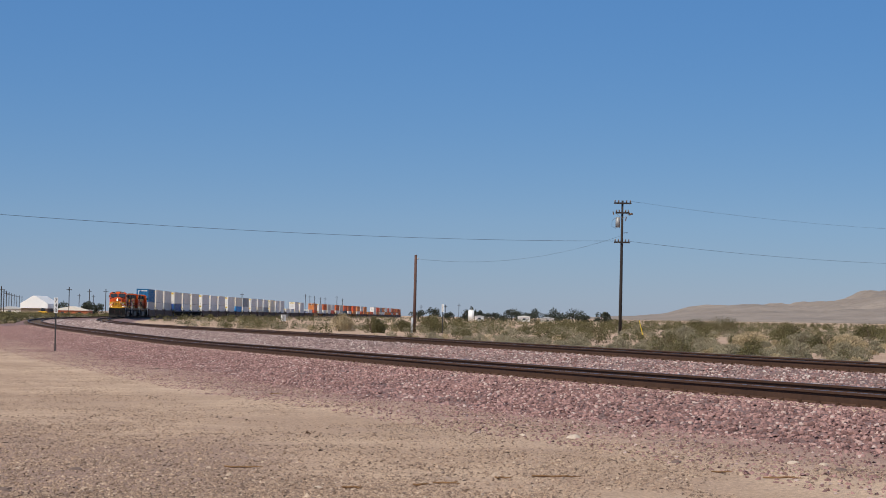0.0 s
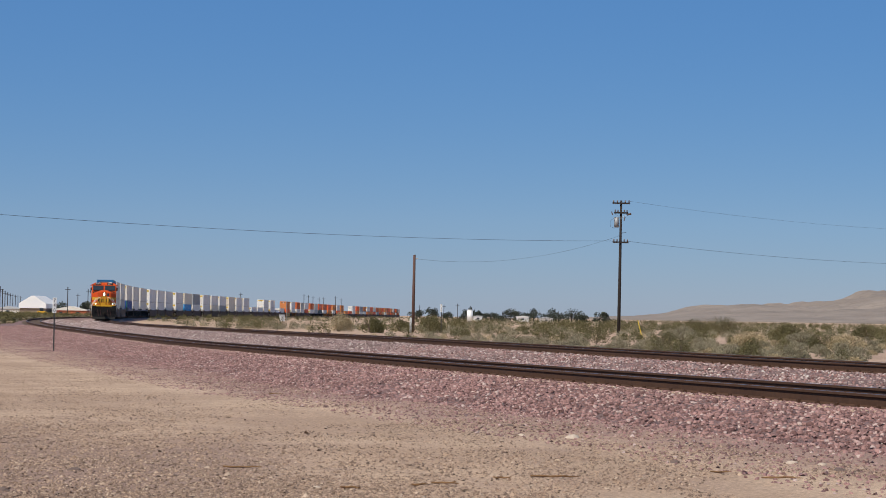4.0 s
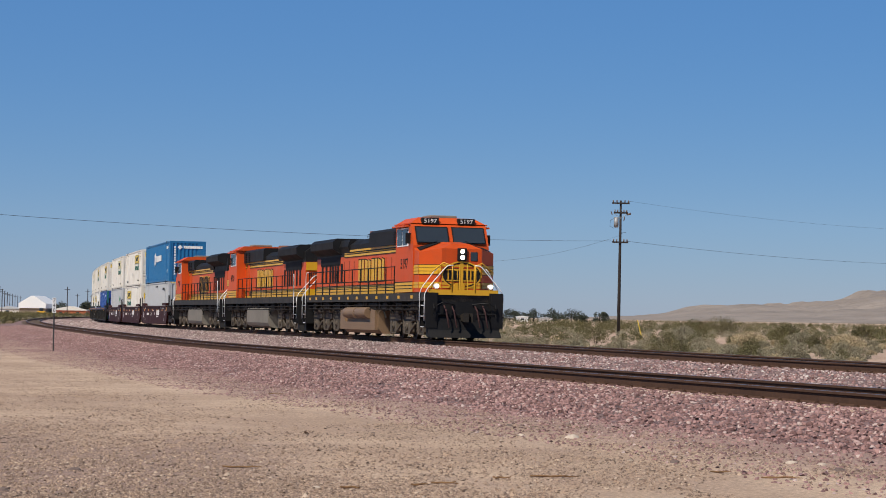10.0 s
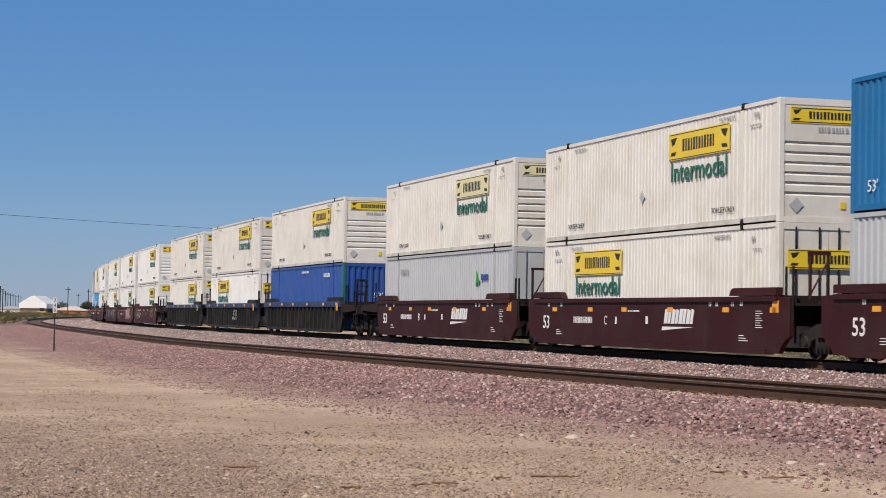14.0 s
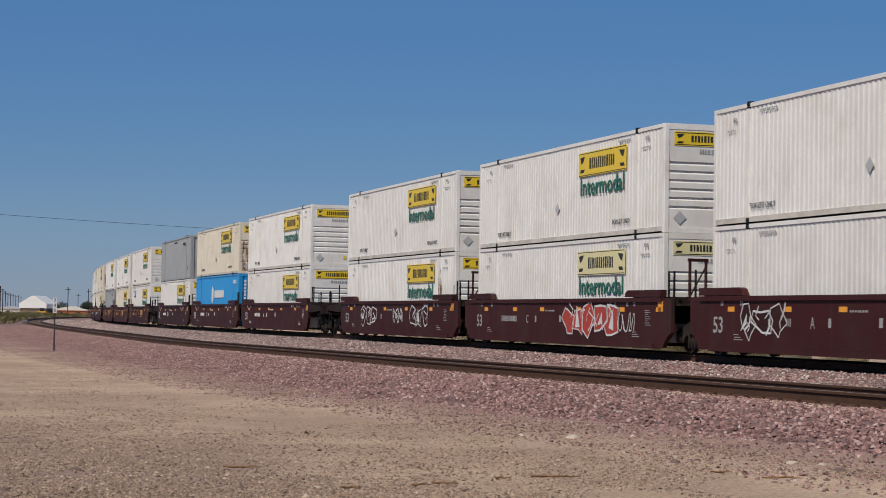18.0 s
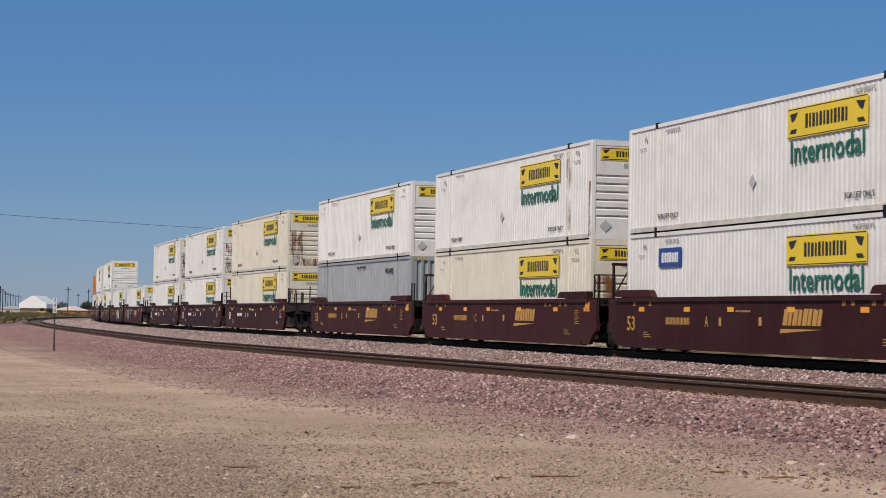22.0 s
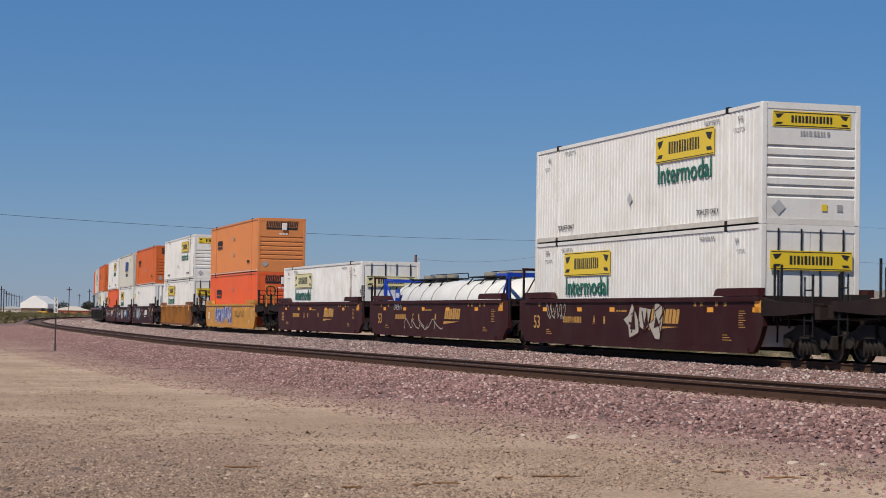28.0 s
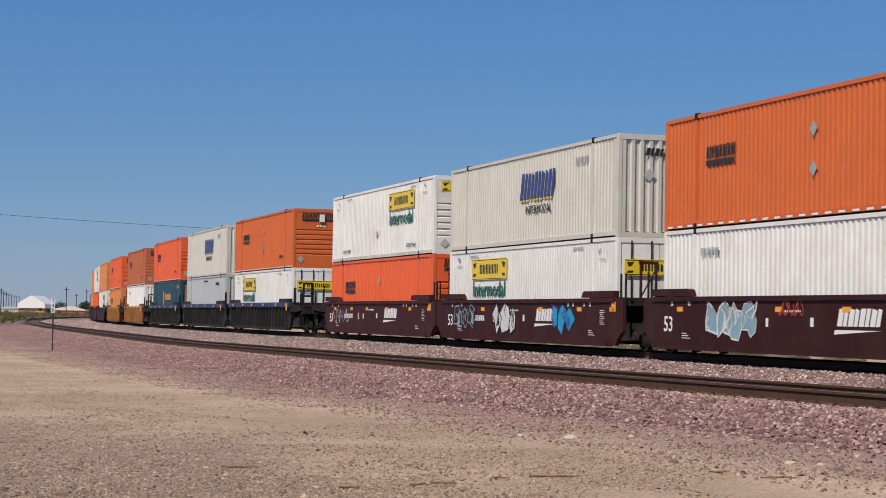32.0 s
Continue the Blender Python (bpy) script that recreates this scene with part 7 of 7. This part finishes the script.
def tri_mesh(name, verts, material):
    n = len(verts) // 3
    me = bpy.data.meshes.new(name)
    me.vertices.add(len(verts))
    me.vertices.foreach_set("co", verts.reshape(-1))
    me.loops.add(n * 3)
    me.loops.foreach_set("vertex_index", np.arange(n * 3))
    me.polygons.add(n)
    me.polygons.foreach_set("loop_start", np.arange(n) * 3)
    me.update(calc_edges=True)
    me.materials.append(material)
    return me


BUSH_KINDS = (("creosote", 1.1, 1.25, 0.055, "olive green creosote bush on sandy ground"), ("sage", 0.75, 0.6, 0.05, "grey-green low sage bush on sandy ground"),
              ("straw", 0.6, 0.5, 0.05, "dry straw-coloured desert shrub on sandy ground"), ("sage", 1.0, 0.8, 0.055, "broad grey sage bush on sandy ground"))


def scrub():
    rng = np.random.default_rng(21)
    variants = []
    for i, (mk, w, h, leaf, words) in enumerate(BUSH_KINDS):
        for j in range(3):
            me = tri_mesh("crown", tuft(rng, 1700, w, h, leaf * 0.62), M[mk])
            bm = bmesh.new()
            for k in range(7):
                a, r = rng.uniform(0, 6.28), rng.uniform(0.25, 0.6) * w
                tube(bm, [(0.04 * math.cos(a), 0.04 * math.sin(a), -0.08), (r * 0.4 * math.cos(a), r * 0.4 * math.sin(a), h * 0.4), (r * math.cos(a), r * math.sin(a), h * rng.uniform(0.65, 0.95))], 0.012, 5, radii=[0.02, 0.013, 0.006])
            tw = bpy.data.meshes.new("stem")
            bm.to_mesh(tw)
            bm.free()
            tw.materials.append(M["twig"])
            variants.append((i, me, tw))
    near, far = [], {0: [], 1: [], 2: []}
    tries = 0
    spots = []
    while tries < 9000:
        tries += 1
        d = 62 + 1500 * rng.uniform(0, 1) ** 2.4
        x = d * rng.uniform(-0.30, 0.29)
        q, off = line_offset(x, d)
        if -7.2 < off < NEAR_OFF + 8 or (off > 0 and d < 95) or (off > 0 and x > -0.165 * d):
            continue
        patch = noise.noise((x * 0.03, d * 0.02, 9.0))
        if -0.085 * d < x < -0.01 * d and 230 < d < 420 and off < 0:
            continue
        if patch < -0.22 and rng.uniform() < 0.75:
            continue
        if d < 170 and rng.uniform() < 0.58:
            continue
        spots.append((d, x, off))
    spots.sort()
    for i, (d, x, off) in enumerate(spots):
        kind = int(rng.choice([0, 1, 2, 3], p=[0.46, 0.26, 0.12, 0.16])) if d > 120 else int(rng.choice([0, 1, 2, 3], p=[0.10, 0.42, 0.20, 0.28]))
        s = rng.uniform(0.6, 1.25) * (0.72 if d < 150 else 1.0)
        z = ground_height(x, d) - 0.03
        if i < 250:
            _, me, tw = variants[kind * 3 + int(rng.integers(0, 3))]
            b = tagged(new("desert_bush"), BUSH_KINDS[kind][4], "bush", group="scrub beside the line")
            b.matrix_basis = pose(x, d, z, 0, 0, rng.uniform(0, 360)) @ Matrix.Diagonal((s, s, s * rng.uniform(0.8, 1.15), 1))
            place("crown", me, b)
            place("stem", tw, b)["kind"] = "stuff"
        else:
            mk, w, h, leaf, _ = BUSH_KINDS[kind]
            k = 330 if d < 200 else 130 if d < 400 else 45
            grow = 0.75 if d < 200 else 1.15 if d < 400 else 2.1
            far[(0, 1, 2, 1)[kind]].append(tuft(rng, k, w * s, h * s, leaf * grow) + np.array([x, d, z]))
    for k, mk, words in ((0, "creosote", "olive creosote scrub spread over the desert plain"), (1, "sage", "grey sage scrub spread over the desert plain"), (2, "straw", "dry straw-coloured scrub on the desert plain")):
        tagged(new("scrub", tri_mesh("scrub", np.concatenate(far[k]), M[mk])), words, "scrub", kind="stuff")


scrub()


def outer_scrub():
    """Olive and grey scrub on the flat outside the bend, before the town."""
    rng = np.random.default_rng(77)
    heaps = {0: [], 1: [], 2: []}
    for _ in range(5200):
        d = 185 + 450 * rng.uniform(0, 1) ** 1.4
        x = d * rng.uniform(-0.27, -0.155)
        q, off = line_offset(x, d)
        if off < NEAR_OFF + (2.2 if q > 150 else 5.2 + foot_reach(q)):
            continue
        kind = int(rng.choice([0, 1, 2, 3], p=[0.42, 0.26, 0.12, 0.20]))
        mk, w, h, leaf, _ = BUSH_KINDS[kind]
        s = rng.uniform(0.6, 1.15) * (0.7 if off < NEAR_OFF + 4 else 1)
        heaps[(0, 1, 2, 1)[kind]].append(tuft(rng, 90 if d < 320 else 45, w * s, h * s, leaf * 1.7) + np.array([x, d, max(ground_height(x, d), float(bed_top(q, off)) if off < NEAR_OFF + 4.6 else -9) - 0.03]))
    for k, mk, words in ((0, "creosote", "olive scrub on the flat outside the bend"), (1, "sage", "grey scrub on the flat outside the bend"), (2, "straw", "dry straw-coloured scrub outside the bend")):
        if heaps[k]:
            tagged(new("scrub", tri_mesh("scrub", np.concatenate(heaps[k]), M[mk])), words, "scrub", kind="stuff")


outer_scrub()


# ---- larger bushes that stand out ----
def big_bush(x, y, w, h, mk, seed, words):
    rng = np.random.default_rng(seed)
    b = tagged(new("large_bush"), words, "bush", group="large bushes")
    b.matrix_basis = pose(x, y, ground_height(x, y) - 0.04)
    place("crown", tri_mesh("crown", tuft(rng, 5200, w, h, 0.042), M[mk]), b)
    bm = bmesh.new()
    for k in range(14):
        a, r = rng.uniform(0, 6.28), rng.uniform(0.2, 0.75) * w
        tube(bm, [(0.05 * math.cos(a), 0.05 * math.sin(a), -0.1), (r * 0.5 * math.cos(a), r * 0.5 * math.sin(a), h * 0.5), (r * math.cos(a), r * math.sin(a), h * rng.uniform(0.7, 1.0))], 0.02, 5, radii=[0.035, 0.02, 0.008])
    link_mesh("stem", bm, M["twig"], b)["kind"] = "stuff"


def spot(px, depth):
    """Sideways place of a thing seen at px across the picture, at that depth."""
    return (px - 784) / 3492 * depth


for i, (px, d, w, h, mk) in enumerate(((603, 172, 1.6, 1.6, "straw"), (660, 165, 1.3, 1.35, "creosote"), (712, 190, 1.5, 1.1, "creosote"), (768, 168, 1.7, 1.7, "creosote"), (1230, 200, 2.6, 1.7, "creosote"), (1280, 205, 3.2, 1.9, "creosote"),
                                        (1212, 135, 1.3, 1.1, "sage"), (1395, 150, 2.0, 1.4, "creosote"), (1500, 110, 1.6, 0.9, "straw"), (1330, 118, 1.6, 0.9, "straw"), (1420, 122, 1.5, 0.8, "sage"), (1090, 300, 4.0, 1.6, "creosote"), (1540, 170, 2.0, 1.4, "creosote"), (1005, 230, 2.4, 1.3, "creosote"))):
    big_bush(spot(px, d), d, w, h, mk, 100 + i, {"creosote": "tall olive creosote bush on sandy ground", "sage": "broad grey sage bush on sandy ground", "straw": "open straw-coloured desert bush on sandy ground"}[mk])


# ---- poles and wires ----
def utility_pole():
    d = 175.0
    p = tagged(new("utility_pole"), "tall dark wooden utility pole with crossarms and transformer", "utility pole")
    p.matrix_basis = pose(spot(1097.5, d), d, -0.75, 0, 0.35, 0)
    bm = bmesh.new()
    tube(bm, [(0, 0, -0.3), (0, 0, 4), (0, 0, 8), (0, 0, 12.2)], 0.16, 10, radii=[0.16, 0.14, 0.12, 0.09])
    link_mesh("shaft", bm, M["pole"], p, smooth=True)
    for z, w in ((11.95, 0.78), (11.1, 0.62), (8.48, 0.7)):
        box_part("crossarm", p, (-w, w, -0.22, -0.12, z - 0.07, z + 0.07), M["pole"])
        for x in (-w + 0.1, -w * 0.45, w * 0.45, w - 0.1):
            tube_part("insulator", p, ((x, -0.17, z + 0.07), (x, -0.17, z + 0.14), (x, -0.17, z + 0.27)), 0.055, M["insulator"], 8)
    for s in (-1, 1):
        tube_part("brace", p, ((s * 0.6, -0.14, 11.05), (0, -0.14, 10.6)), 0.02, M["galv"])
    tube_part("transformer", p, ((-0.38, 0, 9.8), (-0.38, 0, 10.7)), 0.21, M["galv"], 12, "grey can transformer")
    tube_part("fuse_holder", p, ((0.28, -0.1, 10.4), (0.36, -0.1, 10.75)), 0.05, M["insulator"])
    tube_part("fuse_holder", p, ((-0.75, -0.1, 10.9), (-0.85, -0.1, 11.2)), 0.05, M["insulator"])
    tube_part("jumper_wire", p, ((-0.42, -0.2, 10.75), (-0.9, -0.2, 10.4), (-0.95, -0.2, 9.9), (-0.6, -0.2, 9.7)), 0.015, M["wire"])
    tube_part("arrester", p, ((0.55, -0.1, 10.95), (0.9, -0.1, 11.05)), 0.09, M["insulator"], 8)
    tube_part("side_pin", p, ((-0.1, 0, 9.3), (0.5, 0, 9.35)), 0.03, M["pole"])
    return p


def short_pole():
    d = 175.0
    p = tagged(new("wooden_pole"), "short bare brown wooden pole with a pale base guard", "utility pole")
    p.matrix_basis = pose(spot(733.5, d), d, -0.75, 0, 0.3, 0)
    bm = bmesh.new()
    tube(bm, [(0, 0, -0.3), (0, 0, 3.5), (0, 0, 7.05)], 0.15, 10, radii=[0.15, 0.13, 0.11])
    link_mesh("shaft", bm, M["pole_red"], p, smooth=True)
    tube_part("base_guard", p, ((-0.2, -0.12, 0.0), (-0.2, -0.12, 1.5)), 0.10, M["light_grey"], 8, "pale conduit guard")
    tube_part("insulator", p, ((0.12, -0.1, 6.7), (0.3, -0.1, 6.75)), 0.05, M["insulator"])
    tube_part("pole_cap", p, ((0, 0, 7.05), (0, 0, 7.09)), 0.12, M["galv"], 10)
    return p


M["pole_red"] = mat("reddish_pole_timber", (0.10, 0.05, 0.038), 0.85, var=0.25, fine=14, streak=(0.05, 0.03, 0.025), streak_amount=0.5, bump=0.4)
pole_a = utility_pole()
pole_b = short_pole()


def wire(a, b, sag, r=0.014, words="thin black overhead wire between poles"):
    a, b = Vector(a), Vector(b)
    bm = bmesh.new()
    pts = []
    for i in range(41):
        t = i / 40
        p = a.lerp(b, t)
        p.z -= 4 * sag * t * (1 - t)
        pts.append(p)
    tube(bm, pts, r, 5)
    tagged(link_mesh("overhead_wire", bm, M["wire"]), words, "wire", group="overhead wires")


ax, ay = spot(1097.5, 175.0), 175.0
wire((ax - 0.6, ay - 0.17, 7.84), (-42.0, 108.0, 7.3), 0.75, 0.012)
wire((ax + 0.6, ay - 0.17, 7.84), (78.0, 262.0, 9.2), 0.9, 0.012)
wire((ax + 0.68, ay - 0.17, 11.40), (78.0, 262.0, 13.6), 1.0, 0.008)
wire((ax - 0.08, ay - 0.09, 8.3), (-2.40, 174.9, 5.98), 1.05, 0.008)


# ---- milepost signs ----
def milepost(x, y, z, height, turn):
    p = tagged(new("milepost_sign"), "white milepost sign with upright black numerals on a thin post", "milepost")
    p.matrix_basis = pose(x, y, z, 0, 0, turn)
    tube_part("post", p, ((0, 0, -0.2), (0, 0, height)), 0.028, M["post_dark"], 6)
    t = pose(0, -0.035, height - 0.28, 0, 0, 6)
    place("plate", shared("mile_plate", lambda bm: box(bm, -0.075, 0.075, -0.008, 0.008, -0.30, 0.30, bevel=0.004), [M["sign_white"]]), p, "white plate", t)
    for i, ch in enumerate("740"):
        place("numeral", text_mesh(ch, 0.085, 0.15, M["ink"]), p, "", t @ pose(0, -0.012, 0.19 - 0.19 * i, 90, 0, 0))


M["post_dark"] = mat("dark_post_steel", (0.05, 0.05, 0.052), 0.6, 0.3, var=0.2)
M["sign_white"] = mat("white_sign_face", (0.78, 0.78, 0.77), 0.5, var=0.05)
milepost(-15.1, 77.0, -0.62, 1.98, 8)
milepost(spot(783.5, 150), 150.0, -0.68, 2.5, -10)


def marker_stake(x, y, h, lean):
    bm = bmesh.new()
    tube(bm, [(0, 0, -0.1), (lean, 0, h)], 0.03, 6)
    ob = link_mesh("marker_stake", bm, M["sign_yellow"])
    ob.matrix_basis = pose(x, y, ground_height(x, y))
    tagged(ob, "leaning yellow plastic marker stake in the scrub", "stake")


marker_stake(spot(1140.5, 150), 150.0, 1.45, -0.4)


def trackside_cabinet(x, y, s):
    c = tagged(new("signal_cabinet"), "small white steel signal cabinet beside the line", "signal cabinet")
    c.matrix_basis = pose(x, y, ground_height(x, y), 0, 0, 20)
    box_part("body", c, (-0.55 * s, 0.55 * s, -0.4 * s, 0.4 * s, 0.0, 1.5 * s), M["sign_white"], bevel=0.02)
    box_part("roof", c, (-0.62 * s, 0.62 * s, -0.47 * s, 0.47 * s, 1.5 * s, 1.58 * s), M["light_grey"])
    box_part("door", c, (-0.45 * s, 0.45 * s, -0.42 * s, -0.40 * s, 0.1, 1.4 * s), M["light_grey"])
    tube_part("mast", c, ((0.95, 0, 0), (0.95, 0, 4.2)), 0.05, M["galv"])


trackside_cabinet(spot(502, 420), 420.0, 0.9)


# ---- the town and the far left, small in the haze ----
def far_tree(x, y, w, h, seed):
    rng = np.random.default_rng(seed)
    t = tagged(new("tree"), "dark green tree in the far town", "tree", group="trees of the far town")
    t.matrix_basis = pose(x, y, ground_height(x, y) - 0.1)
    parts = []
    for k in range(6):
        cx, cz = rng.uniform(-0.5, 0.5) * w * 0.9, h * rng.uniform(0.08, 0.66)
        parts.append(tuft(rng, 130, w * 0.5, h * 0.42, 0.24) + np.array([cx, rng.uniform(-0.3, 0.3) * w, cz - 0.1 * h]))
    place("crown", tri_mesh("crown", np.concatenate(parts), M["tree_leaf"]), t)
    bm = bmesh.new()
    tube(bm, [(0, 0, 0), (0.05, 0, h * 0.35), (0.1, 0.1, h * 0.75)], 0.2, 7, radii=[0.24, 0.17, 0.06])
    for k in range(4):
        a = rng.uniform(0, 6.28)
        tube(bm, [(0.03, 0, h * 0.3), (w * 0.3 * math.cos(a), w * 0.3 * math.sin(a), h * 0.65)], 0.08, 5, radii=[0.1, 0.03])
    link_mesh("trunk", bm, M["pole"], t)


def shed(x, y, w, d, h, wall, roof, words, pitch=0.25):
    s = tagged(new("building"), words, "building", group="buildings of the far town")
    s.matrix_basis = pose(x, y, ground_height(x, y) - 0.1)
    box_part("wall", s, (-w / 2, w / 2, -d / 2, d / 2, 0, h), wall)
    me = bmesh.new()
    prism(me, [(-w / 2 - 0.3, h), (w / 2 + 0.3, h), (w / 2 + 0.3, h + 0.15), (0, h + w * pitch * 0.5), (-w / 2 - 0.3, h + 0.15)], "y", -d / 2 - 0.3, d / 2 + 0.3)
    link_mesh("roof", me, roof, s)
    for i in range(max(1, int(w / 4))):
        xx = -w / 2 + (i + 0.5) * w / max(1, int(w / 4))
        box_part("window", s, (xx - 0.5, xx + 0.5, -d / 2 - 0.03, -d / 2, h * 0.4, h * 0.75), M["glass"])


def far_pole(x, y, h):
    p = tagged(new("far_utility_pole"), "distant dark utility pole with a crossarm", "utility pole", group="far line of poles")
    p.matrix_basis = pose(x, y, ground_height(x, y))
    tube_part("shaft", p, ((0, 0, 0), (0, 0, h)), 0.12, M["pole"], 6)
    box_part("crossarm", p, (-0.8, 0.8, -0.06, 0.06, h - 0.85, h - 0.72), M["pole"])


rt = random.Random(5)
far_pole(78.0, 262.0, 14.8)
far_pole(-42.0, 108.0, 8.9)
for i, (px, wpx, top) in enumerate(((740, 14, 545), (768, 14, 544), (823, 14, 545), (843, 8, 540), (852, 10, 549), (873, 14, 549), (887, 12, 546), (905, 20, 540), (920, 9, 549), (933, 16, 548), (952, 16, 545), (968, 12, 548), (990, 16, 543),
                                     (1009, 24, 545), (1025, 10, 556), (1038, 8, 557), (1053, 12, 551), (1065, 10, 552), (110, 20, 528), (133, 12, 531), (155, 16, 530), (176, 12, 531), (795, 10, 549))):
    d = 760.0 if px > 400 else 620.0
    hz = 548.2 + px * 0.0163
    far_tree(spot(px, d), d + rt.uniform(-30, 30), wpx * d / 3492 * 1.6, (hz + 4 - top) * d / 3492 + 0.6, 300 + i)
B, RW, LG = M["building"], M["roof_white"], M["light_grey"]
for px, wpx, hpx, m1, m2, words in ((848, 15, 3, M["roof_white"], LG, "low white shed in the far town"), (927, 20, 3, M["roof_white"], RW, "long low white building in the far town"),
                                    (968, 22, 1, B, LG, "long low pale building in the far town"), (130, 60, 3, M["brown_orange"], B, "long low pale building far off"), (22, 40, 4, B, LG, "pale low house far off")):
    d = 700.0 if px > 400 else 600.0
    shed(spot(px, d), d, wpx * d / 3492, 8.0, hpx * d / 3492 + 1.2, m1, m2, words)
silo = tagged(new("storage_tank"), "white upright storage tank in the far town", "tank")
silo.matrix_basis = pose(spot(834, 700), 700, 0.0)
tube_part("shell", silo, ((0, 0, -0.8), (0, 0, 3.2)), 1.05, M["roof_white"], 16)
tube_part("dome", silo, ((0, 0, 3.2), (0, 0, 3.5)), 0.85, M["roof_white"], 16)


def tent(x, y, w, h):
    t = tagged(new("tent_hall"), "large white peaked tent hall far off", "tent")
    t.matrix_basis = pose(x, y, ground_height(x, y))
    bm = bmesh.new()
    prism(bm, [(-w / 2, h * 0.36), (w / 2, h * 0.36), (w / 2, h * 0.60), (w * 0.06, h * 0.98), (0.0, h), (-w * 0.06, h * 0.98), (-w / 2, h * 0.60)], "y", -9, 9)
    link_mesh("roof", bm, M["roof_white"], t)
    box_part("wall", t, (-w / 2 + 0.2, w / 2 - 0.2, -8.5, 8.5, 0, h * 0.36), M["tan_siding"])


M["tan_siding"] = mat("dusty_tan_siding", (0.27, 0.21, 0.15), 0.8, var=0.25, fine=2.0, coarse=0.6, dirt=(0.12, 0.1, 0.08), dirt_amount=0.6)
tent(spot(71, 600), 600, 8.2, 5.9)


def loader(x, y):
    v = tagged(new("yellow_machine"), "yellow earth-moving machine parked far off", "machine")
    v.matrix_basis = pose(x, y, ground_height(x, y)) @ Matrix.Diagonal((0.75, 0.75, 0.75, 1))
    box_part("body", v, (-1.6, 1.6, -1, 1, 0.7, 1.8), M["yellow_machine"], bevel=0.1)
    box_part("cab", v, (-0.7, 0.6, -0.8, 0.8, 1.8, 2.9), M["glass"], bevel=0.08)
    box_part("bucket", v, (1.7, 2.6, -1.2, 1.2, 0.2, 1.1), M["yellow_machine"], bevel=0.1)
    for a in (-1.1, 1.1):
        for s in (-1, 1):
            tube_part("tyre", v, ((a, s * 0.9, 0.6), (a, s * 1.25, 0.6)), 0.6, M["black"], 12)


loader(spot(77, 560), 560)
for i in range(9):
    far_pole(spot(2 + i * 4.6, 420 + i * 90), 420 + i * 90, 6.6 + i * 0.35)
for px, d, top in ((122, 560, 507), (158, 640, 511), (187, 620, 511), (140, 800, 520), (165, 900, 522), (428, 780, 518), (540, 900, 520), (548, 960, 522), (556, 1000, 524), (567, 1040, 526), (575, 1080, 526), (596, 1000, 525), (606, 1100, 528), (812, 900, 538), (788, 860, 540), (745, 900, 541)):
    hz = 548.2 + px * 0.0163
    far_pole(spot(px, d), d, (hz - top) * d / 3492 + 1.4)


# ---- hills on the horizon ----
def hills():
    xs, ys = np.linspace(250, 1500, 260), np.linspace(3300, 4500, 80)
    ridge = lambda px: float(np.interp(px, (1000, 1060, 1120, 1180, 1215, 1290, 1340, 1400, 1450, 1500, 1568, 1700, 1900), (3, 5, 8, 13, 24, 33, 37, 39, 43, 51, 63, 70, 82)))
    verts = []
    for y in ys:
        for x in xs:
            px = 784 + x / y * 3492
            up = (y - 3300) / 1200
            h = ridge(px) * y / 3492 * min(1, up * 1.15) ** 0.8
            h *= 0.86 + 0.26 * noise.noise((x * 0.006, y * 0.004, 2)) + 0.16 * noise.noise((x * 0.02, y * 0.008, 4)) - 0.12 * abs(noise.noise((x * 0.035, y * 0.006, 6)))
            verts.append((x, y, h + 0.6 + (0 if up > 0 else -4)))
    n = len(xs)
    faces = [(j * n + i, j * n + i + 1, (j + 1) * n + i + 1, (j + 1) * n + i) for j in range(len(ys) - 1) for i in range(n - 1)]
    tagged(new("hills", grid_mesh("hills", verts, faces, M["hill"], True)), "low bare tan desert hills on the horizon", "hill", kind="structure")


M["hill"] = mat("bare_hill_soil", (0.265, 0.222, 0.187), 0.95, var=0.3, fine=0.03, coarse=0.008, bump=0.6, depth=8.0, world_space=True, dirt=(0.15, 0.12, 0.10), dirt_amount=0.9, dirt_scale=0.03)
hills()


def motions():
    for ob, off, length, z, turn in MOVERS:
        walk(ob, [(t, car_pose(off - SPEED * t, off - SPEED * t + length, z, turn)) for t in range(0, 33)])


motions()
